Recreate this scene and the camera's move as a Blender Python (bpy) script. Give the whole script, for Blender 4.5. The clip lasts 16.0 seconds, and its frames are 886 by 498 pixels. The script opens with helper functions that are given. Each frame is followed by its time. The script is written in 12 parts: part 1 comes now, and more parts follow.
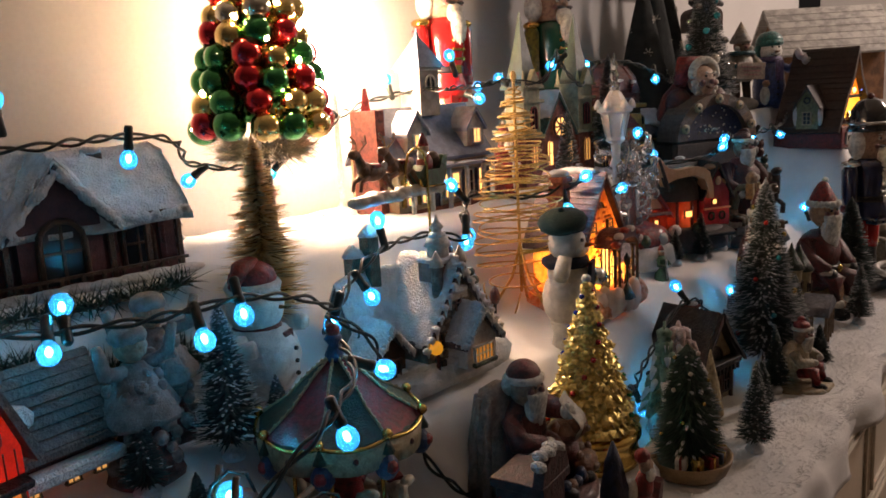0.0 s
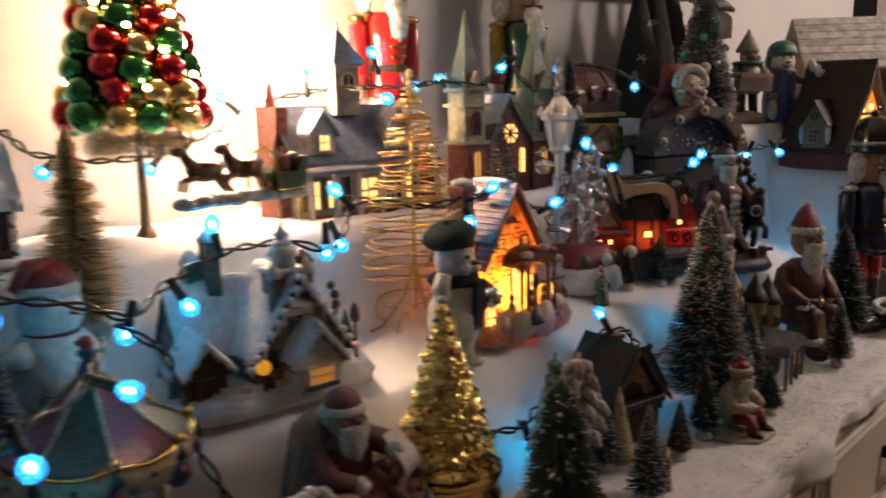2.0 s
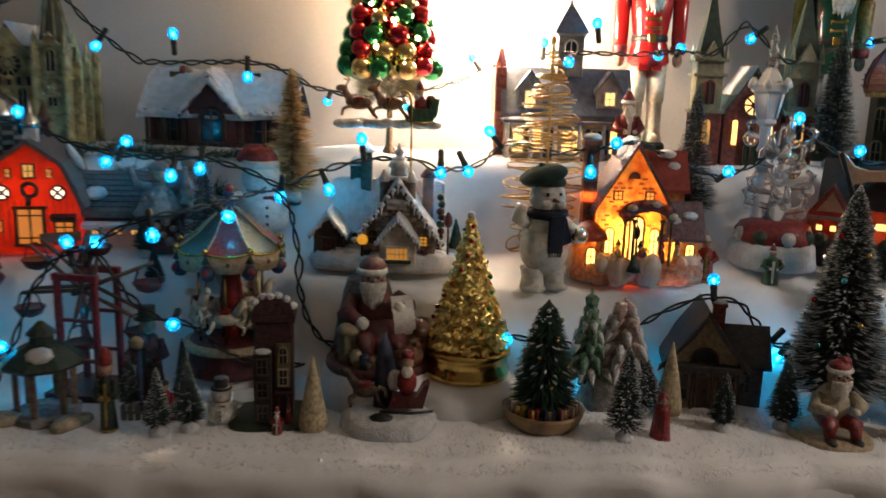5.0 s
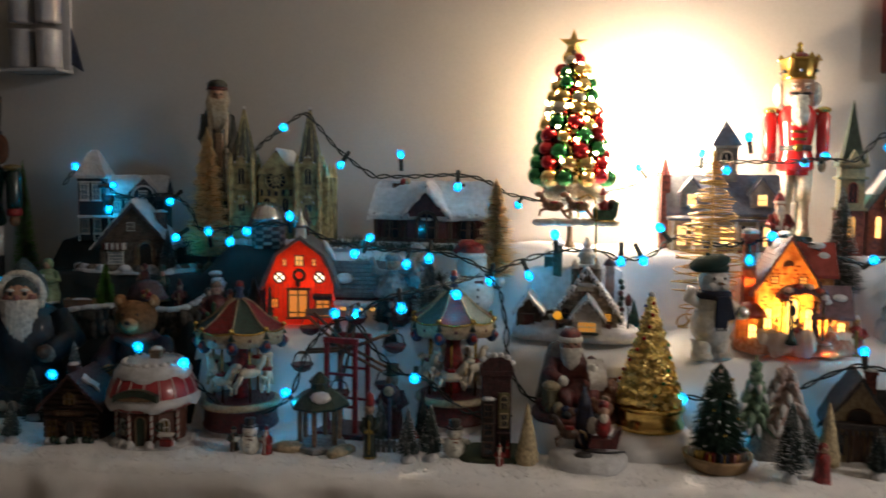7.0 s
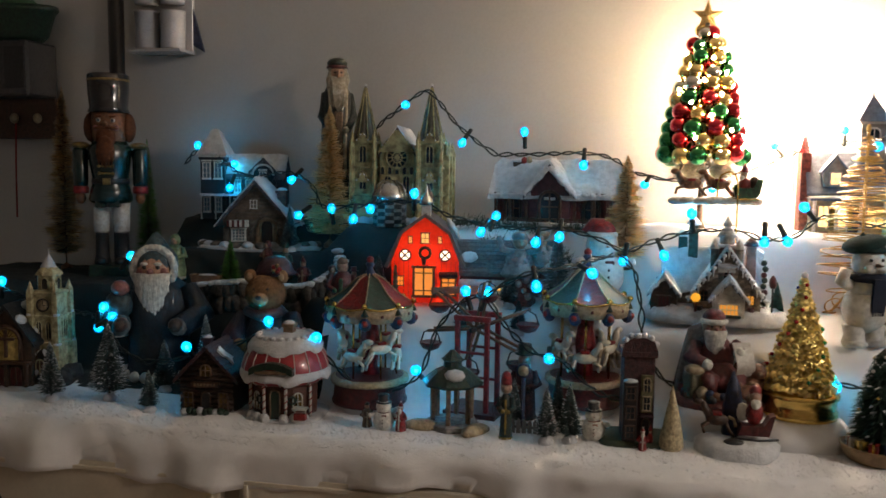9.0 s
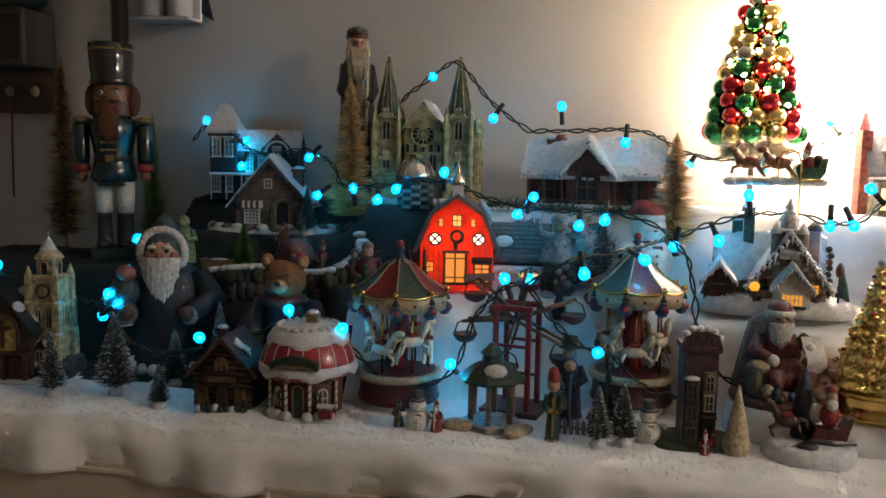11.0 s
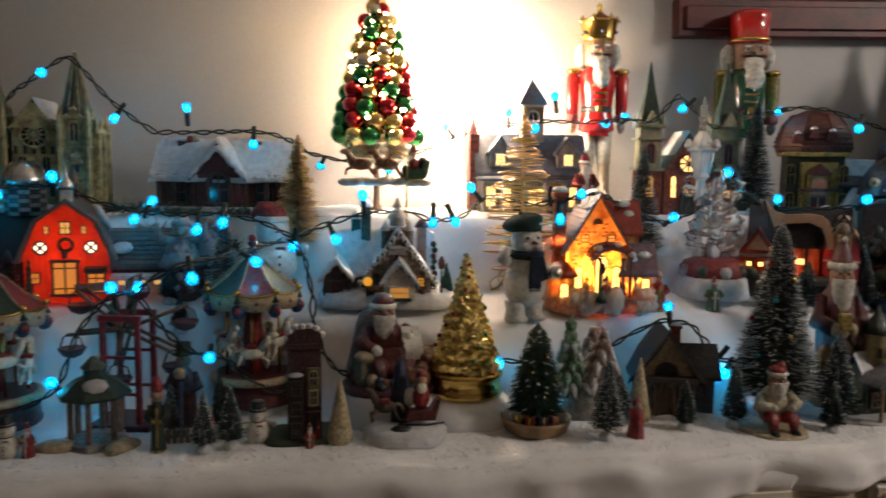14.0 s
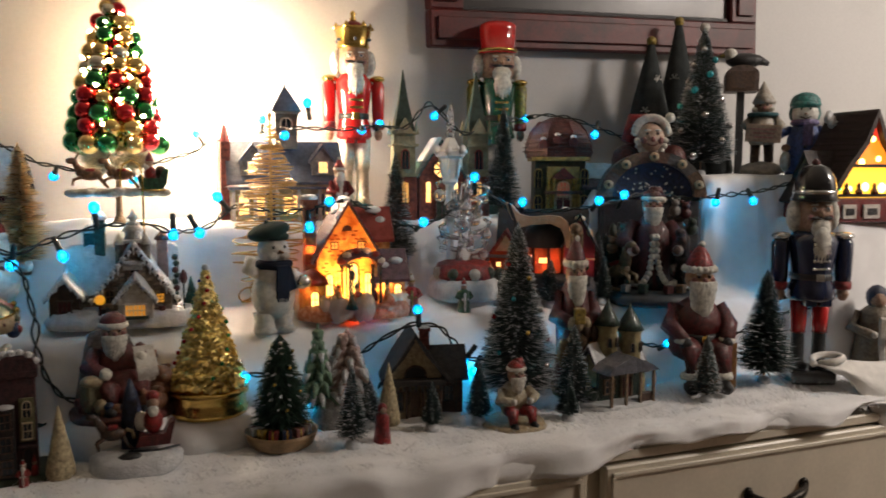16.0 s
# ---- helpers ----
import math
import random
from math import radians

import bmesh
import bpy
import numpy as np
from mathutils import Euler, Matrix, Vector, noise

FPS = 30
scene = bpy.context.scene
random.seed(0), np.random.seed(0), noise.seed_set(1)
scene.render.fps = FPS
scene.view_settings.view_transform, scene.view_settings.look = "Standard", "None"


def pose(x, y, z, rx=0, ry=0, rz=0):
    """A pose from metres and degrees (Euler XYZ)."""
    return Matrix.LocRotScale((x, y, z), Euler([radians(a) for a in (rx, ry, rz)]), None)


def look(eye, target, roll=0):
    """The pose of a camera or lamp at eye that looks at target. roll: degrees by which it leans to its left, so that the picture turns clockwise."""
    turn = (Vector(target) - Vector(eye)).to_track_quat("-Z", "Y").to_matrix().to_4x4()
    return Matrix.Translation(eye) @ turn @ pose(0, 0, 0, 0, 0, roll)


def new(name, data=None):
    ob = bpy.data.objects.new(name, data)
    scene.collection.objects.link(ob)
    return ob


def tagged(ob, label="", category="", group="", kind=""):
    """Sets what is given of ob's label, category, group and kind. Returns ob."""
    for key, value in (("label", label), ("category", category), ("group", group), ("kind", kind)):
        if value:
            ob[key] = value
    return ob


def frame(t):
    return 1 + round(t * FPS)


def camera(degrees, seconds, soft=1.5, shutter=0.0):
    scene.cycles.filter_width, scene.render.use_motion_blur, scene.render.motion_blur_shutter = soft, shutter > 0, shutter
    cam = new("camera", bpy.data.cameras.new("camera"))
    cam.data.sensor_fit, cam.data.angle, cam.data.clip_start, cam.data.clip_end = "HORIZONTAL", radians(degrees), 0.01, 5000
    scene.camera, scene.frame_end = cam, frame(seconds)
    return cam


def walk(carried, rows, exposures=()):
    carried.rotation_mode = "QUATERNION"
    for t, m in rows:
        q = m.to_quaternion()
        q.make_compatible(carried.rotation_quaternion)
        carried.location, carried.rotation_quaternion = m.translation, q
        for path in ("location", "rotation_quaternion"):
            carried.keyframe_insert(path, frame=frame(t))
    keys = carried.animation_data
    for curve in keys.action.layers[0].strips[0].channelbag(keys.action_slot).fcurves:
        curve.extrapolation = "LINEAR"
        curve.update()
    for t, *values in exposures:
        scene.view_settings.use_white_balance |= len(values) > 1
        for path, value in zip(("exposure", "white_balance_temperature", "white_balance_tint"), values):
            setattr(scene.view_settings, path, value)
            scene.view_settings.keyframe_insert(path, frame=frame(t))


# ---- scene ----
cam = camera(57.4, 16.0, 1.6, 0.5)
PATH = [
    (0, (-0.077, 0.052, 1.449), (1.458, 1.277, 1.071), -3.4),
    (0.5, (-0.082, 0.041, 1.449), (1.461, 1.267, 1.11), -4.1),
    (1, (-0.079, 0.037, 1.444), (1.426, 1.313, 1.121), -4.2),
    (1.5, (-0.001, 0.0, 1.435), (1.376, 1.406, 1.078), -3.3),
    (2, (0.129, -0.064, 1.433), (1.542, 1.306, 1.076), -1.4),
    (2.5, (0.244, -0.097, 1.437), (1.64, 1.265, 0.991), -0.3),
    (3, (0.385, -0.056, 1.427), (1.668, 1.394, 0.927), 0.7),
    (3.5, (0.474, -0.056, 1.444), (1.447, 1.617, 0.937), 0.7),
    (4, (0.554, -0.207, 1.421), (1.083, 1.655, 0.919), 1.6),
    (4.2, (0.574, -0.275, 1.417), (0.963, 1.621, 0.914), 1.6),
    (6.3, (0.571, -0.753, 1.405), (0.503, 1.233, 1.181), 0.5),
    (6.5, (0.557, -0.767, 1.409), (0.442, 1.218, 1.194), -0.0),
    (7, (0.48, -0.767, 1.415), (0.254, 1.213, 1.249), 0.5),
    (7.5, (0.438, -0.774, 1.399), (0.14, 1.198, 1.246), 0.6),
    (8, (0.418, -0.77, 1.393), (0.065, 1.193, 1.238), 0.9),
    (8.5, (0.398, -0.768, 1.387), (0.014, 1.188, 1.232), 1.4),
    (9, (0.384, -0.754, 1.388), (-0.018, 1.197, 1.201), 0.7),
    (9.2, (0.385, -0.727, 1.375), (-0.033, 1.219, 1.184), 0.3),
    (11.3, (0.303, -0.663, 1.377), (-0.088, 1.284, 1.139), 1.0),
    (11.5, (0.313, -0.668, 1.384), (-0.061, 1.281, 1.14), 0.7),
    (12, (0.342, -0.664, 1.375), (0.112, 1.309, 1.139), 1.1),
    (12.5, (0.382, -0.663, 1.38), (0.313, 1.32, 1.133), 1.1),
    (13, (0.4, -0.666, 1.384), (0.45, 1.319, 1.148), 1.0),
    (13.5, (0.429, -0.668, 1.384), (0.577, 1.314, 1.16), 0.7),
    (14, (0.461, -0.666, 1.385), (0.739, 1.302, 1.165), 0.8),
    (14.5, (0.492, -0.662, 1.386), (0.907, 1.283, 1.174), 0.6),
    (15, (0.513, -0.669, 1.388), (1.05, 1.247, 1.186), 0.5),
    (15.5, (0.523, -0.673, 1.387), (1.175, 1.208, 1.193), 0.5),
    (16, (0.557, -0.676, 1.385), (1.282, 1.177, 1.187), 0.1),
]
walk(cam, [(t, look(eye, target, roll)) for t, eye, target, roll in PATH], [(0, -0.19, 7250, 23), (1.5, -0.18, 7250, 23), (2, -0.12, 7150, 22), (2.5, 0.05, 7050, 20), (3.5, 0.11, 6850, 18), (4.2, -0.02, 6700, 14), (6.5, 0.08, 6500, 10), (7.5, 0.24, 6500, 10), (9, 0.62, 6500, 10), (11.5, 0.78, 6500, 10), (12.2, 0.4, 6500, 10), (13, 0.2, 6500, 10), (14, 0.13, 6500, 10), (16, 0.13, 6500, 10)])

# ---- light ----
SNOWZ = 1.02
world = bpy.data.worlds.new("room_air")
scene.world = world
world.use_nodes = True
world.node_tree.nodes["Background"].inputs[0].default_value = (0.55, 0.52, 0.5, 1)
world.node_tree.nodes["Background"].inputs[1].default_value = 0.02


def area(name, loc, target, size, power, color):
    data = bpy.data.lights.new(name, "AREA")
    data.shape, data.size, data.energy, data.color = "DISK", size, power, color
    ob = new(name, data)
    ob.matrix_world = look(loc, target)
    return ob


def point(name, loc, power, color, radius):
    data = bpy.data.lights.new(name, "POINT")
    data.energy, data.color, data.shadow_soft_size = power, color, radius
    ob = new(name, data)
    ob.location = loc
    return ob


area("ceiling_lamp_light", (2.90, -0.62, 2.36), (3.1, 0.4, 1.0), 0.45, 34.0, (1.0, 0.88, 0.79))
BLUE = (0.0, 0.48, 1.0)
BULB_POWER = 1.1
GLOBE_POWER = 460.0

# ---- materials ----
MATS = {}


def pmat(name, col, rough=0.6, metal=0.0, s1=45.0, s2=420.0, var=0.22, bump=0.25, coat=0.0, col2=None, sheen=0.0, island=0.0, objvar=0.0):
    """A painted, glazed, woven or metal surface with variation at two scales."""
    if name in MATS:
        return MATS[name]
    m = bpy.data.materials.new(name)
    m.use_nodes = True
    nt = m.node_tree
    nd, ln = nt.nodes, nt.links
    p = nd["Principled BSDF"]
    tc = nd.new("ShaderNodeTexCoord")
    n1, n2 = nd.new("ShaderNodeTexNoise"), nd.new("ShaderNodeTexNoise")
    n1.inputs["Scale"].default_value, n2.inputs["Scale"].default_value = s1, s2
    n1.inputs["Detail"].default_value, n2.inputs["Detail"].default_value = 4, 3
    ln.new(tc.outputs["Object"], n1.inputs["Vector"])
    ln.new(tc.outputs["Object"], n2.inputs["Vector"])
    c2 = col2 or [c * (1 - 1.6 * var) for c in col]
    ramp = nd.new("ShaderNodeValToRGB")
    ramp.color_ramp.elements[0].position, ramp.color_ramp.elements[1].position = 0.36, 0.6
    ramp.color_ramp.elements[0].color = (*c2, 1)
    ramp.color_ramp.elements[1].color = (*col, 1)
    ln.new(n1.outputs["Fac"], ramp.inputs["Fac"])
    mix = nd.new("ShaderNodeMixRGB")
    mix.blend_type, mix.inputs["Fac"].default_value = "MULTIPLY", 0.5
    r2 = nd.new("ShaderNodeValToRGB")
    r2.color_ramp.elements[0].position, r2.color_ramp.elements[1].position = 0.3, 0.65
    r2.color_ramp.elements[0].color = (1 - 2 * var, 1 - 2 * var, 1 - 2 * var, 1)
    ln.new(n2.outputs["Fac"], r2.inputs["Fac"])
    ln.new(ramp.outputs["Color"], mix.inputs["Color1"])
    ln.new(r2.outputs["Color"], mix.inputs["Color2"])
    out = mix.outputs["Color"]
    if island or objvar:
        g = nd.new("ShaderNodeNewGeometry" if island else "ShaderNodeObjectInfo")
        hsv = nd.new("ShaderNodeHueSaturation")
        mr = nd.new("ShaderNodeMapRange")
        k = island or objvar
        mr.inputs["To Min"].default_value, mr.inputs["To Max"].default_value = 1 - k, 1 + k
        ln.new(g.outputs["Random Per Island" if island else "Random"], mr.inputs["Value"])
        ln.new(mr.outputs["Result"], hsv.inputs["Value"])
        ln.new(out, hsv.inputs["Color"])
        out = hsv.outputs["Color"]
    ln.new(out, p.inputs["Base Color"])
    p.inputs["Roughness"].default_value, p.inputs["Metallic"].default_value = rough, metal
    p.inputs["Coat Weight"].default_value, p.inputs["Coat Roughness"].default_value = coat, 0.12
    p.inputs["Sheen Weight"].default_value = sheen
    if bump:
        b = nd.new("ShaderNodeBump")
        b.inputs["Strength"].default_value, b.inputs["Distance"].default_value = bump, 0.0015
        ad = nd.new("ShaderNodeMath")
        ln.new(n1.outputs["Fac"], ad.inputs[0])
        ln.new(n2.outputs["Fac"], ad.inputs[1])
        ln.new(ad.outputs[0], b.inputs["Height"])
        ln.new(b.outputs["Normal"], p.inputs["Normal"])
    MATS[name] = m
    return m


def glow(name, col, power):
    """A surface that emits: a lamp, or a pane or door lit from behind."""
    if name in MATS:
        return MATS[name]
    m = bpy.data.materials.new(name)
    m.use_nodes = True
    p = m.node_tree.nodes["Principled BSDF"]
    p.inputs["Base Color"].default_value = (*[min(1, 0.3 * c + 0.1) for c in col], 1)
    p.inputs["Roughness"].default_value = 0.25
    p.inputs["Emission Color"].default_value, p.inputs["Emission Strength"].default_value = (*col, 1), power
    MATS[name] = m
    return m


def shell(name, col, col2, share=0.6, s1=60.0, var=0.22):
    """Thin glazed porcelain that lets the light of a lamp inside through."""
    if name in MATS:
        return MATS[name]
    m = pmat(name, col, 0.4, col2=col2, s1=s1, coat=0.3, var=var)
    nt = m.node_tree
    p = nt.nodes["Principled BSDF"]
    tr, mx = nt.nodes.new("ShaderNodeBsdfTranslucent"), nt.nodes.new("ShaderNodeMixShader")
    nt.links.new(p.inputs["Base Color"].links[0].from_socket, tr.inputs["Color"])
    mx.inputs["Fac"].default_value = share
    nt.links.new(p.outputs[0], mx.inputs[1])
    nt.links.new(tr.outputs[0], mx.inputs[2])
    nt.links.new(mx.outputs[0], nt.nodes["Material Output"].inputs["Surface"])
    return m


def clear(name, col=(0.95, 0.97, 1.0), rough=0.05, weight=0.9, ior=1.45):
    if name in MATS:
        return MATS[name]
    m = bpy.data.materials.new(name)
    m.use_nodes = True
    p = m.node_tree.nodes["Principled BSDF"]
    p.inputs["Base Color"].default_value = (*col, 1)
    p.inputs["Roughness"].default_value, p.inputs["Transmission Weight"].default_value = rough, weight
    p.inputs["IOR"].default_value = ior
    MATS[name] = m
    return m


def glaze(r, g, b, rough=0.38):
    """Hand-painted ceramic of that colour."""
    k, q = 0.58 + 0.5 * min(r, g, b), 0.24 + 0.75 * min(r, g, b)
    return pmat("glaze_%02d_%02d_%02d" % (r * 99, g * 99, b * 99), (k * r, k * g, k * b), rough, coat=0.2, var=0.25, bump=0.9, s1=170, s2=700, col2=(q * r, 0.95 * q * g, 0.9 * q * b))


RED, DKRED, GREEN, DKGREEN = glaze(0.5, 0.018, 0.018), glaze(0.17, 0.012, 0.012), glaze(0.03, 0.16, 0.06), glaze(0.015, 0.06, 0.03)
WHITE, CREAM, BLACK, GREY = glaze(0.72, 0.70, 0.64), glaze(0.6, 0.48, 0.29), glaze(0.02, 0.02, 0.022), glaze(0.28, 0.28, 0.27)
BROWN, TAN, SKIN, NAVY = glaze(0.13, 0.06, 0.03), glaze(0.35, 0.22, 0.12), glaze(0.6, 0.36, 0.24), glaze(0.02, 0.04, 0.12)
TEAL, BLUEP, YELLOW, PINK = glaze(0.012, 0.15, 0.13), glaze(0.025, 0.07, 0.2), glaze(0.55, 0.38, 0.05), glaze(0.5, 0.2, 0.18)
STONE = pmat("grey_stone", (0.3, 0.29, 0.27), 0.75, s1=90, var=0.3, bump=0.8)
BRICK = pmat("small_brick", (0.24, 0.055, 0.035), 0.7, s1=150, var=0.35, bump=0.7)
LIMESTONE = pmat("limestone", (0.46, 0.40, 0.19), 0.6, s1=70, var=0.3, bump=0.9, col2=(0.20, 0.16, 0.07))
SNOWPAINT = pmat("painted_snow", (0.66, 0.67, 0.68), 0.55, s1=90, s2=500, var=0.12, bump=1.8)
SLATE = pmat("slate_roof", (0.10, 0.10, 0.12), 0.5, s1=130, var=0.3, bump=0.8)
WOOD = pmat("stained_wood", (0.2, 0.1, 0.05), 0.55, s1=60, var=0.3, bump=0.5)
GOLD = pmat("gold_foil", (0.95, 0.72, 0.26), 0.3, 0.9, s1=200, var=0.15, bump=0.4, island=0.35)
GOLDWIRE = pmat("gold_glitter_wire", (0.7, 0.45, 0.16), 0.32, 1.0, s1=600, s2=1500, var=0.3, bump=1.0)
BRASS = pmat("polished_gold_plastic", (0.7, 0.48, 0.14), 0.2, 1.0, s1=40, var=0.1, bump=0.1)
SILVER = pmat("silver", (0.7, 0.7, 0.68), 0.25, 1.0, s1=60, var=0.15, bump=0.2)
PVC = pmat("dark_green_wire", (0.01, 0.016, 0.012), 0.4, s1=200, var=0.2, bump=0.1)
BULB = glow("blue_bulb", BLUE, BULB_POWER)
LED = glow("bulb_core", (0.01, 0.67, 0.95), 165.0)
# the bulb's tinted shell scatters some light and lets the rest through
_nt = BULB.node_tree
_tr, _mx = _nt.nodes.new("ShaderNodeBsdfTransparent"), _nt.nodes.new("ShaderNodeMixShader")
_tr.inputs["Color"].default_value = (0.05, 0.75, 1.0, 1)
_mx.inputs["Fac"].default_value = 0.6
_nt.links.new(_nt.nodes["Principled BSDF"].outputs[0], _mx.inputs[1])
_nt.links.new(_tr.outputs[0], _mx.inputs[2])
_nt.links.new(_mx.outputs[0], _nt.nodes["Material Output"].inputs["Surface"])
WARM = glow("lit_window", (1.0, 0.55, 0.16), 2.2)
WARMDIM = glow("dim_lit_window", (1.0, 0.5, 0.12), 0.7)
WARMPANE = pmat("amber_painted_pane", (0.16, 0.10, 0.03), 0.25, s1=120, var=0.4, bump=0.2)
DARKPANE = pmat("dark_pane", (0.02, 0.03, 0.04), 0.12, s1=40, var=0.1, bump=0.05)
BRUSH = pmat("green_bristle", (0.018, 0.05, 0.03), 0.6, island=0.5, bump=0)
FROST = pmat("frosted_bristle", (0.045, 0.075, 0.07), 0.55, island=0.6, bump=0)
FROSTTIP = pmat("snow_flock", (0.55, 0.58, 0.6), 0.7, island=0.3, bump=0)
GOLDBRISTLE = shell("gold_bristle", (0.98, 0.84, 0.58), (0.9, 0.72, 0.46), 0.6, var=0.06)
TINSEL = pmat("silver_tinsel", (0.62, 0.52, 0.36), 0.3, 0.8, island=0.4, bump=0)
SISAL = pmat("cream_sisal", (0.55, 0.45, 0.27), 0.8, s1=200, var=0.3, bump=0.8)


# ---- shape helpers ----
class Shape:
    """Collects primitive solids, then links them as one mesh."""

    def __init__(self):
        self.v, self.f, self.k, self.s, self.mats = [], [], [], [], []
        self.m = Matrix()

    def add(self, vs, fs, mat, smooth=False, m=None):
        if mat not in self.mats:
            self.mats.append(mat)
        i, n = self.mats.index(mat), len(self.v)
        t = self.m @ m if m else self.m
        self.v += [tuple(t @ Vector(p)) for p in vs]
        self.f += [[n + q for q in f] for f in fs]
        self.k += [i] * len(fs)
        self.s += [smooth] * len(fs)
        return self

    def box(self, c, s, mat, rz=0.0, ry=0.0, rx=0.0, bev=0.12):
        hx, hy, hz = s[0] / 2, s[1] / 2, s[2] / 2
        e = min(hx, hy, hz) * bev
        vs, ix = [], {}
        for a in (-1, 1):
            for b in (-1, 1):
                for d in (-1, 1):
                    for q in range(3):
                        ix[a, b, d, q] = len(vs)
                        vs.append((a * (hx - (q != 0) * e), b * (hy - (q != 1) * e), d * (hz - (q != 2) * e)))
        fs = []
        o4 = ((-1, -1), (1, -1), (1, 1), (-1, 1))
        for a in (-1, 1):
            for q in range(3):
                key = [((a, u, w), (u, a, w), (u, w, a))[q] for u, w in o4]
                f = [ix[(*kk, q)] for kk in key]
                flip = (a < 0) ^ (q == 1)
                fs.append(f[::-1] if flip else f)
        for a in (-1, 1):
            for b in (-1, 1):
                for q, (i, j) in enumerate(((1, 2), (0, 2), (0, 1))):
                    ks = []
                    for w in (-1, 1):
                        key = [0, 0, 0]
                        key[q], key[i], key[j] = w, a, b
                        ks.append(tuple(key))
                    f = [ix[(*ks[0], i)], ix[(*ks[1], i)], ix[(*ks[1], j)], ix[(*ks[0], j)]]
                    fs.append(f if (a * b > 0) ^ (q == 1) else f[::-1])
                for d in (-1, 1):
                    f = [ix[a, b, d, 0], ix[a, b, d, 1], ix[a, b, d, 2]]
                    fs.append(f if a * b * d > 0 else f[::-1])
        return self.add(vs, fs, mat, False, pose(*c, math.degrees(rx), math.degrees(ry), math.degrees(rz)))

    def lathe(self, prof, mat, c=(0, 0, 0), n=16, smooth=True, m=None, wob=0.0):
        """prof: (radius, z) from bottom to top."""
        vs, fs = [], []
        for r, z in prof:
            for i in range(n):
                a = 2 * math.pi * i / n
                k = r * (1 + wob * math.sin(5 * a + 40 * z))
                vs.append((k * math.cos(a), k * math.sin(a), z))
        for j in range(len(prof) - 1):
            for i in range(n):
                a, b = j * n + i, j * n + (i + 1) % n
                fs.append([a, b, b + n, a + n])
        fs.append(list(range(n))[::-1])
        fs.append([(len(prof) - 1) * n + i for i in range(n)])
        t = Matrix.Translation(c)
        return self.add(vs, fs, mat, smooth, t @ m if m else t)

    def ball(self, c, r, mat, n=12, m=None):
        r = (r, r, r) if isinstance(r, (int, float)) else r
        k = max(5, n // 2 + 1)
        vs, fs = [(0, 0, -1)], []
        for j in range(1, k):
            t = math.pi * j / k
            for i in range(n):
                a = 2 * math.pi * i / n
                vs.append((math.sin(t) * math.cos(a), math.sin(t) * math.sin(a), -math.cos(t)))
        vs.append((0, 0, 1))
        for i in range(n):
            fs.append([0, 1 + (i + 1) % n, 1 + i])
        for j in range(k - 2):
            for i in range(n):
                a, b = 1 + j * n + i, 1 + j * n + (i + 1) % n
                fs.append([a, b, b + n, a + n])
        q = 1 + (k - 2) * n
        for i in range(n):
            fs.append([q + i, q + (i + 1) % n, len(vs) - 1])
        t = Matrix.Translation(c)
        t = t @ m if m else t
        return self.add(vs, fs, mat, True, t @ Matrix.Diagonal((*r, 1)))

    def tube(self, pts, r, mat, n=6, closed=False):
        pts = [Vector(p) for p in pts]
        vs, fs = [], []
        k = len(pts)
        rr = r if isinstance(r, (list, tuple)) else [r] * k
        up = Vector((0.13, 0.21, 1)).normalized()
        for i, p in enumerate(pts):
            a = pts[i - 1] if i or closed else p
            b = pts[(i + 1) % k] if i < k - 1 or closed else p
            d = (b - a).normalized() if (b - a).length > 1e-9 else Vector((0, 0, 1))
            s = d.cross(up)
            s = s.normalized() if s.length > 1e-4 else Vector((1, 0, 0))
            w = s.cross(d)
            for j in range(n):
                t = 2 * math.pi * j / n
                vs.append(tuple(p + rr[i] * (math.cos(t) * s + math.sin(t) * w)))
        for i in range(k if closed else k - 1):
            for j in range(n):
                a, b = i * n + j, i * n + (j + 1) % n
                c, d = ((i + 1) % k) * n + (j + 1) % n, ((i + 1) % k) * n + j
                fs.append([a, b, c, d])
        if not closed:
            fs += [list(range(n))[::-1], [(k - 1) * n + j for j in range(n)]]
        return self.add(vs, fs, mat, True)

    def prism(self, poly, a, b, mat, axis="y"):
        """A polygon in x and z pushed along y from a to b (axis x: a polygon in y and z pushed along x; z: in x and y)."""
        n = len(poly)
        vs = []
        for q in (a, b):
            for u, w in poly:
                vs.append({"y": (u, q, w), "x": (q, u, w), "z": (u, w, q)}[axis])
        fs = [list(range(n)), [n + i for i in range(n)][::-1]]
        for i in range(n):
            j = (i + 1) % n
            fs.append([i, n + i, n + j, j])
        if axis != "y":
            fs = [f[::-1] for f in fs]
        return self.add(vs, fs, mat)

    def ob(self, name, parent=None, label="", loc=None, rz=0.0):
        me = bpy.data.meshes.new(name)
        me.from_pydata(self.v, [], self.f)
        for m in self.mats:
            me.materials.append(m)
        me.polygons.foreach_set("material_index", self.k)
        me.polygons.foreach_set("use_smooth", self.s)
        me.update()
        ob = new(name, me)
        if parent:
            ob.parent = parent
        if loc is not None:
            ob.matrix_basis = pose(*loc, 0, 0, rz)
        if label:
            ob["label"] = label
        return ob


def thing(name, x, y, z, rz, label, category, group=""):
    e = new(name)
    e.empty_display_size = 0.02
    e.matrix_basis = pose(x, y, z, 0, 0, rz)
    return tagged(e, label, category, group)


def figure(shape, name, x, y, z, rz, label, category, group=""):
    return tagged(shape.ob(name, None, "", (x, y, z), rz), label, category, group)


def smooth01(a, b, t):
    t = min(1, max(0, (t - a) / (b - a)))
    return t * t * (3 - 2 * t)


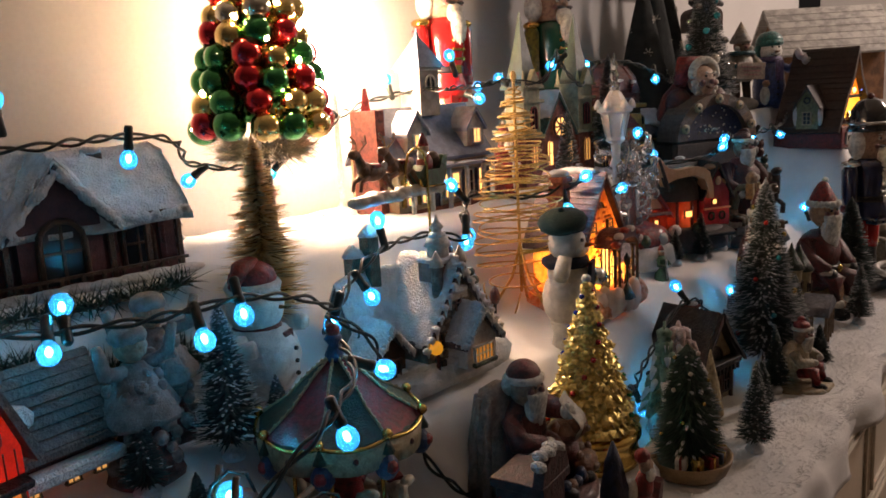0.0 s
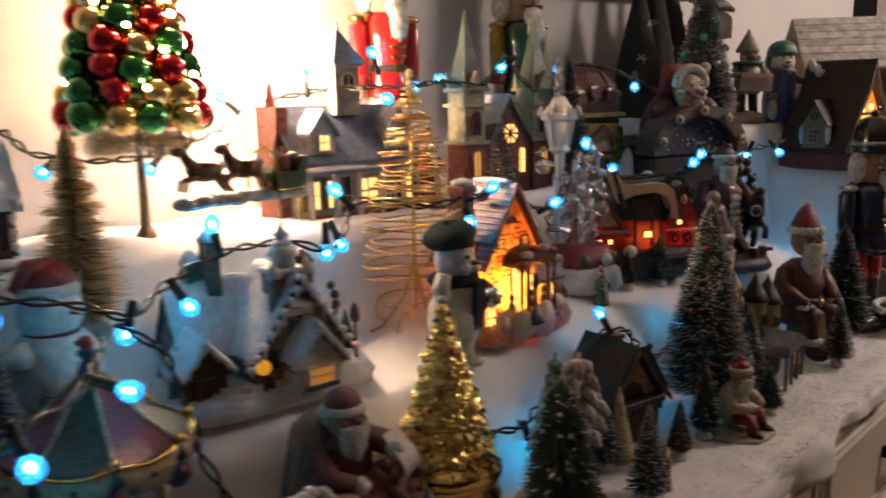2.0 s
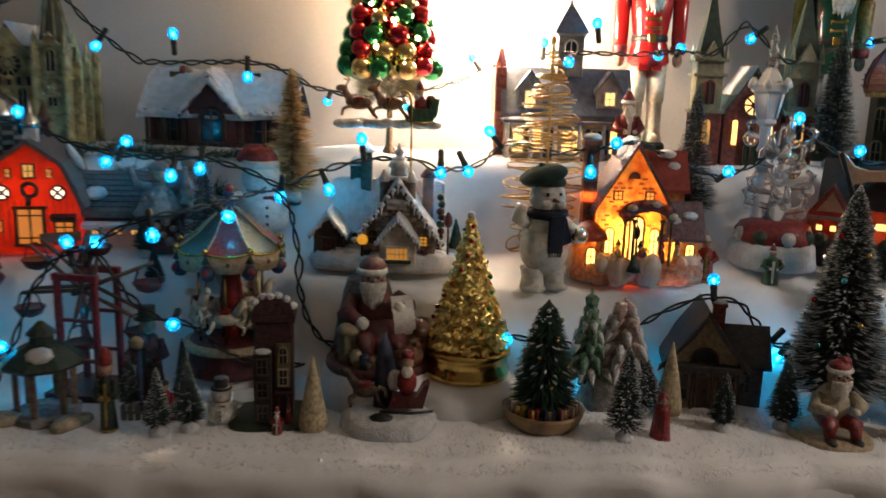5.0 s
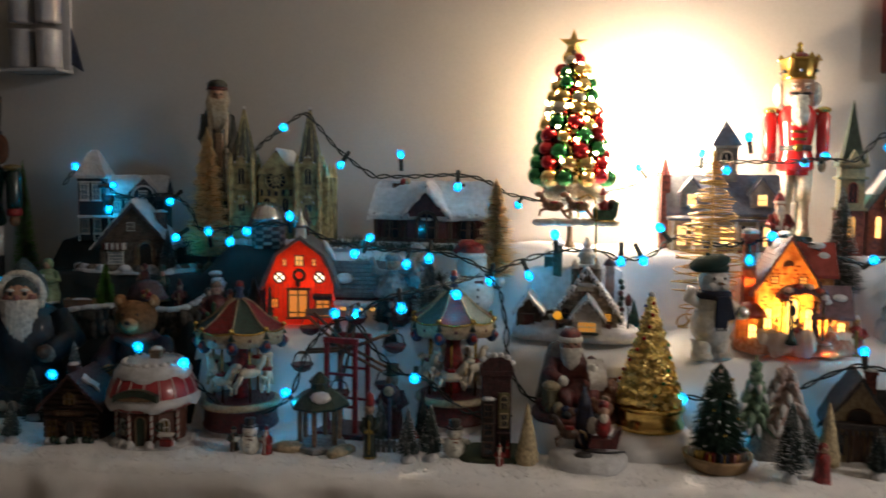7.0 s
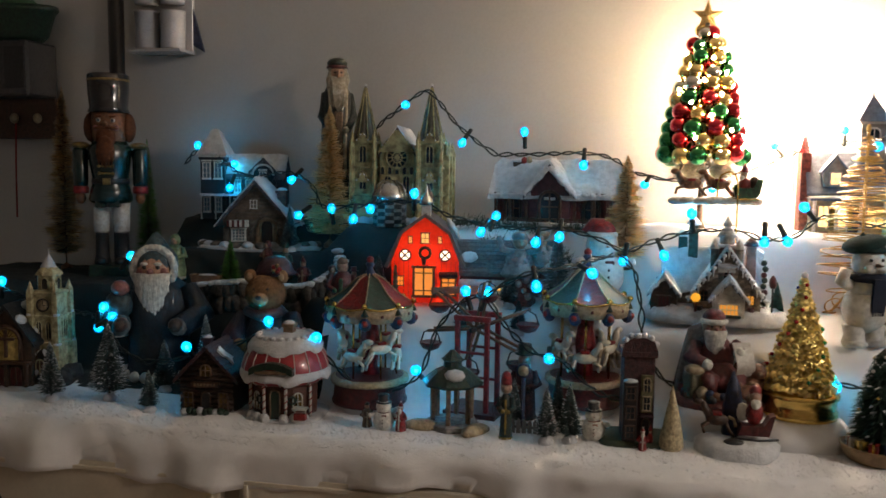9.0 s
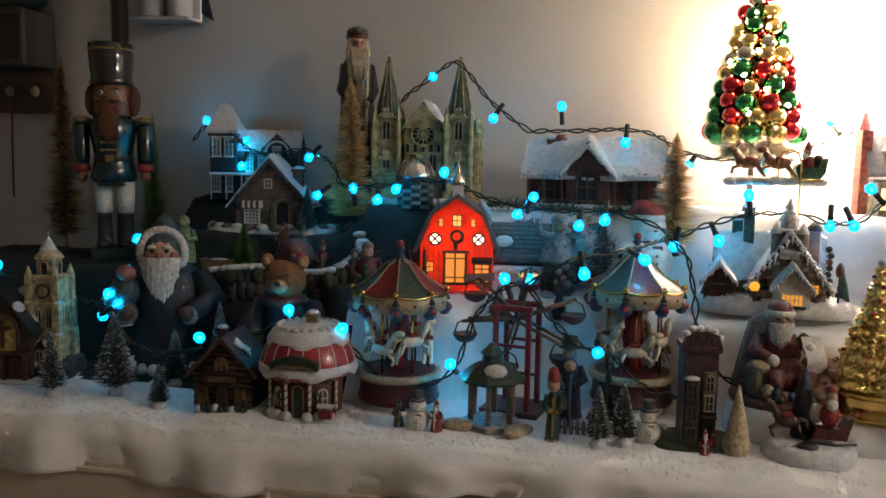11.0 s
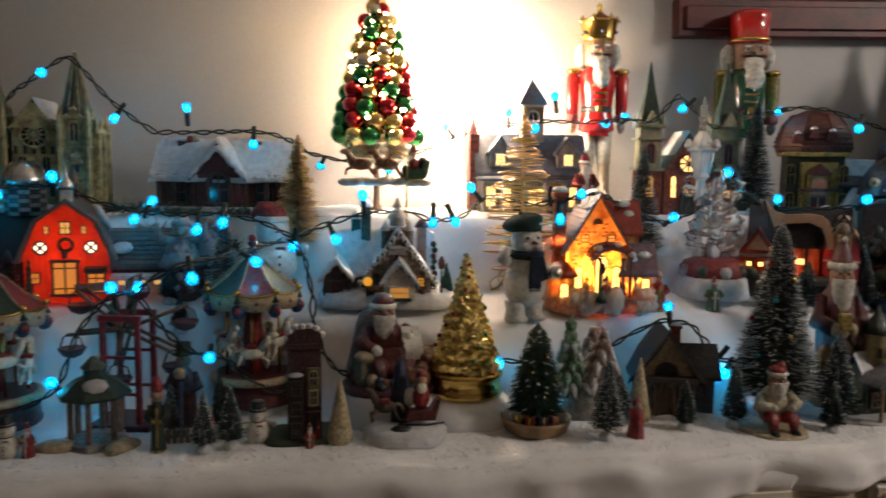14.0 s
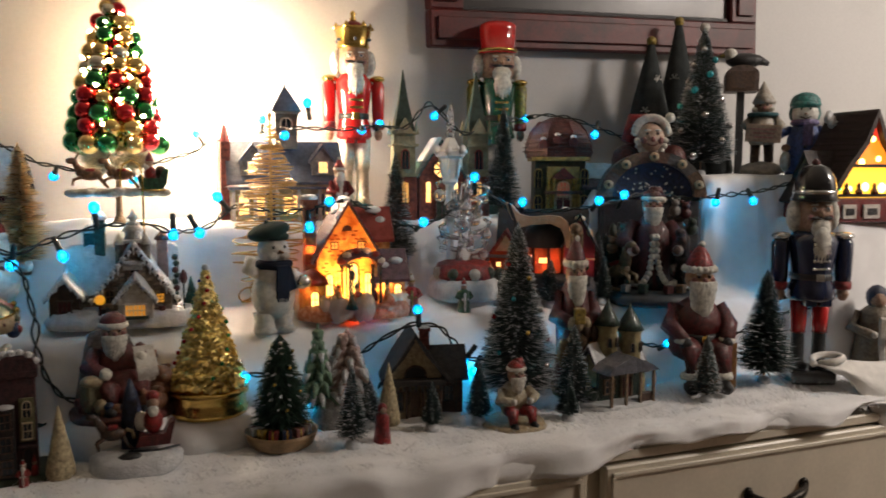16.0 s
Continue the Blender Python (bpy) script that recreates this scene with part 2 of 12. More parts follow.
def nz(x, y, z, s):
    return noise.noise(Vector((x * s, y * s, z * s)))


# ---- the snow-covered steps ----
def snow(x, y):
    """Height of the snow blanket."""
    back = 0.10 * smooth01(0.05, 0.12, x) * smooth01(0.46, 0.40, x)
    left, far = smooth01(-0.08, -0.16, x), smooth01(-0.56, -0.50, x)
    a = 0.455 + 0.006 * nz(x, 0, 12, 15) + 0.5 * back + 0.10 * left
    z = SNOWZ + 0.125 * smooth01(a, a + 0.07, y)
    z += 0.022 * smooth01(0.53, 0.62, y)
    z += 0.065 * left * far * smooth01(0.63, 0.69, y) + 0.060 * left * far * smooth01(0.78, 0.83, y)
    z += 0.125 * smooth01(0.625, 0.70, y) * (1 - left) * (1 - smooth01(1.38, 1.46, x))
    yr = 0.585 + 0.014 * nz(x, 0, 11, 16) + 0.012 * nz(x, y, 14, 42) + 0.105 * smooth01(1.62, 1.57, x)
    z += 0.205 * smooth01(yr, yr + 0.027, y) * smooth01(1.38, 1.46, x)
    w = smooth01(1.72, 1.79, x) * smooth01(0.405, 0.445, y)
    z += w * max(0, 1.29 - z)
    z += 0.006 * nz(x, y, 0, 9) + 0.003 * nz(x, y, 1, 30)
    return z

# ---- the room ----
WALLY = 0.915
WALLPAINT = pmat("grey_wall_paint", (0.50, 0.49, 0.47), 0.65, s1=2.5, s2=180, var=0.05, bump=0.12)
CABPAINT = pmat("cream_cabinet_paint", (0.62, 0.56, 0.45), 0.35, s1=9, s2=150, var=0.07, bump=0.12)
CEIL = pmat("white_ceiling", (0.7, 0.7, 0.68), 0.8, s1=3, var=0.04)
FLOORW = pmat("oak_floor", (0.26, 0.15, 0.08), 0.45, s1=6, s2=90, var=0.2)
BATT = pmat("snow_batting", (0.80, 0.80, 0.80), 0.9, s1=22, s2=900, var=0.06, bump=0.5, sheen=0.4)
IRON = pmat("dark_bronze", (0.03, 0.025, 0.02), 0.35, 0.8, s1=60)
FRAMEWOOD = pmat("red_mahogany", (0.12, 0.013, 0.011), 0.5, s1=14, s2=160, var=0.35, coat=0.05)


def slab(name, c, s, mat, label, category):
    return tagged(Shape().box(c, s, mat, bev=0.02).ob(name), label, category, kind="structure")


slab("wall_north", (0.6, WALLY + 0.06, 1.25), (5.2, 0.12, 2.5), WALLPAINT, "plain grey painted wall behind the village", "wall")
slab("wall_south", (0.6, -2.66, 1.25), (5.2, 0.12, 2.5), WALLPAINT, "plain grey painted wall of the room", "wall")
slab("wall_west", (-2.06, -0.85, 1.25), (0.12, 3.38, 2.5), WALLPAINT, "plain grey painted wall of the room", "wall")
slab("wall_east", (3.26, -0.85, 1.25), (0.12, 3.38, 2.5), WALLPAINT, "plain grey painted wall of the room", "wall")
slab("floor", (0.6, -0.85, -0.05), (5.2, 3.62, 0.1), FLOORW, "brown oak floor of the room", "floor")
slab("ceiling", (0.6, -0.85, 2.56), (5.4, 3.62, 0.12), CEIL, "white painted ceiling", "ceiling")


def sideboard():
    e = thing("sideboard", 0.6, 0.58, 0, 0, "cream painted sideboard with drawers and dark bronze pulls", "sideboard")
    x0, x1, yf, yb, top = -1.374, 1.846, -0.30, 0.31, 0.985
    Shape().box(((x0 + x1) / 2, 0.005, 0.50), (x1 - x0, yb - yf - 0.03, 0.93), CABPAINT, bev=0.02).ob("body", e)
    Shape().box(((x0 + x1) / 2, 0.0, top - 0.006), (x1 - x0 + 0.03, yb - yf + 0.01, 0.016), CABPAINT, bev=0.3).ob("top", e)
    w = (x1 - x0) / 5
    for i in range(5):
        cx = x0 + w * (i + 0.5)
        for cz, h in ((0.892, 0.148), (0.70, 0.21), (0.465, 0.24), (0.205, 0.25)):
            sh = Shape()
            sh.box((cx, yf - 0.004, cz), (w - 0.03, 0.02, h), CABPAINT, bev=0.25)
            d = sh.ob("drawer", e)
            f = Shape()
            for dx, dz, sx, sz in ((0, h / 2 - 0.012, w - 0.05, 0.006), (0, -h / 2 + 0.012, w - 0.05, 0.006), (-w / 2 + 0.027, 0, 0.006, h - 0.03), (w / 2 - 0.027, 0, 0.006, h - 0.03)):
                f.box((cx + dx, yf - 0.016, cz + dz), (sx, 0.005, sz), CABPAINT, bev=0.3)
            f.ob("moulding", d)
            p = Shape()
            pts = [(cx + 0.055 * u, yf - 0.018 - 0.024 * (1 - abs(u) ** 3), cz - 0.010 * (1 - u * u) + 0.004 * math.sin(u * 3.1)) for u in [k / 8 - 1 for k in range(17)]]
            p.tube(pts, [0.0045 + 0.004 * math.sin(math.pi * k / 16) for k in range(17)], IRON, 8)
            p.ball((cx - 0.055, yf - 0.017, cz), (0.009, 0.006, 0.011), IRON, 8)
            p.ball((cx + 0.055, yf - 0.017, cz), (0.009, 0.006, 0.011), IRON, 8)
            p.ob("pull", d, "dark bronze drawer pull")
    return e


sideboard()


def step(name, c, s):
    tagged(Shape().box(c, s, WOOD, bev=0.03).ob(name), "wooden riser box hidden under the snow batting", "riser box")


# near-black sheet added for the shade and dark clutter on the left steps
SHADESHEET = pmat("shade_sheet_green", (0.012, 0.018, 0.016), 0.9, s1=30, s2=400, var=0.3, bump=0.8)


def is_shade_sheet(x, y):
    """Where the batting gives way to the dark sheet standing in for shade."""
    return y > 0.45 + 0.02 * nz(x, y, 4, 20) and x < -0.085 + 0.105 * smooth01(0.56, 0.62, y) + 0.03 * nz(x, y, 6, 15)


def blanket():
    """The white batting: it lies over the steps and hangs over the front edge."""
    x0, x1, dx = -0.98, 2.455, 0.0125
    nx = int((x1 - x0) / dx)
    ys = [0.908 - 0.0115 * i for i in range(55)]
    vs, fs = [], []
    for i in range(nx + 1):
        x = x0 + dx * i
        for y in ys:
            vs.append((x, y, snow(x, y)))
        z0, yl = snow(x, ys[-1]), ys[-1]
        hem = 0.055 + 0.016 * nz(x, 0, 3, 4) + 0.006 * nz(x, 0, 5, 17) - 0.022 * smooth01(1.0, 1.25, x) - 0.028 * smooth01(1.58, 1.64, x) + 0.02 * smooth01(0.3, -0.2, x)
        for j in range(1, 13):
            t = j / 12
            fold = 0.030 * nz(x + 0.02 * t, t * 0.02, 7, 11) * t + 0.005 * nz(x, t * 0.05, 9, 34)
            vs.append((x, yl - 0.030 * math.sin(min(1, 1.6 * t) * math.pi / 2) + fold, z0 - hem * (t ** 1.5) + 0.003 * nz(x, t, 2, 30)))
        vs.append((x, yl - 0.018, z0 - hem - 0.002))
        for j in (8, 4, 0):
            vs.append((x, yl - 0.022 + 0.012 * (8 - j) / 8, z0 - hem * (j / 12) ** 1.5 - 0.008))
    m = len(vs) // (nx + 1)
    for i in range(nx):
        for j in range(m - 1):
            a = i * m + j
            fs.append([a, a + 1, a + m + 1, a + m])
    dark = [f for f in fs if is_shade_sheet(*vs[f[0]][:2])]
    white = [f for f in fs if not is_shade_sheet(*vs[f[0]][:2])]
    for name, part_of, mat, label in (("snow_blanket", white, BATT, "white fluffy snow batting draped over the steps"), ("dark_cloth", dark, SHADESHEET, "near-black green sheet standing in for shade and dark clutter")):
        used = sorted({q for f in part_of for q in f})
        ix = {q: k for k, q in enumerate(used)}
        s = Shape().add([vs[q] for q in used], [[ix[q] for q in f] for f in part_of], mat, True)
        tagged(s.ob(name), label, "snow blanket" if mat is BATT else "cloth", kind="structure")


blanket()


def fuzz():
    """Loose fibres standing off the batting along its front."""
    rnd = random.Random(21)
    s = Shape()
    for i in range(24000):
        x = rnd.uniform(-0.95, 1.78)
        t = rnd.random()
        if t < 0.6:
            y = rnd.uniform(0.285, 0.40)
            p = Vector((x, y, snow(x, y) - 0.001))
            d = Vector((rnd.uniform(-1, 1), rnd.uniform(-1, 1), rnd.uniform(0.1, 0.7)))
        else:
            p = Vector((x, 0.287 - 0.022 * rnd.random(), snow(x, 0.287) - 0.002 - 0.012 * rnd.random()))
            d = Vector((rnd.uniform(-1, 1), rnd.uniform(-1.2, -0.2), rnd.uniform(-1.0, 0.6)))
        q = p + d.normalized() * rnd.uniform(0.003, 0.009 + 0.009 * smooth01(0.9, 1.3, x))
        m = (p + q) / 2 + Vector((rnd.uniform(-1, 1), rnd.uniform(-1, 1), rnd.uniform(0, 1))) * 0.0015
        w = Vector((0.00035, 0, 0.0002))
        s.add([p - w, p + w, m + w, m - w, q], [[0, 1, 2, 3], [3, 2, 4]], BATT)
    tagged(s.ob("batting_fibres"), "loose white fibres of the snow batting", "fibres", kind="stuff")


fuzz()

# ---- trees ----
def bristles(n, h, r, z0, mats, weights, rnd, width=0.0011, droop=-0.12, power=1.0, round_top=0.08, curl=0.0):
    """Stiff bristles twisted round a wire, cut to a cone."""
    s = Shape()
    for i in range(n):
        t = (i + rnd.random()) / n
        z = z0 + (h - z0) * t
        rad = r * (1 - t ** power) * ((0.82 + 0.22 * rnd.random()) if mats[0] is not GOLDBRISTLE else (0.72 + 0.22 * rnd.random() + 0.2 * math.sin(t * 58))) + r * round_top * min(1, (1 - t) * 12)
        if t < 0.06:
            rad *= 0.55 + 7.5 * t
        a = i * 2.39996 + rnd.random()
        d = Vector((math.cos(a), math.sin(a), droop + 0.35 * rnd.random()))
        side = Vector((-math.sin(a), math.cos(a), 0.6 * rnd.random() - 0.3)) * width
        p, q = Vector((0, 0, z)), Vector((0, 0, z)) + d * rad
        mid = p.lerp(q, 0.55) + Vector((0, 0, curl * rad))
        mat = mats[0]
        k = rnd.random()
        for mm, w in zip(mats, weights):
            if k < w:
                mat = mm
                break
            k -= w
        if mat is FROSTTIP:
            p = p.lerp(q, 0.74)
            mid = p.lerp(q, 0.5)
        up = Vector((0, 0, width * 0.6))
        s.add([p - side, p + side, mid + side, mid - side, q, mid + up], [[0, 1, 2, 3], [3, 2, 4], [0, 3, 5], [2, 1, 5], [3, 4, 5], [4, 2, 5]], mat)
    return s


def brush_tree(x, y, h, r, label, n=1500, mats=None, weights=(1,), foot="ball", z=None, name="bottle_brush_tree", group="bottle brush trees", lean=0.0, seed=1, width=0.0011, power=1.0):
    z = snow(x, y) - 0.002 if z is None else z
    e = thing(name, x, y, z, 37 * seed, label, "tree", group)
    e.matrix_basis = e.matrix_basis @ pose(0, 0, 0, lean, 0, 0)
    rnd = random.Random(seed)
    Shape().tube([(0, 0, 0.004), (0, 0, h * 0.5), (0, 0, h)], [0.0016, 0.0012, 0.0006], WOOD, 6).ob("trunk", e)
    bristles(n, h, r, h * 0.07 + 0.008, mats or (FROST, FROSTTIP), weights, rnd, width, power=power).ob("crown", e)
    f = Shape()
    if foot == "ball":
        f.lathe([(0.004, 0), (0.010, 0.001), (0.011, 0.006), (0.008, 0.011), (0.002, 0.013)], SNOWPAINT, n=10, wob=0.1)
    else:
        f.lathe([(0.010, 0), (0.012, 0.001), (0.012, 0.008), (0.006, 0.012), (0.002, 0.016)], foot, n=10)
    f.ob("base", e)
    return e


TREEBALL = {k: pmat(k + "_tree_ball", c, 0.15, m, coat=0.5, s1=20, bump=0) for k, c, m in (("silver", (0.7, 0.7, 0.7), 0.9), ("teal", (0.03, 0.35, 0.42), 0.4), ("gold", (0.7, 0.5, 0.12), 0.9), ("red", (0.45, 0.02, 0.02), 0.4))}


def hang_balls(e, h, r, kinds, n, size):
    """Small balls hung over a brush tree."""
    for i in range(n):
        t = 0.12 + 0.75 * (i + 0.5) / n
        a = i * 2.39996 + 0.7
        k = r * (1 - t) * 0.98 + 0.006
        Shape().ball((k * math.cos(a), k * math.sin(a), h * t), size, TREEBALL[kinds[i % len(kinds)]], 10).ob("ball", e)


GRN = ((FROST, FROSTTIP), (0.72, 0.28))
for i, (x, y, h, r, wt) in enumerate((
        (-0.482, 0.36, 0.100, 0.024, 0.35), (-0.385, 0.37, 0.125, 0.035, 0.3), (-0.300, 0.345, 0.068, 0.018, 0.12),
        (-0.262, 0.455, 0.135, 0.025, 0.3), (0.307, 0.335, 0.080, 0.019, 0.25), (0.338, 0.345, 0.085, 0.021, 0.1),
        (0.822, 0.325, 0.112, 0.026, 0.35), (0.945, 0.355, 0.072, 0.019, 0.1), (1.018, 0.36, 0.095, 0.024, 0.08),
        (1.185, 0.38, 0.135, 0.036, 0.25), (1.150, 0.335, 0.070, 0.022, 0.06), (1.395, 0.33, 0.108, 0.028, 0.4),
        (0.302, 0.590, 0.135, 0.036, 0.3), (0.990, 0.655, 0.205, 0.042, 0.4), (0.255, 0.40, 0.075, 0.017, 0.1), (0.865, 0.405, 0.075, 0.03, 0.3), (0.222, 0.590, 0.070, 0.022, 0.05), (0.345, 0.580, 0.065, 0.02, 0.1), (0.242, 0.555, 0.06, 0.018, 0.05), (-0.005, 0.585, 0.085, 0.022, 0.1), (1.235, 0.545, 0.085, 0.024, 0.15), (1.345, 0.575, 0.12, 0.03, 0.1), (1.165, 0.56, 0.06, 0.018, 0.05),
        (-0.215, 0.70, 0.09, 0.02, 0.1), (1.352, 0.640, 0.12, 0.03, 0.1), (1.395, 0.625, 0.10, 0.03, 0.05), (1.335, 0.545, 0.10, 0.026, 0.1), (0.15, 0.555, 0.06, 0.02, 0.05), (-0.335, 0.45, 0.09, 0.024, 0.1), (0.318, 0.40, 0.09, 0.016, 0.05))):
    brush_tree(x, y, h, r, "small frosted green bottle brush tree standing in the snow", int(500 + 9000 * h), GRN[0], (1 - wt, wt), seed=i + 1)
hang_balls(brush_tree(1.098, 0.40, 0.285, 0.068, "large dark green bottle brush tree with frosted tips and red beads", 6500, GRN[0], (0.66, 0.34), seed=31, width=0.0013), 0.285, 0.068, ("silver", "gold", "teal", "red"), 22, 0.0038)
brush_tree(1.556, 0.38, 0.195, 0.058, "dark green bottle brush tree with lightly frosted tips", 3000, GRN[0], (0.86, 0.14), seed=32, width=0.0013)
brush_tree(1.216, 0.70, 0.205, 0.042, "dark green frosted bottle brush tree behind the church", 2600, GRN[0], (0.75, 0.25), seed=33)
hang_balls(brush_tree(1.668, 0.70, 0.300, 0.074, "tall dark green bottle brush tree with small silver balls", 6500, GRN[0], (0.62, 0.38), seed=34, width=0.0013), 0.300, 0.074, ("silver", "teal", "silver"), 22, 0.0075)
SPARK = pmat("gold_sparkle", (0.85, 0.62, 0.30), 0.22, 1.0, island=0.5, bump=0)
GB = (GOLDBRISTLE, TINSEL, SPARK)
brush_tree(-0.140, 0.715, 0.270, 0.050, "slim bronze gold bottle brush tree beside the cathedral", 4200, GB, (0.7, 0.1, 0.2), seed=41, foot=WOOD, width=0.0011, power=1.5)
brush_tree(0.411, 0.662, 1.424 - snow(0.411, 0.662), 0.047, "bronze gold bottle brush tree beside the station", 2500, GB, (0.7, 0.1, 0.2), seed=42, foot=WOOD, width=0.0011, power=1.4)
brush_tree(-0.79, 0.82, 0.40, 0.048, "tall slim gold glitter tree by the wall", 4200, GB, (0.3, 0.3, 0.4), seed=43, foot=WOOD, width=0.001, power=1.4)
brush_tree(-0.60, 0.84, 0.29, 0.036, "slim green glitter tree behind the nutcracker", 1800, (pmat("green_glitter", (0.12, 0.3, 0.05), 0.3, 0.5, island=0.5, bump=0),), (1,), seed=44, foot=WOOD)
brush_tree(-0.309, 0.640, 0.092, 0.026, "tiny bright green glitter tree on the snowy step", 700, (MATS["green_glitter"],), (1,), seed=45)


def gold_tree(x, y):
    z = snow(x, y) + 0.034
    e = thing("gold_foil_tree", x, y, z, 20, "shiny gold foil tree with coloured beads on a round gold base", "tree")
    e.matrix_basis = e.matrix_basis @ Matrix.Diagonal((0.93, 0.93, 0.88, 1))
    pad = Shape().lathe([(0.078, -0.046), (0.072, -0.016), (0.060, -0.004), (0.05, 0)], BATT, n=28, wob=0.03).ob("snow_pad", None, "", (x, y, z))
    tagged(pad, "folded pad of snow batting under the gold tree", "snow pad")
    s = Shape()
    s.lathe([(0.050, 0), (0.056, 0.002), (0.057, 0.010), (0.054, 0.013), (0.054, 0.030), (0.058, 0.034), (0.058, 0.040), (0.050, 0.043), (0.02, 0.045)], BRASS, n=32)
    s.ob("base", e, "polished gold round base")
    Shape().tube([(0, 0, 0.04), (0, 0, 0.22)], [0.004, 0.002], GOLD, 6).ob("trunk", e)
    rnd = random.Random(5)
    c = Shape()
    n, h, z0 = 1500, 0.222, 0.046
    for i in range(n):
        t = i / n
        zz = z0 + (h - z0) * t + rnd.uniform(-0.004, 0.004)
        rad = 0.048 * (1 - t) ** 1.05 + 0.0015 + (rnd.uniform(-0.004, 0.004) + 0.004 * math.sin(t * 60)) * (1 - 0.7 * t)
        a = i * 2.39996
        o = Vector((math.cos(a) * rad, math.sin(a) * rad, zz))
        w = (0.0034 + 0.002 * rnd.random()) * (1 - 0.45 * t)
        mm = Matrix.Translation(o) @ Euler((rnd.uniform(-0.9, 0.9), rnd.uniform(0.2, 1.2), a)).to_matrix().to_4x4()
        c.add([(-w, -w, 0), (w, -w, 0.001), (w, w, -0.001), (-w, w, 0), (0, 0, 0.002), (0, 0, -0.0012)], [[0, 1, 4], [1, 2, 4], [2, 3, 4], [3, 0, 4], [1, 0, 5], [2, 1, 5], [3, 2, 5], [0, 3, 5]], GOLD, False, mm)
    c.ob("crown", e, "crimped gold foil branches")
    Shape().lathe([(0.044, 0.046), (0.038, 0.07), (0.021, 0.14), (0.004, 0.205), (0.001, 0.222)], GOLD, n=20, wob=0.06).ob("core", e)
    Shape().ball((0, 0, 0.226), 0.0055, FROSTTIP, 8).ob("tip", e, "white tip bead")
    cols = (pmat("blue_bead", (0.02, 0.05, 0.5), 0.2, coat=0.6), pmat("red_bead", (0.5, 0.02, 0.02), 0.2, coat=0.6), pmat("green_bead", (0.02, 0.3, 0.08), 0.2, coat=0.6))
    for i in range(26):
        t = (i + 0.5) / 26
        a, rad = i * 2.2, 0.051 * (1 - t) + 0.005
        Shape().ball((math.cos(a) * rad, math.sin(a) * rad, 0.05 + 0.165 * t), 0.0034, cols[i % 3], 8).ob("bead", e)


gold_tree(0.653, 0.447)


def wire_tree(x, y):
    z = snow(x, y) - 0.002
    e = thing("gold_wire_tree", x, y, z, 0, "cone tree of loosely coiled gold glitter wire standing on three feet", "tree")
    H = 1.464 - z
    rnd = random.Random(9)
    Shape().tube([(0, 0, 0.03), (0, 0, H)], 0.0022, GOLDWIRE, 6).ob("trunk", e)
    for i in range(3):
        a = i * 2.1 + 0.4
        Shape().tube([(0.062 * math.cos(a), 0.062 * math.sin(a), 0.003), (0.04 * math.cos(a), 0.04 * math.sin(a), 0.012), (0.012 * math.cos(a), 0.012 * math.sin(a), 0.05), (0, 0, 0.09)], 0.002, GOLDWIRE, 6).ob("leg", e)
    pts, turns = [], 40
    ph = 0.0
    for i in range(turns * 22):
        t = i / (turns * 22)
        if i % 22 == 0:
            ph, jx, jy = rnd.uniform(-0.010, 0.010), rnd.uniform(-0.012, 0.012), rnd.uniform(-0.012, 0.012)
        a = 2 * math.pi * i / 22
        r = (0.064 * (1 - t) ** 0.9 + 0.004) * (0.72 + 2.2 * min(t, 0.127))
        pts.append((r * math.cos(a) + jx * (1 - t), r * math.sin(a) + jy * (1 - t), 0.035 + (H - 0.045) * t ** 0.62 + 0.5 * ph + 0.10 * r * math.cos(a + ph * 300)))
    sm = []
    for i in range(len(pts)):
        q = pts[max(0, i - 2):i + 3]
        sm.append(tuple(sum(c[k] for c in q) / len(q) for k in range(3)))
    Shape().tube(sm, 0.0011, GOLDWIRE, 5).ob("coil", e, "loose spiral of gold wire")
    Shape().ball((0, 0, H), (0.004, 0.004, 0.007), GOLDWIRE, 8).ob("tip", e)
    for i in range(4):
        a = i * 1.7 + 0.2
        c = Vector((0.045 * math.cos(a), 0.045 * math.sin(a), 0.026))
        Shape().tube([c + Vector((0.016 * math.cos(k * 0.5) , 0.010 * math.sin(k * 0.5 + i), 0.012 * math.sin(k * 0.5))) for k in range(11)], 0.0012, GOLDWIRE, 5).ob("loose_loop", e)


wire_tree(0.768, 0.602)


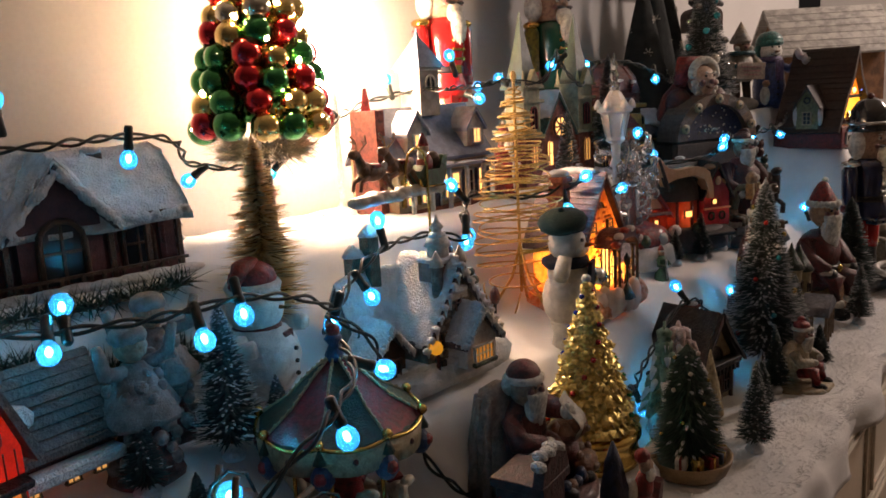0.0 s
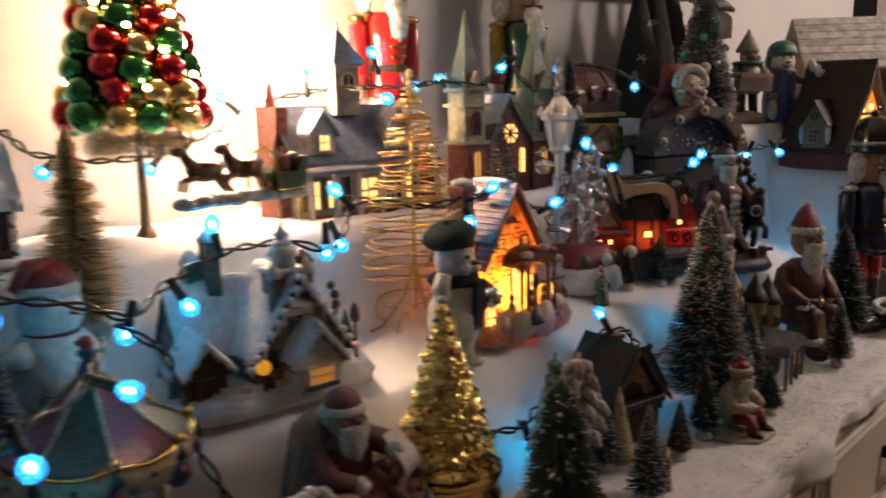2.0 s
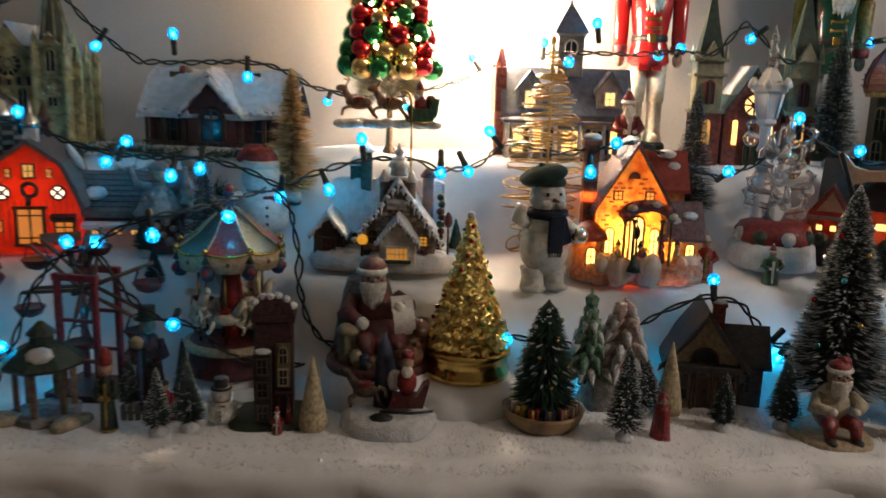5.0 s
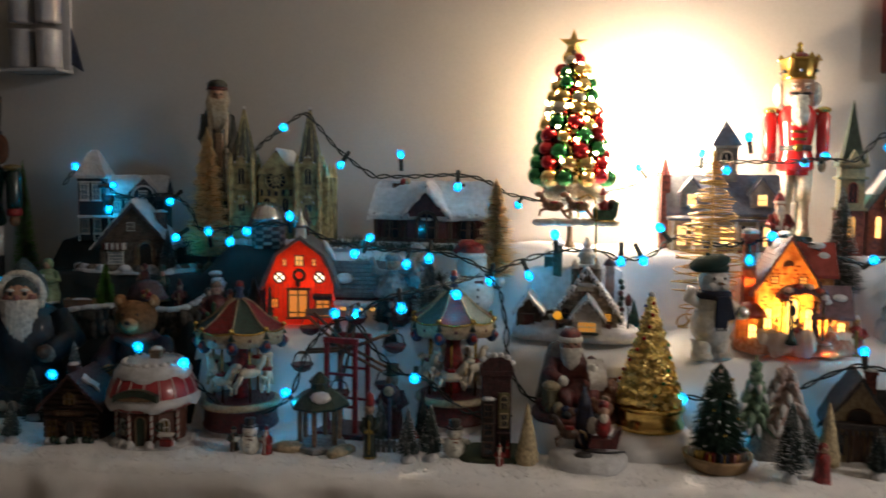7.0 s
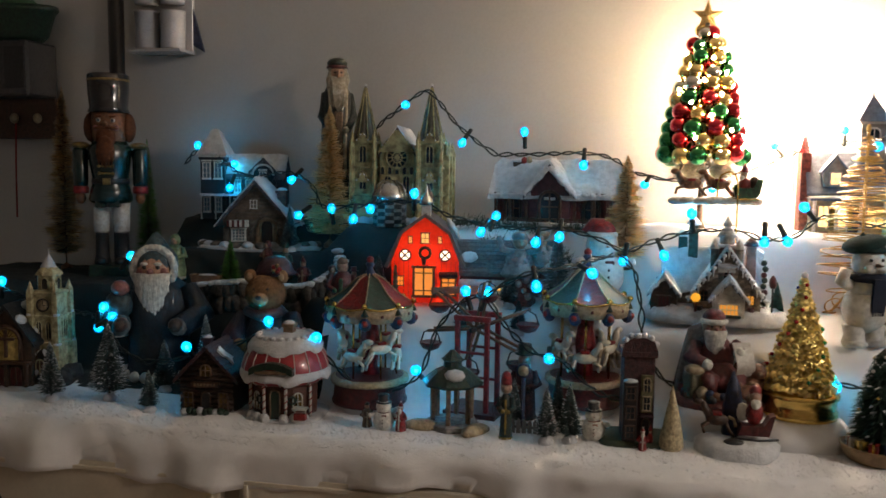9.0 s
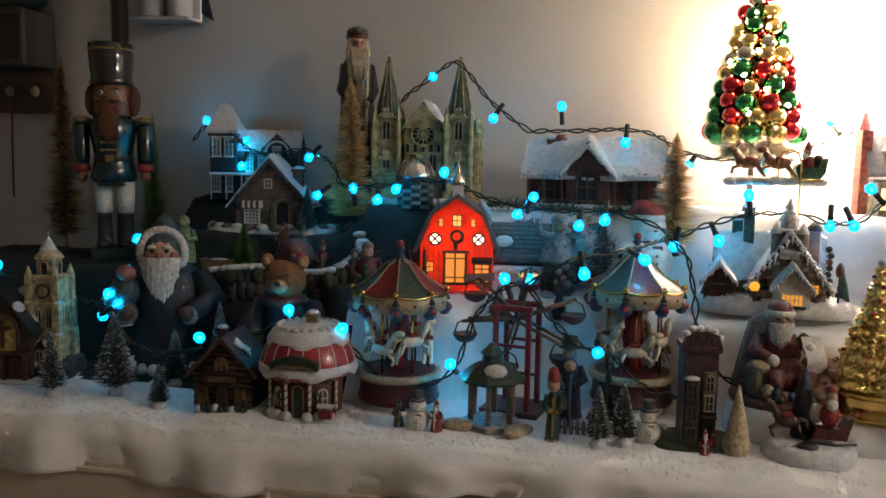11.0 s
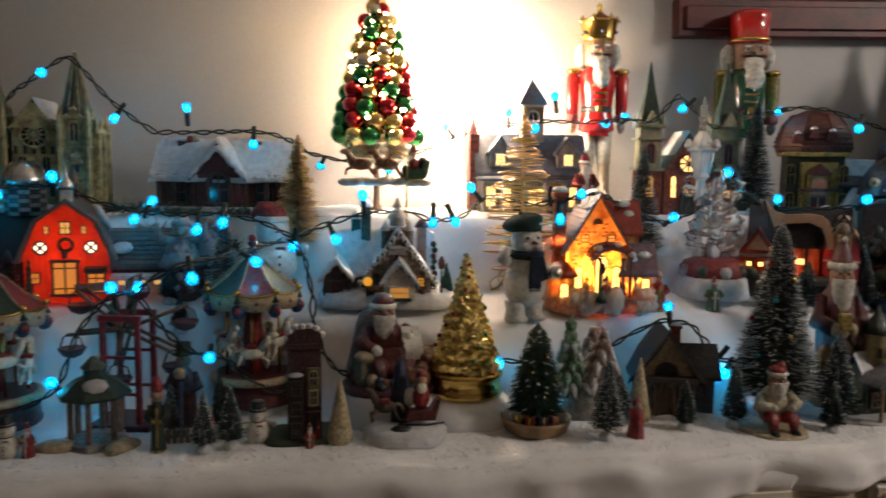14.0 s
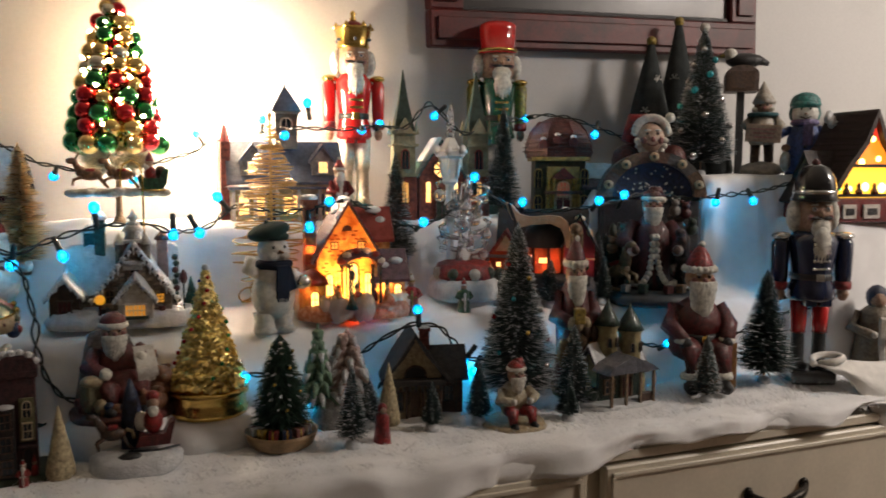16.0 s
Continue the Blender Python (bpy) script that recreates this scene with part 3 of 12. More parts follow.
def bauble_tree(x, y, zb):
    e = thing("bauble_tree", x, y, snow(x, y) - 0.002, 12, "tree of shiny red, green and gold balls with a star", "tree")
    o = zb - snow(x, y)
    s = Shape()
    s.lathe([(0.010, 0), (0.012, 0.004), (0.010, 0.010), (0.006, 0.016), (0.004, o - 0.02), (0.004, o + 0.25)], TAN, n=16)
    s.ob("stand", e, "thin tan stem and foot")
    rnd = random.Random(3)
    t = Shape()
    for i in range(1500):
        a, r = rnd.uniform(0, 6.283), 0.076 * math.sqrt(rnd.random())
        p = Vector((math.cos(a) * r * 0.6, math.sin(a) * r * 0.6, o - 0.012 + rnd.uniform(-0.016, 0.008)))
        q = p + Vector((math.cos(a + rnd.uniform(-1, 1)), math.sin(a + rnd.uniform(-1, 1)), rnd.uniform(-0.9, 0.7))) * rnd.uniform(0.016, 0.036)
        w = Vector((rnd.uniform(-1, 1), rnd.uniform(-1, 1), rnd.uniform(-1, 1))) * 0.0005
        t.add([p - w, p + w, q, p + Vector((0, 0, 0.0007))], [[0, 1, 2], [1, 3, 2], [3, 0, 2]], TINSEL)
    t.ob("tinsel_skirt", e, "bristly silver tinsel under the balls")
    Shape().lathe([(0.016, o), (0.014, o + 0.02), (0.008, o + 0.17), (0.003, o + 0.245)], pmat("dark_gold_core", (0.3, 0.2, 0.06), 0.4, 0.8), n=16, wob=0.05).ob("core", e)
    gl = [pmat("red_glass_ball", (0.55, 0.01, 0.02), 0.08, 0.85, s1=8, var=0.05, bump=0, coat=0.6), pmat("green_glass_ball", (0.02, 0.24, 0.06), 0.08, 0.85, s1=8, var=0.05, bump=0, coat=0.6), pmat("gold_glass_ball", (0.85, 0.62, 0.22), 0.08, 0.95, s1=8, var=0.05, bump=0, coat=0.6), pmat("silver_glass_ball", (0.8, 0.75, 0.62), 0.1, 1.0, s1=8, var=0.05, bump=0)]
    base = []
    for g in gl:
        b = Shape()
        b.ball((0, 0, 0), 1.0, g, 20)
        b.lathe([(0.30, 0.94), (0.30, 1.14), (0.10, 1.2)], GOLDWIRE, n=10)
        me = b.ob("ball")
        base.append(me.data)
        bpy.data.objects.remove(me)
    # glass balls in rings
    rows = 10
    for j in range(rows):
        u = j / (rows - 1)
        R, zz = 0.058 * (1 - u) ** 0.68 + 0.010, o + 0.012 + 0.222 * u
        rb = 0.0172 - 0.0045 * u
        n = max(4, int(2 * math.pi * R / (2.0 * rb)))
        for i in range(n):
            a = 2 * math.pi * (i + 0.5 * (j % 2)) / n + 0.2 * rnd.random()
            q = new("ball", base[rnd.choice((0, 0, 0, 1, 1, 1, 2, 2, 2, 3))])
            q.parent = e
            rr = rb * rnd.uniform(0.9, 1.12)
            tilt = Euler((0, math.radians(70), a + math.pi)).to_matrix().to_4x4()
            q.matrix_basis = Matrix.Translation((math.cos(a) * R, math.sin(a) * R, zz + rnd.uniform(-0.004, 0.004))) @ tilt @ Matrix.Diagonal((rr, rr, rr, 1))
    for j in range(44):
        u = j / 44
        a, R = j * 2.4, 0.036 * (1 - u) + 0.004
        q = new("ball", base[j % 3])
        q.parent = e
        rr = 0.0145 - 0.004 * u
        q.matrix_basis = Matrix.Translation((math.cos(a) * R, math.sin(a) * R, o + 0.010 + 0.205 * u)) @ Euler((0, math.radians(70), a + math.pi)).to_matrix().to_4x4() @ Matrix.Diagonal((rr, rr, rr, 1))
    fl = Shape().ball((0, 0, 0), 0.0031, glow("fairy_light", (1.0, 0.66, 0.32), 300.0), 8).ob("fairy_light")
    for j in range(46):
        u = (j + 0.5) / 46
        a = j * 2.4
        R = 0.060 * (1 - u) ** 0.7 + 0.020
        q = new("fairy_light", fl.data)
        q.parent = e
        q.matrix_basis = pose(R * math.cos(a), R * math.sin(a), o + 0.004 + 0.225 * u)
    bpy.data.objects.remove(fl)
    star = [((0.030 if k % 2 == 0 else 0.012) * math.sin(k * math.pi / 5), o + 0.262 + (0.030 if k % 2 == 0 else 0.012) * math.cos(k * math.pi / 5)) for k in range(10)]
    s = Shape()
    for sg in (-1, 1):
        vs = [(p[0], 0, p[1]) for p in star] + [(0, sg * 0.006, o + 0.262)]
        s.add(vs, [[k, (k + 1) % 10, 10] if sg < 0 else [(k + 1) % 10, k, 10] for k in range(10)], GOLDWIRE)
    s.ob("star", e, "faceted gold star")


bauble_tree(0.546, 0.806, 1.416)


def sisal(x, y, h, r, mat, label, seed):
    e = thing("sisal_tree", x, y, snow(x, y) - 0.002, 0, label, "tree", "sisal trees")
    Shape().lathe([(r * 0.8, 0), (r, h * 0.06), (r * 0.95, h * 0.15), (r * 0.62, h * 0.5), (r * 0.28, h * 0.8), (r * 0.05, h)], mat, n=14, wob=0.06).ob("crown", e)
    Shape().lathe([(r * 0.5, -0.001), (r * 0.5, 0.004)], WOOD, n=8).ob("base", e)


sisal(0.474, 0.35, 0.088, 0.0165, SISAL, "plain cream sisal cone tree", 1)
sisal(0.897, 0.405, 0.092, 0.017, SISAL, "plain cream sisal cone tree", 2)

# ---- model houses ----
def side(face, w, d):
    return {"f": pose(0, -d / 2, 0), "b": pose(0, d / 2, 0, 0, 0, 180), "r": pose(w / 2, 0, 0, 0, 0, 90), "l": pose(-w / 2, 0, 0, 0, 0, -90)}[face]


def opening(e, m, u, z, w, h, pane, trim, arch=False, bars=(1, 1), name="window"):
    s = Shape()
    s.m = m
    if arch:
        poly = [(u - w / 2, z), (u + w / 2, z)] + [(u + w / 2 * math.cos(a), z + h - w / 2 + w / 2 * math.sin(a)) for a in [math.pi * k / 8 for k in range(9)]]
        s.prism(poly, -0.0015, 0.001, pane)
    else:
        s.box((u, -0.0005, z + h / 2), (w, 0.003, h), pane, bev=0.05)
    p = s.ob(name, e)
    f = Shape()
    f.m = m
    t = max(0.0012, min(w, h) * 0.12)
    if arch:
        pts = [(u - w / 2, -0.002, z), (u - w / 2, -0.002, z + h - w / 2)] + [(u + w / 2 * math.cos(a), -0.002, z + h - w / 2 + w / 2 * math.sin(a)) for a in [math.pi * (1 - k / 8) for k in range(9)]] + [(u + w / 2, -0.002, z)]
        f.tube(pts, t * 0.7, trim, 5)
    else:
        for du, dz, sw, sh in ((0, 0, w + 2 * t, t), (0, h, w + 2 * t, t), (-w / 2, h / 2, t, h), (w / 2, h / 2, t, h)):
            f.box((u + du, -0.002, z + dz), (sw, 0.004, sh), trim)
    for i in range(bars[0]):
        f.box((u - w / 2 + w * (i + 1) / (bars[0] + 1), -0.0018, z + h / 2), (t * 0.6, 0.003, h), trim)
    for i in range(bars[1]):
        f.box((u, -0.0018, z + h * (i + 1) / (bars[1] + 1)), (w, 0.003, t * 0.6), trim)
    f.ob("frame", p)
    return p


def chevron(w, h, rh, over, t, lift=0.0):
    k = rh / (w / 2)
    a, b = w / 2 + over, h - over * k
    return [(-a, b + lift), (0, h + rh + lift), (a, b + lift), (a, b + t + lift), (0, h + rh + t * 1.25 + lift), (-a, b + t + lift)]


def roof_snow(w, L, h, rh, over, thick, seed, turn, cover=1.0):
    """Uneven snow lying on a gable roof, ridge along y."""
    s = Shape()
    if turn:
        s.m = pose(0, 0, 0, 0, 0, 90)
    nu, nv = 26, 18
    k = rh / (w / 2)
    vs, fs = [], []
    for top in (1, 0):
        for i in range(nu + 1):
            u = -1 + 2 * i / nu
            for j in range(nv + 1):
                v = -1 + 2 * j / nv
                ex = (w / 2 + over) * cover * (1 + 0.06 * nz(v * 3, u, seed, 1.7) * abs(u))
                x, y = u * ex, v * (L / 2 + over) * (1.0 + 0.02 * nz(u * 3, v, seed, 2))
                z = h + rh - abs(x) * k + 0.0035
                edge = min(1, (1 - abs(u)) * 7 + 0.15, (1 - abs(v)) * 6 + 0.2)
                if top:
                    z += thick * edge ** 0.5 * (0.75 + 0.5 * nz(x, y, seed, 60) + 0.3 * nz(x, y, seed + 3, 170))
                vs.append((x, y, z))
    N = (nu + 1) * (nv + 1)
    for i in range(nu):
        for j in range(nv):
            a = i * (nv + 1) + j
            fs.append([a, a + nv + 1, a + nv + 2, a + 1])
            fs.append([N + a, N + a + 1, N + a + nv + 2, N + a + nv + 1])
    for i in range(nu):
        for j in (0, nv):
            a, b = i * (nv + 1) + j, (i + 1) * (nv + 1) + j
            fs.append([a, N + a, N + b, b] if j else [a, b, N + b, N + a])
    for j in range(nv):
        for i in (0, nu):
            a = i * (nv + 1) + j
            fs.append([a, a + 1, N + a + 1, N + a] if i == 0 else [a, N + a, N + a + 1, a + 1])
    return s.add(vs, fs, SNOWPAINT, True)


def gable(e, w, d, h, rh, wall, roof, ridge="y", over=0.006, t=0.005, snowy=0.0, cover=1.0, at=(0, 0, 0), rz=0, seed=1, body="body", roofname="roof"):
    """A gabled volume: body, roof and snow as parts of e."""
    m = pose(*at, 0, 0, rz)
    turn = ridge == "x"
    ww, dd = (d, w) if turn else (w, d)
    s = Shape()
    s.m = m @ (pose(0, 0, 0, 0, 0, 90) if turn else Matrix())
    s.prism([(-ww / 2, 0), (ww / 2, 0), (ww / 2, h), (0, h + rh), (-ww / 2, h)], -dd / 2, dd / 2, wall)
    b = s.ob(body, e)
    r = Shape()
    r.m = m @ (pose(0, 0, 0, 0, 0, 90) if turn else Matrix())
    r.prism(chevron(ww, h, rh, over, t), -dd / 2 - over, dd / 2 + over, roof)
    rf = r.ob(roofname, e)
    if snowy:
        q = roof_snow(ww, dd, h, rh + t, over, snowy, seed, False, cover)
        q.v = [tuple(r.m @ Vector(p)) for p in q.v]
        q.ob("roof_snow", rf, "white painted snow")
    return b


def chimney(e, x, y, z, s, h, mat=None):
    c = Shape()
    c.box((x, y, z + h / 2), (s, s, h), mat or BRICK, bev=0.05)
    c.box((x, y, z + h), (s * 1.25, s * 1.25, s * 0.3), mat or BRICK)
    c.ball((x, y, z + h + s * 0.2), (s * 0.62, s * 0.62, s * 0.28), SNOWPAINT, 8)
    c.ob("chimney", e)


def plinth(e, w, d, mat=None, h=0.008, seed=1, name="base"):
    """A lumpy snowy foot."""
    n, vs = 28, []
    for k, (q, z) in enumerate(((1.0, 0), (1.03, h * 0.4), (0.95, h * 0.9), (0.8, h))):
        for i in range(n):
            a = 2 * math.pi * i / n
            c, s = math.cos(a), math.sin(a)
            r = (abs(c) ** 4 + abs(s) ** 4) ** -0.25 * (1 + 0.07 * nz(c, s, seed, 1.5))
            vs.append((w / 2 * q * r * c, d / 2 * q * r * s, z))
    fs = [[j * n + i, j * n + (i + 1) % n, (j + 1) * n + (i + 1) % n, (j + 1) * n + i] for j in range(3) for i in range(n)]
    fs += [list(range(n))[::-1], [3 * n + i for i in range(n)]]
    Shape().add(vs, fs, mat or SNOWPAINT, True).ob(name, e)


def spire(e, x, y, z, w, h, wall, roof, top=0.0, name="tower"):
    """A square tower with corner buttresses, pinnacles and a steep spire."""
    s = Shape()
    s.box((x, y, z + h / 2), (w, w, h), wall, bev=0.06)
    for a in (-1, 1):
        for b in (-1, 1):
            s.box((x + a * w / 2, y + b * w / 2, z + h * 0.48), (w * 0.2, w * 0.2, h * 0.96), wall)
            s.lathe([(w * 0.12, 0), (w * 0.12, h * 0.04), (0.0004, h * 0.16)], wall, (x + a * w / 2, y + b * w / 2, z + h * 0.96), 4, False)
    for k in (0.35, 0.68, 0.98):
        s.box((x, y, z + h * k), (w * 1.22, w * 1.22, h * 0.025), wall)
    t = s.ob(name, e)
    r = Shape()
    r.lathe([(w * 0.60, 0), (w * 0.52, top * 0.06), (0.0012, top)], roof, (x, y, z + h), 8, False)
    r.ball((x, y, z + h + top), 0.0028, SNOWPAINT, 8)
    r.ob("spire", t)
    for k in (0.42, 0.74):
        opening(t, pose(x, y - w / 2, z), 0, h * k, w * 0.34, h * 0.2, DARKPANE, wall, True, (1, 0))
    return t

# ---- lamp and light strings ----
def globe_lamp(x, y, z):
    zb = snow(x, y)
    e = thing("globe_lamp", x, y, zb - 0.002, 0, "small bright white globe lamp glowing against the wall", "lamp")
    Shape().lathe([(0.030, 0), (0.032, 0.004), (0.012, 0.010), (0.004, 0.02), (0.004, z - zb - 0.036), (0.012, z - zb - 0.026)], WHITE, n=16).ob("stand", e)
    Shape().ball((0, 0, z - zb), 0.034, glow("lamp_globe", (1.0, 0.735, 0.495), GLOBE_POWER), 20).ob("globe", e, "glowing white glass globe")


globe_lamp(0.716, 0.858, 1.515)


def smooth_path(pts, per=10):
    """A Catmull-Rom curve through the points."""
    p = [Vector(q) for q in pts]
    p = [2 * p[0] - p[1]] + p + [2 * p[-1] - p[-2]]
    out = []
    for i in range(1, len(p) - 2):
        n = max(4, int((p[i + 1] - p[i]).length / 0.004))
        for k in range(n):
            t = k / n
            out.append(0.5 * (2 * p[i] + (p[i + 1] - p[i - 1]) * t + (2 * p[i - 1] - 5 * p[i] + 4 * p[i + 1] - p[i + 2]) * t * t + (3 * p[i] - p[i - 1] - 3 * p[i + 1] + p[i + 2]) * t ** 3))
    return out + [p[-2]]


SOCKETS = []


def socket_mesh():
    s = Shape()
    s.lathe([(0.0028, 0), (0.0042, 0.002), (0.0040, 0.016), (0.0046, 0.018), (0.0046, 0.022), (0.003, 0.023)], PVC, n=10)
    a = s.ob("socket")
    b = Shape()
    b.lathe([(0.0032, 0.021), (0.0040, 0.0235), (0.0068, 0.0270), (0.0082, 0.0315), (0.0080, 0.0345), (0.0058, 0.0385), (0.0025, 0.0405), (0.0003, 0.0408)], BULB, n=26)
    c = b.ob("bulb")
    d = Shape().ball((0, 0, 0.0305), (0.0027, 0.0027, 0.0042), LED, 8).ob("led")
    SOCKETS.extend((a.data, c.data, d.data))
    for q in (a, c, d):
        bpy.data.objects.remove(q)


socket_mesh()


def light_string(label, way, bulbs, seed):
    """Twisted dark wires along a way, with sockets that end in round blue bulbs: (bulb's place, lean)."""
    e = thing("light_string", *way[0], 0, label, "string lights", "blue string lights")
    o = Vector(way[0])
    pts = smooth_path(way)
    rnd = random.Random(seed)
    for k in range(2):
        w = []
        for i, p in enumerate(pts):
            d = (pts[min(i + 1, len(pts) - 1)] - pts[max(i - 1, 0)])
            d = d.normalized() if d.length > 0 else Vector((1, 0, 0))
            sd = d.cross(Vector((0, 0, 1)))
            sd = sd.normalized() if sd.length > 0.01 else Vector((1, 0, 0))
            up = sd.cross(d)
            a = i * 0.42 + math.pi * k + 1.5 * nz(i * 0.1, k, seed, 0.7)
            r = 0.0026 + 0.0034 * max(0, nz(i * 0.05, seed, 3, 1.0))
            w.append(p - o + r * (math.cos(a) * sd + math.sin(a) * up))
        Shape().tube(w, 0.0016, PVC, 5).ob("wire", e)
    for b in bulbs:
        b = Vector(b)
        near = min(pts, key=lambda q: (q - b).length)
        d = b - near
        d = d.normalized() if d.length > 0.004 else Vector((0, -0.3, 0.9)).normalized()
        s = new("socket", SOCKETS[0])
        s.parent = e
        s.matrix_basis = Matrix.Translation(b - o - d * 0.032) @ d.to_track_quat("Z", "Y").to_matrix().to_4x4()
        for part_name, data in (("bulb", SOCKETS[1]), ("led", SOCKETS[2])):
            new(part_name, data).parent = s
    return e


L1 = "twisted dark green wire with round glowing blue bulbs"
light_string(L1, [(-0.10, 0.79, 1.43), (-0.06, 0.765, 1.475), (-0.025, 0.752, 1.500), (0.035, 0.748, 1.540), (0.062, 0.75, 1.522), (0.10, 0.765, 1.475), (0.16, 0.765, 1.430), (0.19, 0.755, 1.424), (0.25, 0.745, 1.424), (0.33, 0.742, 1.427), (0.385, 0.745, 1.418), (0.43, 0.79, 1.392), (0.50, 0.80, 1.38), (0.57, 0.80, 1.385), (0.66, 0.82, 1.41), (0.70, 0.83, 1.43), (0.79, 0.82, 1.45), (0.83, 0.75, 1.455)],
             [(0.001, 0.74, 1.515), (0.105, 0.765, 1.445), (0.225, 0.75, 1.466), (0.334, 0.745, 1.405), (0.446, 0.82, 1.371), (0.569, 0.83, 1.365), (0.679, 0.85, 1.446), (0.792, 0.83, 1.473)], 1)
light_string(L1, [(-0.52, 0.86, 1.40), (-0.49, 0.845, 1.425), (-0.43, 0.82, 1.425), (-0.38, 0.80, 1.39), (-0.33, 0.79, 1.375), (-0.24, 0.76, 1.385), (-0.17, 0.70, 1.36), (-0.14, 0.67, 1.325), (-0.08, 0.655, 1.325), (0.0, 0.645, 1.335), (0.06, 0.63, 1.335), (0.11, 0.62, 1.315), (0.18, 0.61, 1.300), (0.25, 0.58, 1.298), (0.31, 0.565, 1.300), (0.37, 0.56, 1.285), (0.41, 0.565, 1.268), (0.46, 0.59, 1.285), (0.52, 0.60, 1.300), (0.58, 0.595, 1.302), (0.62, 0.575, 1.292), (0.67, 0.61, 1.295), (0.72, 0.64, 1.325), (0.78, 0.60, 1.315), (0.83, 0.56, 1.325), (0.88, 0.56, 1.335), (0.95, 0.60, 1.305), (1.01, 0.60, 1.285)],
             [(-0.480, 0.84, 1.441), (-0.387, 0.82, 1.402), (-0.388, 0.80, 1.352), (-0.228, 0.74, 1.371), (-0.190, 0.68, 1.306), (-0.117, 0.66, 1.321), (-0.069, 0.64, 1.303), (-0.037, 0.64, 1.322), (0.046, 0.63, 1.352), (0.193, 0.62, 1.316), (0.170, 0.60, 1.289), (0.267, 0.56, 1.277), (0.305, 0.56, 1.287), (0.407, 0.57, 1.251), (0.513, 0.605, 1.328), (0.471, 0.58, 1.260), (0.620, 0.575, 1.287), (0.659, 0.60, 1.287), (0.691, 0.647, 1.340), (0.849, 0.55, 1.334), (0.819, 0.56, 1.294), (1.014, 0.58, 1.297)], 2)
light_string(L1, [(0.40, 0.57, 1.262), (0.425, 0.54, 1.235), (0.435, 0.53, 1.18), (0.445, 0.50, 1.12), (0.47, 0.48, 1.085), (0.52, 0.49, 1.06)], [], 3)
light_string(L1, [(-0.75, 0.52, 1.16), (-0.685, 0.50, 1.17), (-0.56, 0.50, 1.14), (-0.46, 0.455, 1.135), (-0.40, 0.43, 1.09), (-0.34, 0.42, 1.075), (-0.27, 0.415, 1.09), (-0.20, 0.43, 1.11), (-0.145, 0.445, 1.13), (-0.06, 0.41, 1.12), (0.03, 0.40, 1.06), (0.10, 0.43, 1.075), (0.13, 0.45, 1.15), (0.17, 0.455, 1.195), (0.205, 0.455, 1.195), (0.24, 0.44, 1.155), (0.28, 0.43, 1.125), (0.32, 0.43, 1.115), (0.38, 0.46, 1.06), (0.47, 0.49, 1.05), (0.58, 0.50, 1.085), (0.68, 0.46, 1.10), (0.76, 0.45, 1.09)],
             [(-0.685, 0.50, 1.185), (-0.457, 0.55, 1.233), (-0.453, 0.46, 1.155), (-0.436, 0.46, 1.139), (-0.464, 0.46, 1.119), (-0.267, 0.40, 1.109), (-0.145, 0.44, 1.149), (-0.042, 0.38, 1.140), (0.102, 0.42, 1.089), (0.170, 0.46, 1.208), (0.204, 0.46, 1.208), (0.303, 0.42, 1.119), (0.702, 0.45, 1.096), (0.150, 0.462, 1.058)], 4)
light_string(L1, [(0.20, 0.44, 1.20), (0.25, 0.43, 1.235), (0.285, 0.44, 1.245), (0.33, 0.47, 1.252), (0.39, 0.56, 1.262)], [(0.281, 0.43, 1.223), (0.361, 0.466, 1.241)], 5)
light_string(L1, [(0.83, 0.75, 1.455), (0.88, 0.76, 1.455), (0.94, 0.78, 1.457), (1.00, 0.765, 1.462), (1.03, 0.72, 1.458), (1.07, 0.715, 1.50), (1.10, 0.73, 1.49), (1.14, 0.715, 1.45), (1.22, 0.74, 1.47), (1.31, 0.77, 1.487), (1.36, 0.74, 1.488), (1.42, 0.705, 1.465), (1.50, 0.70, 1.44)],
             [(0.863, 0.77, 1.501), (0.805, 0.68, 1.439), (0.971, 0.80, 1.456), (1.000, 0.78, 1.467), (1.093, 0.74, 1.482), (1.308, 0.79, 1.485), (1.413, 0.70, 1.451)], 6)
light_string(L1, [(1.01, 0.60, 1.285), (1.08, 0.60, 1.32), (1.12, 0.605, 1.355), (1.17, 0.62, 1.33), (1.22, 0.63, 1.31), (1.29, 0.56, 1.315), (1.36, 0.56, 1.325), (1.45, 0.58, 1.34), (1.55, 0.585, 1.33), (1.62, 0.57, 1.335), (1.70, 0.55, 1.345), (1.78, 0.56, 1.36)],
             [(1.114, 0.60, 1.371), (1.217, 0.62, 1.326), (1.325, 0.54, 1.330), (1.390, 0.56, 1.339), (1.610, 0.58, 1.321), (1.664, 0.54, 1.325)], 7)
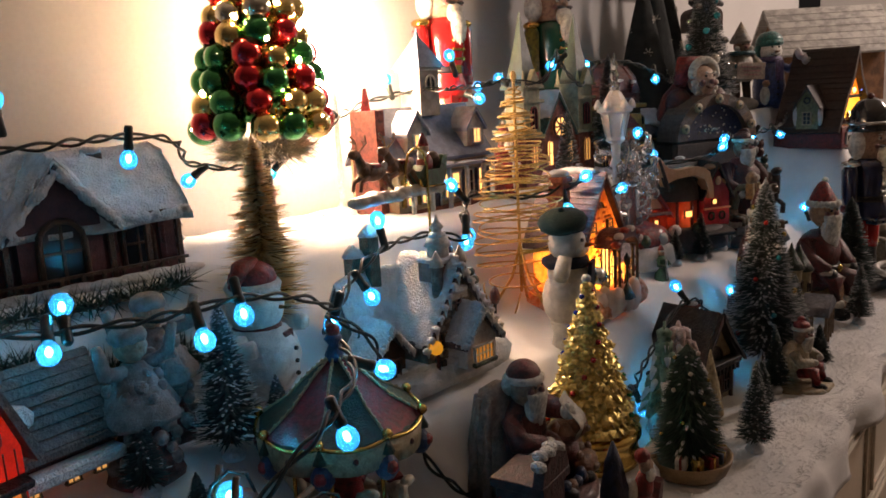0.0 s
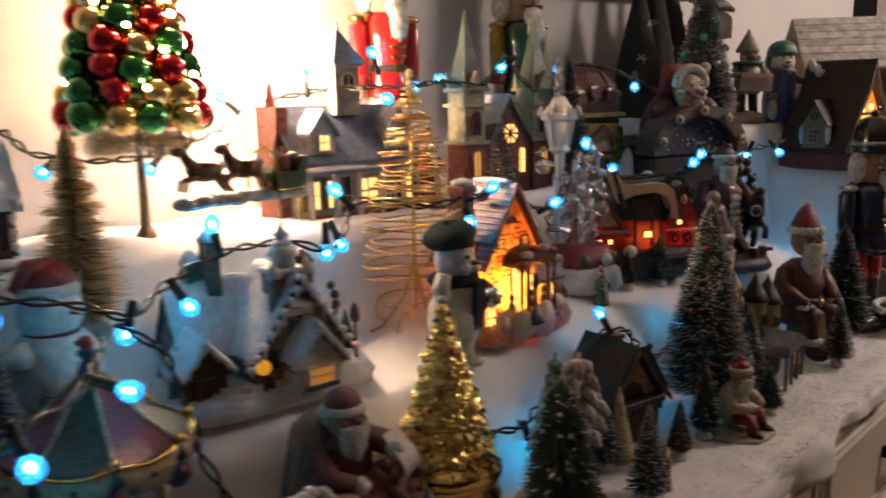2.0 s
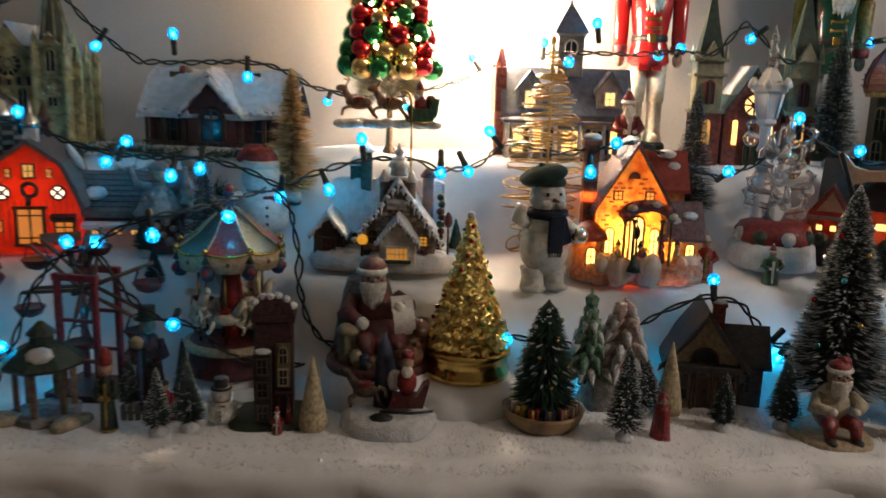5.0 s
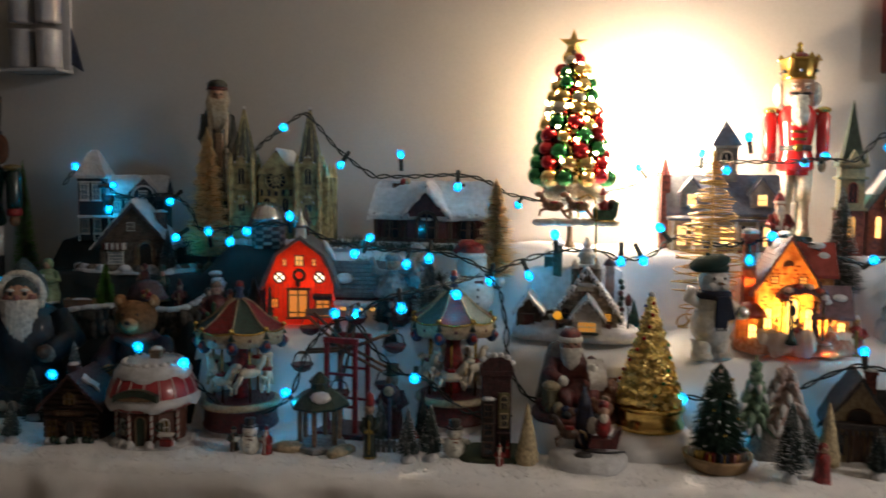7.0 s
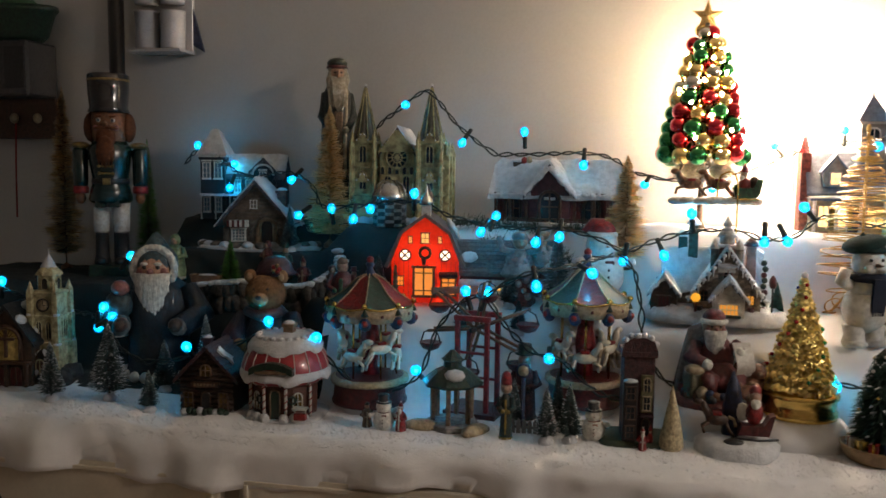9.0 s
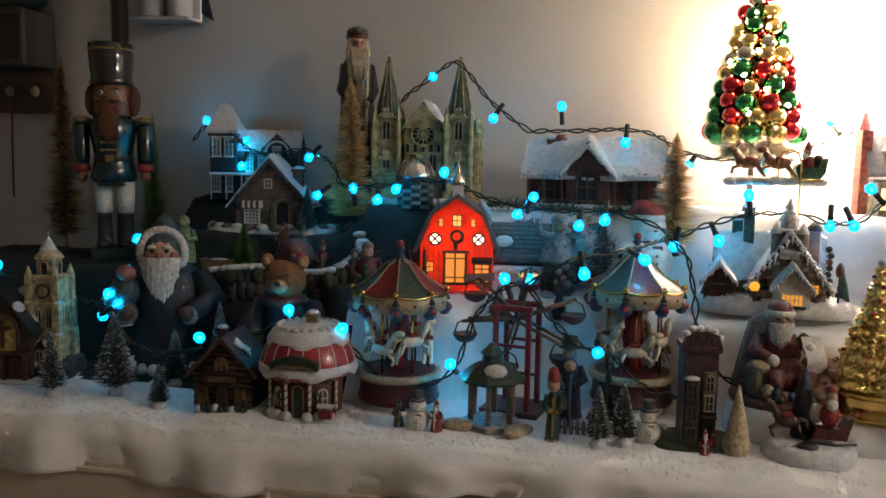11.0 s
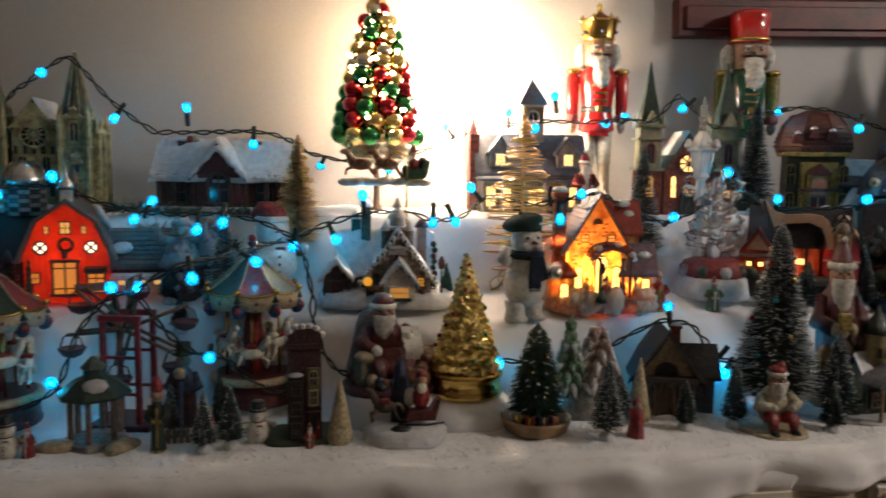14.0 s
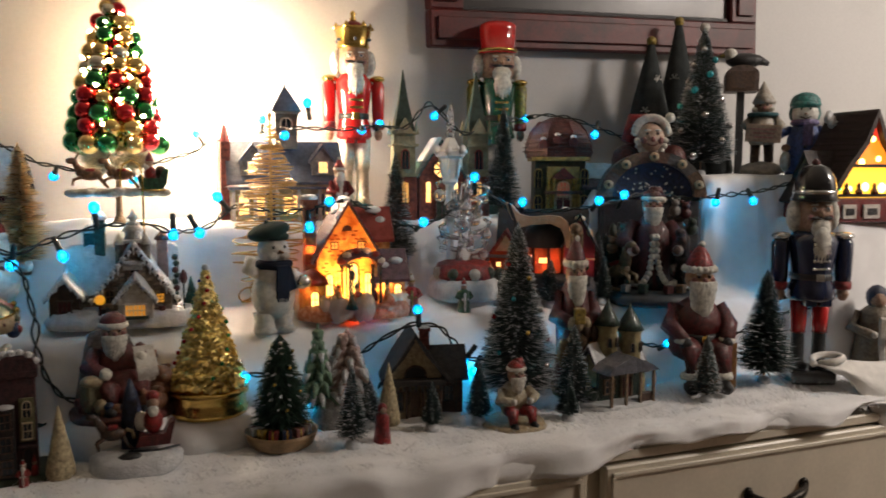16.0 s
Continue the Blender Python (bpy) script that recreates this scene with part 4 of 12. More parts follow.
light_string(L1, [(0.76, 0.45, 1.09), (0.82, 0.47, 1.085), (0.89, 0.47, 1.12), (0.95, 0.465, 1.15), (1.00, 0.455, 1.14), (1.05, 0.46, 1.09), (1.16, 0.47, 1.09), (1.24, 0.455, 1.07), (1.30, 0.44, 1.10), (1.40, 0.45, 1.085), (1.50, 0.46, 1.085), (1.60, 0.46, 1.10), (1.70, 0.48, 1.12), (1.80, 0.46, 1.125), (1.86, 0.46, 1.12)],
             [(0.790, 0.448, 1.058), (0.858, 0.452, 1.060), (1.060, 0.474, 1.066), (0.968, 0.48, 1.169), (1.036, 0.46, 1.087), (1.164, 0.47, 1.120), (1.278, 0.44, 1.078), (1.404, 0.44, 1.091), (1.541, 0.45, 1.081), (1.699, 0.50, 1.172), (1.850, 0.45, 1.112)], 8)

# ---- houses, one by one ----


def chapel(x, y):
    e = thing("chapel", x, y, snow(x, y) - 0.002, 12, "small dark chapel model with a golden arched window and a cross", "house", "village houses")
    w, d, h, rh = 0.080, 0.09, 0.085, 0.055
    gable(e, w, d, h, rh, pmat("dark_timber", (0.06, 0.035, 0.02), 0.5, s1=110, var=0.35, bump=0.8), pmat("black_shingle", (0.014, 0.016, 0.018), 0.45, s1=130, var=0.3, bump=0.9), "y", over=0.008)
    plinth(e, 0.11, 0.12, seed=3)
    k = rh / (w / 2)
    for sx, px, py, l in ((-1, 0.014, -0.030, 0.014), (1, 0.020, -0.036, 0.016), (-1, 0.034, -0.038, 0.010), (1, 0.036, -0.010, 0.012), (1, 0.008, 0.010, 0.020)):
        Shape().ball((sx * px, py, h + rh + 0.0065 - px * k), (0.010, l, 0.0032), SNOWPAINT, 9, pose(0, 0, 0, 0, sx * math.degrees(math.atan(k)), 0)).ob("roof_snow", e)
    m = side("f", w, d)
    win = opening(e, m, 0, 0.052, 0.046, 0.056, pmat("golden_panel", (0.52, 0.38, 0.11), 0.4, s1=90, var=0.3, bump=0.5), BROWN, True, (0, 0))
    c = Shape()
    c.m = m
    c.box((0, -0.004, 0.080), (0.005, 0.004, 0.046), BROWN)
    c.box((0, -0.004, 0.088), (0.028, 0.004, 0.005), BROWN)
    c.ob("cross", win, "dark brown cross")
    for i in range(9):
        a = math.pi * (i + 0.5) / 9
        q = Shape()
        q.m = m
        q.tube([(0.006 * math.cos(a), -0.0016, 0.086 + 0.006 * math.sin(a)), (0.021 * math.cos(a), -0.0016, 0.086 + 0.020 * math.sin(a))], 0.0007, WARMPANE, 4)
        q.ob("ray", win)
    for u in (-0.014, 0.014):
        opening(e, m, u, 0.006, 0.022, 0.036, DKRED, BROWN, True, (1, 0), "door")
    for u in (-0.032, 0.0, 0.032):
        Shape().box((u, -d / 2 - 0.004, 0.026), (0.006, 0.008, 0.046), BROWN, bev=0.2).ob("post", e)
    Shape().box((0, -d / 2 - 0.004, 0.048), (w, 0.010, 0.004), BROWN, bev=0.2).ob("beam", e)
    for f in "lr":
        for u in (-0.024, 0.010):
            opening(e, side(f, w, d), u, 0.032, 0.014, 0.034, WARMPANE, BROWN, True)


chapel(-0.60, 0.44)


def clock_tower(x, y):
    e = thing("clock_tower", x, y, snow(x, y) - 0.002, 8, "pale yellow stone clock tower model with snowy ledges", "clock tower", "village houses")
    ST = pmat("yellow_stone", (0.50, 0.45, 0.26), 0.55, s1=110, var=0.3, bump=0.8, col2=(0.24, 0.20, 0.10))
    plinth(e, 0.086, 0.078, pmat("dark_rock", (0.04, 0.045, 0.045), 0.7, s1=80, var=0.4, bump=1.0), h=0.030, seed=5)
    s = Shape().box((0, 0, 0.088), (0.042, 0.042, 0.148), ST, bev=0.05)
    for a in (-1, 1):
        for b in (-1, 1):
            for lo, hi, wd in ((0.016, 0.070, 0.015), (0.070, 0.120, 0.012), (0.120, 0.160, 0.010)):
                s.box((a * 0.022, b * 0.022, (lo + hi) / 2), (wd, wd, hi - lo), ST)
    body = s.ob("body", e)
    for a in (-1, 1):
        for b in (-1, 1):
            Shape().lathe([(0.0066, 0), (0.0066, 0.004), (0.0005, 0.020)], ST, (a * 0.022, b * 0.022, 0.158), 6, False).ob("pinnacle", body)
            for z, wd in ((0.0715, 0.0075), (0.1215, 0.006)):
                Shape().ball((a * 0.0235, b * 0.0235, z), (wd, wd, 0.0034), SNOWPAINT, 7).ob("ledge_snow", body)
    for z in (0.072, 0.118, 0.158):
        Shape().box((0, 0, z), (0.050, 0.050, 0.004), ST).ob("cornice", body)
    t = Shape().box((0, 0, 0.174), (0.028, 0.028, 0.028), ST, bev=0.1)
    t.lathe([(0.023, 0), (0.020, 0.005), (0.009, 0.016)], ST, (0, 0, 0.188), 8, False)
    tp = t.ob("lantern_top", e)
    Shape().lathe([(0.012, 0.198), (0.0125, 0.202), (0.007, 0.212), (0.0012, 0.222), (0.0006, 0.232)], SNOWPAINT, n=10, wob=0.08).ob("snow_cap", tp)
    for f in "flr":
        opening(tp, side(f, 0.028, 0.028), 0, 0.164, 0.011, 0.019, BLACK, ST, True, (0, 0))
    face = Shape().lathe([(0.0105, 0), (0.0105, 0.0022)], CREAM, n=24, m=pose(0, -0.0212, 0.138, 90, 0, 0)).ob("clock_face", e)
    r = Shape().tube([(0.0105 * math.cos(k * 0.2618), -0.0236, 0.138 + 0.0105 * math.sin(k * 0.2618)) for k in range(24)], 0.0013, BLACK, 5, True)
    r.box((0, -0.0238, 0.1410), (0.001, 0.001, 0.007), BLACK)
    r.box((0.0025, -0.0238, 0.138), (0.005, 0.001, 0.001), BLACK)
    for k in range(12):
        r.box((0.0082 * math.cos(k * 0.5236), -0.0236, 0.138 + 0.0082 * math.sin(k * 0.5236)), (0.0007, 0.0008, 0.0016), BLACK, ry=math.pi / 2 - k * 0.5236)
    r.ob("clock_rim", face)
    for f in "flr":
        for u in (-0.0085, 0.0085):
            opening(e, side(f, 0.042, 0.042), u, 0.080, 0.009, 0.030, DARKPANE, ST, True, (1, 0))
    pg = Shape().prism([(-0.014, 0.016), (0.014, 0.016), (0.014, 0.044), (0, 0.064), (-0.014, 0.044)], -0.036, -0.020, BLACK).ob("porch", e, "dark pointed door gable")
    opening(pg, pose(0, -0.0362, 0), 0, 0.016, 0.014, 0.032, BROWN, ST, True, (1, 0), "door")
    for sx in (-1, 1):
        Shape().ball((sx * 0.008, -0.030, 0.056), (0.010, 0.008, 0.0026), SNOWPAINT, 8, pose(0, 0, 0, 0, sx * 55, 0)).ob("porch_snow", pg)
    for k in range(9):
        a = math.radians(200 + 18 * k)
        Shape().ball((0.040 * math.cos(a), 0.036 * math.sin(a), 0.016 + 0.010 * (k % 2)), (0.010, 0.008, 0.007), SNOWPAINT if k % 3 == 0 else MATS["dark_rock"], 8).ob("rock", e)


clock_tower(-0.552, 0.455)


def log_house(x, y):
    e = thing("log_house", x, y, snow(x, y) - 0.002, 6, "dark brown log house model with a patchy snowy roof", "house", "village houses")
    w, d = 0.082, 0.075
    LOG = pmat("dark_log", (0.055, 0.024, 0.013), 0.5, s1=140, s2=500, var=0.4, bump=0.9)
    DARKROOF = pmat("maroon_roof", (0.055, 0.018, 0.016), 0.5, s1=120, var=0.3, bump=0.9)
    gable(e, w, d, 0.058, 0.042, LOG, DARKROOF, "y", over=0.009, t=0.005)
    k = 0.042 / (w / 2)
    for sx in (-1, 1):
        for i in range(8):
            px = sx * (w / 2 + 0.009) * (i + 0.6) / 8.4
            Shape().box((px, 0, 0.1065 - abs(px) * k), (0.003, d + 0.018, 0.002), DARKROOF, ry=sx * math.atan(k)).ob("shingle_strip", e)
    for i in range(11):
        z = 0.004 + 0.0085 * i
        hw = w / 2 if z < 0.058 else w / 2 * (1 - (z - 0.058) / 0.042)
        if hw > 0.006:
            Shape().tube([(-hw, -d / 2, z), (hw, -d / 2, z)], 0.0042, LOG, 7).ob("log", e)
    m = pose(0, -d / 2 - 0.0045, 0)
    for u in (-0.027, 0.0, 0.027):
        opening(e, m, u, 0.010, 0.014, 0.026, WARMPANE if u else BLACK, BROWN, u == 0, (1, 2) if u else (0, 0), "window" if u else "door")
    opening(e, m, 0, 0.060, 0.016, 0.018, WARMPANE, TAN, True, (1, 1))
    sg = Shape().box((0, -d / 2 - 0.008, 0.048), (0.044, 0.006, 0.009), BROWN, bev=0.3).ob("sign", e, "brown sign board with tan marks")
    for i in range(7):
        Shape().box((-0.015 + 0.005 * i, -d / 2 - 0.0115, 0.048), (0.003, 0.001, 0.004), TAN).ob("sign_mark", sg)
    for i in range(9):
        Shape().ball((-0.032 + 0.008 * i, -d / 2 - 0.010, 0.006 + 0.002 * (i % 2)), (0.006, 0.006, 0.006), DKGREEN if i % 3 else SNOWPAINT, 7).ob("hedge", e)
    px = 0.021
    Shape().prism([(-0.014, -0.002), (-0.003, -0.004), (0.003, -0.001), (0.015, -0.005), (0.011, 0.003), (0.014, 0.007), (-0.002, 0.006), (-0.012, 0.009)], 0, 0.003, SNOWPAINT, "z").ob("roof_snow", e).matrix_basis = pose(px, -0.020, 0.108 - px * k, 0, math.degrees(math.atan(k)), 0) @ pose(0, 0, 0, 0, 0, 25) @ Matrix.Diagonal((1.1, 1.5, 1, 1))
    chimney(e, -0.018, 0.012, 0.078, 0.013, 0.028, DARKROOF)


log_house(-0.208, 0.385)


def drip_band(e, prof, low, seed, name="snow_band"):
    """A ring of thick painted snow whose lower edge hangs in waves."""
    n, vs = 56, []
    for i in range(n):
        a = 2 * math.pi * i / n
        d = low * (0.5 + 0.5 * math.sin(5 * a + seed)) + 0.3 * low * math.sin(11 * a + 2 * seed)
        for j, (r, z) in enumerate(prof):
            vs.append((r * math.cos(a), r * math.sin(a), z - (d if j == 0 else 0.6 * d if j == 1 else 0)))
    k = len(prof)
    return Shape().add(vs, [[i * k + j, ((i + 1) % n) * k + j, ((i + 1) % n) * k + j + 1, i * k + j + 1] for i in range(n) for j in range(k - 1)], SNOWPAINT, True).ob(name, e, "white icing snow")


def cane(e, x, y, z, h, r):
    """A candy cane pillar with a red stripe wound round it."""
    c = Shape().lathe([(r, 0), (r, h)], WHITE, (x, y, z), 8).ob("candy_post", e, "red and white candy cane pillar")
    Shape().tube([(x + r * math.cos(1.1 * i), y + r * math.sin(1.1 * i), z + h * i / 30) for i in range(31)], r * 0.45, RED, 4).ob("stripe", c)


def candy_shop(x, y):
    e = thing("candy_shop", x, y, snow(x, y) - 0.002, 4, "round candy shop model with a bulging red roof and icing snow", "house", "village houses")
    plinth(e, 0.122, 0.108, SNOWPAINT, 0.006, 8)
    Shape().lathe([(0.048, 0.004), (0.049, 0.050), (0.054, 0.060)], pmat("cocoa_brick", (0.12, 0.045, 0.03), 0.5, s1=120, bump=0.6), n=12, smooth=False).ob("body", e)
    prof = [(0.056, 0.056), (0.062, 0.060), (0.0655, 0.070), (0.065, 0.080), (0.060, 0.094), (0.050, 0.110), (0.042, 0.117)]
    rf = Shape().lathe(prof, pmat("candy_red_roof", (0.34, 0.022, 0.03), 0.3, s1=60, var=0.15, coat=0.4, bump=0.2), n=32).ob("roof", e, "bulging glossy red roof")
    for k in range(18):
        a = 2 * math.pi * k / 18
        Shape().tube([((r + 0.0004) * math.cos(a), (r + 0.0004) * math.sin(a), z) for r, z in prof], 0.0009, WHITE, 5).ob("roof_line", rf)
    drip_band(rf, [(0.0655, 0.064), (0.0685, 0.067), (0.0685, 0.072), (0.0655, 0.076)], 0.006, 1.0)
    drip_band(rf, [(0.056, 0.106), (0.057, 0.110), (0.050, 0.118), (0.040, 0.124), (0.018, 0.127), (0.001, 0.128)], 0.008, 2.4, "roof_snow")
    for k in range(22):
        a = 2 * math.pi * k / 22
        Shape().ball((0.041 * math.cos(a), 0.041 * math.sin(a), 0.123), (0.005, 0.005, 0.0042), SNOWPAINT, 7).ob("snow_lump", rf)
    chimney(e, 0.006, 0.0, 0.125, 0.015, 0.013, TAN)
    sg = Shape()
    sg.prism([(0.068 * math.sin(t), 0.0865 + 0.008 * math.cos(3.4 * t)) for t in [-0.5 + 0.1 * i for i in range(11)]] + [(0.068 * math.sin(t), 0.0765 + 0.008 * math.cos(3.4 * t)) for t in [0.5 - 0.1 * i for i in range(11)]], -0.0705, -0.060, DKGREEN)
    sb = sg.ob("sign", e, "dark green curved sign")
    Shape().box((0, -0.0685, 0.0800), (0.048, 0.004, 0.005), TAN, bev=0.4).ob("sign_board", sb, "tan lettering board")
    for k, a in enumerate((-150, -128, -108, -90, -72, -52, -30)):
        m = pose(0, 0, 0, 0, 0, a + 90) @ pose(0, -0.0488, 0)
        if k in (1, 5):
            opening(e, m, 0, 0.018, 0.014, 0.026, WARMPANE, WHITE, True, (1, 1))
        elif k == 3:
            opening(e, m, 0, 0.006, 0.015, 0.044, DKGREEN, TAN, True, (0, 0), "door")
        else:
            cane(e, 0.0535 * math.cos(math.radians(a)), 0.0535 * math.sin(math.radians(a)), 0.004, 0.054, 0.0024)
    for a in (-118, -62):
        c = math.radians(a)
        ring = [(0.0525 * math.cos(c) - 0.0055 * math.cos(q) * math.sin(c), 0.0525 * math.sin(c) + 0.0055 * math.cos(q) * math.cos(c), 0.034 + 0.0055 * math.sin(q)) for q in [2 * math.pi * i / 14 for i in range(14)]]
        Shape().tube(ring, 0.0017, DKGREEN, 5, True).ob("wreath", e)
    for a in (-135, -120, -105, -75, -60, -45):
        c = (0.057 * math.cos(math.radians(a)), 0.057 * math.sin(math.radians(a)), 0.008)
        Shape().ball(c, (0.008, 0.005, 0.008), SNOWPAINT, 8).ob("drift", e)
    ct = Shape().box((0.040, -0.056, 0.014), (0.018, 0.010, 0.010), RED, bev=0.2)
    ct.box((0.040, -0.056, 0.026), (0.022, 0.013, 0.003), WHITE, bev=0.3)
    ct.box((0.032, -0.056, 0.021), (0.0014, 0.0014, 0.010), WHITE)
    ct.box((0.048, -0.056, 0.021), (0.0014, 0.0014, 0.010), WHITE)
    ct.ob("sweet_cart", e, "small red cart with a white roof")


candy_shop(-0.093, 0.385)


def gazebo(x, y):
    e = thing("gazebo", x, y, snow(x, y) - 0.002, 0, "open wooden gazebo with a green snowy roof", "gazebo")
    Shape().lathe([(0.036, 0), (0.040, 0.003), (0.040, 0.010), (0.034, 0.012)], STONE, n=8, smooth=False).ob("base", e)
    for k in range(6):
        a = math.radians(60 * k + 30)
        p = Shape()
        p.box((0.030 * math.cos(a), 0.030 * math.sin(a), 0.040), (0.006, 0.006, 0.058), TAN, rz=a)
        p.ob("post", e)
    Shape().lathe([(0.044, 0.066), (0.046, 0.070), (0.026, 0.086), (0.014, 0.092), (0.013, 0.100), (0.017, 0.102), (0.003, 0.116)], DKGREEN, n=8, smooth=False).ob("roof", e)
    Shape().ball((0.008, -0.026, 0.084), (0.016, 0.012, 0.006), SNOWPAINT, 8, pose(0, 0, 0, 30, 0, 0)).ob("roof_snow", e)
    Shape().ball((0, 0, 0.104), (0.012, 0.012, 0.006), SNOWPAINT, 8).ob("roof_snow", e)


gazebo(0.166, 0.385)


def hotel(x, y):
    e = thing("town_house", x, y, snow(x, y) - 0.002, 5, "narrow tall maroon town house model with a snowy cornice", "house", "village houses")
    e.matrix_basis = e.matrix_basis @ Matrix.Diagonal((0.80, 0.9, 1, 1))
    UM = pmat("maroon_brick", (0.055, 0.014, 0.016), 0.6, s1=150, var=0.4, bump=0.8)
    plinth(e, 0.135, 0.085, pmat("moss_green", (0.03, 0.045, 0.02), 0.7), 0.010, 4)
    Shape().box((0, 0, 0.066), (0.052, 0.045, 0.130), UM, bev=0.04).ob("body", e)
    cr = Shape().box((0, 0, 0.128), (0.060, 0.053, 0.008), UM, bev=0.2).ob("cornice", e)
    Shape().prism([(-0.030, 0.132), (0.030, 0.132), (0.024, 0.146), (0.008, 0.151), (-0.012, 0.150), (-0.025, 0.144)], -0.026, -0.016, UM).ob("parapet", cr)
    for k, (u, z) in enumerate(((-0.024, 0.147), (-0.014, 0.152), (-0.004, 0.153), (0.007, 0.153), (0.018, 0.150), (0.027, 0.142))):
        Shape().ball((u, -0.020 + 0.003 * (k % 2), z), (0.0065, 0.008, 0.0045), SNOWPAINT, 8).ob("roof_snow", cr)
    bay = Shape().box((-0.015, -0.028, 0.050), (0.024, 0.016, 0.084), pmat("black_timber", (0.018, 0.014, 0.013), 0.45, s1=80), bev=0.25).ob("bay", e)
    Shape().ball((-0.015, -0.030, 0.0925), (0.013, 0.009, 0.003), SNOWPAINT, 8).ob("bay_snow", bay)
    pn = Shape().box((0.013, -0.0238, 0.074), (0.020, 0.005, 0.052), pmat("olive_panel", (0.16, 0.15, 0.07), 0.5, s1=110, var=0.3), bev=0.15).ob("window_panel", e, "olive window panel")
    for j in range(2):
        opening(pn, pose(0.013, -0.0266, 0), 0, 0.052 + 0.026 * j, 0.012, 0.019, DARKPANE, CREAM, j == 1, (1, 1))
    for j in range(3):
        opening(bay, pose(-0.015, -0.0362, 0), 0, 0.014 + 0.027 * j, 0.014, 0.018, DARKPANE, BROWN, False, (1, 1))
    opening(e, pose(0.013, -0.0228, 0), 0, 0.006, 0.014, 0.034, BLACK, BROWN, True, (0, 0), "door")
    Shape().box((0.013, -0.027, 0.044), (0.024, 0.012, 0.003), UM, bev=0.4).ob("canopy", e)
    q = Shape().lathe([(0.005, 0), (0.0045, 0.008), (0.0025, 0.013)], RED, (0.020, -0.033, 0.009), 9)
    q.ball((0.020, -0.033, 0.0245), 0.0032, SKIN, 7)
    q.lathe([(0.0032, 0), (0.0006, 0.008)], RED, (0.020, -0.033, 0.026), 7)
    q.ob("tiny_figure", e, "tiny red-coated ornament")


hotel(0.428, 0.38)


def eave_snow(e, w, h, rh, y, at, rz=0, drop=0.007, over=0.008):
    """Thick snow with hanging points along the edge of a front gable."""
    k = rh / (w / 2)
    n = 16
    for i in range(n + 1):
        s = Shape()
        s.m = pose(*at, 0, 0, rz)
        px = (-1 + 2 * i / n) * (w / 2 + over)
        pz = h + rh - abs(px) * k + 0.006
        s.ball((px, y, pz), (w / n * 0.8, 0.005, 0.0034), SNOWPAINT, 7)
        s.lathe([(0.0006, -drop * (1.0 + 0.5 * ((i * 7) % 3))), (0.0026, 0)], SNOWPAINT, (px, y - 0.002, pz), 5)
        s.ob("eave_snow", e)


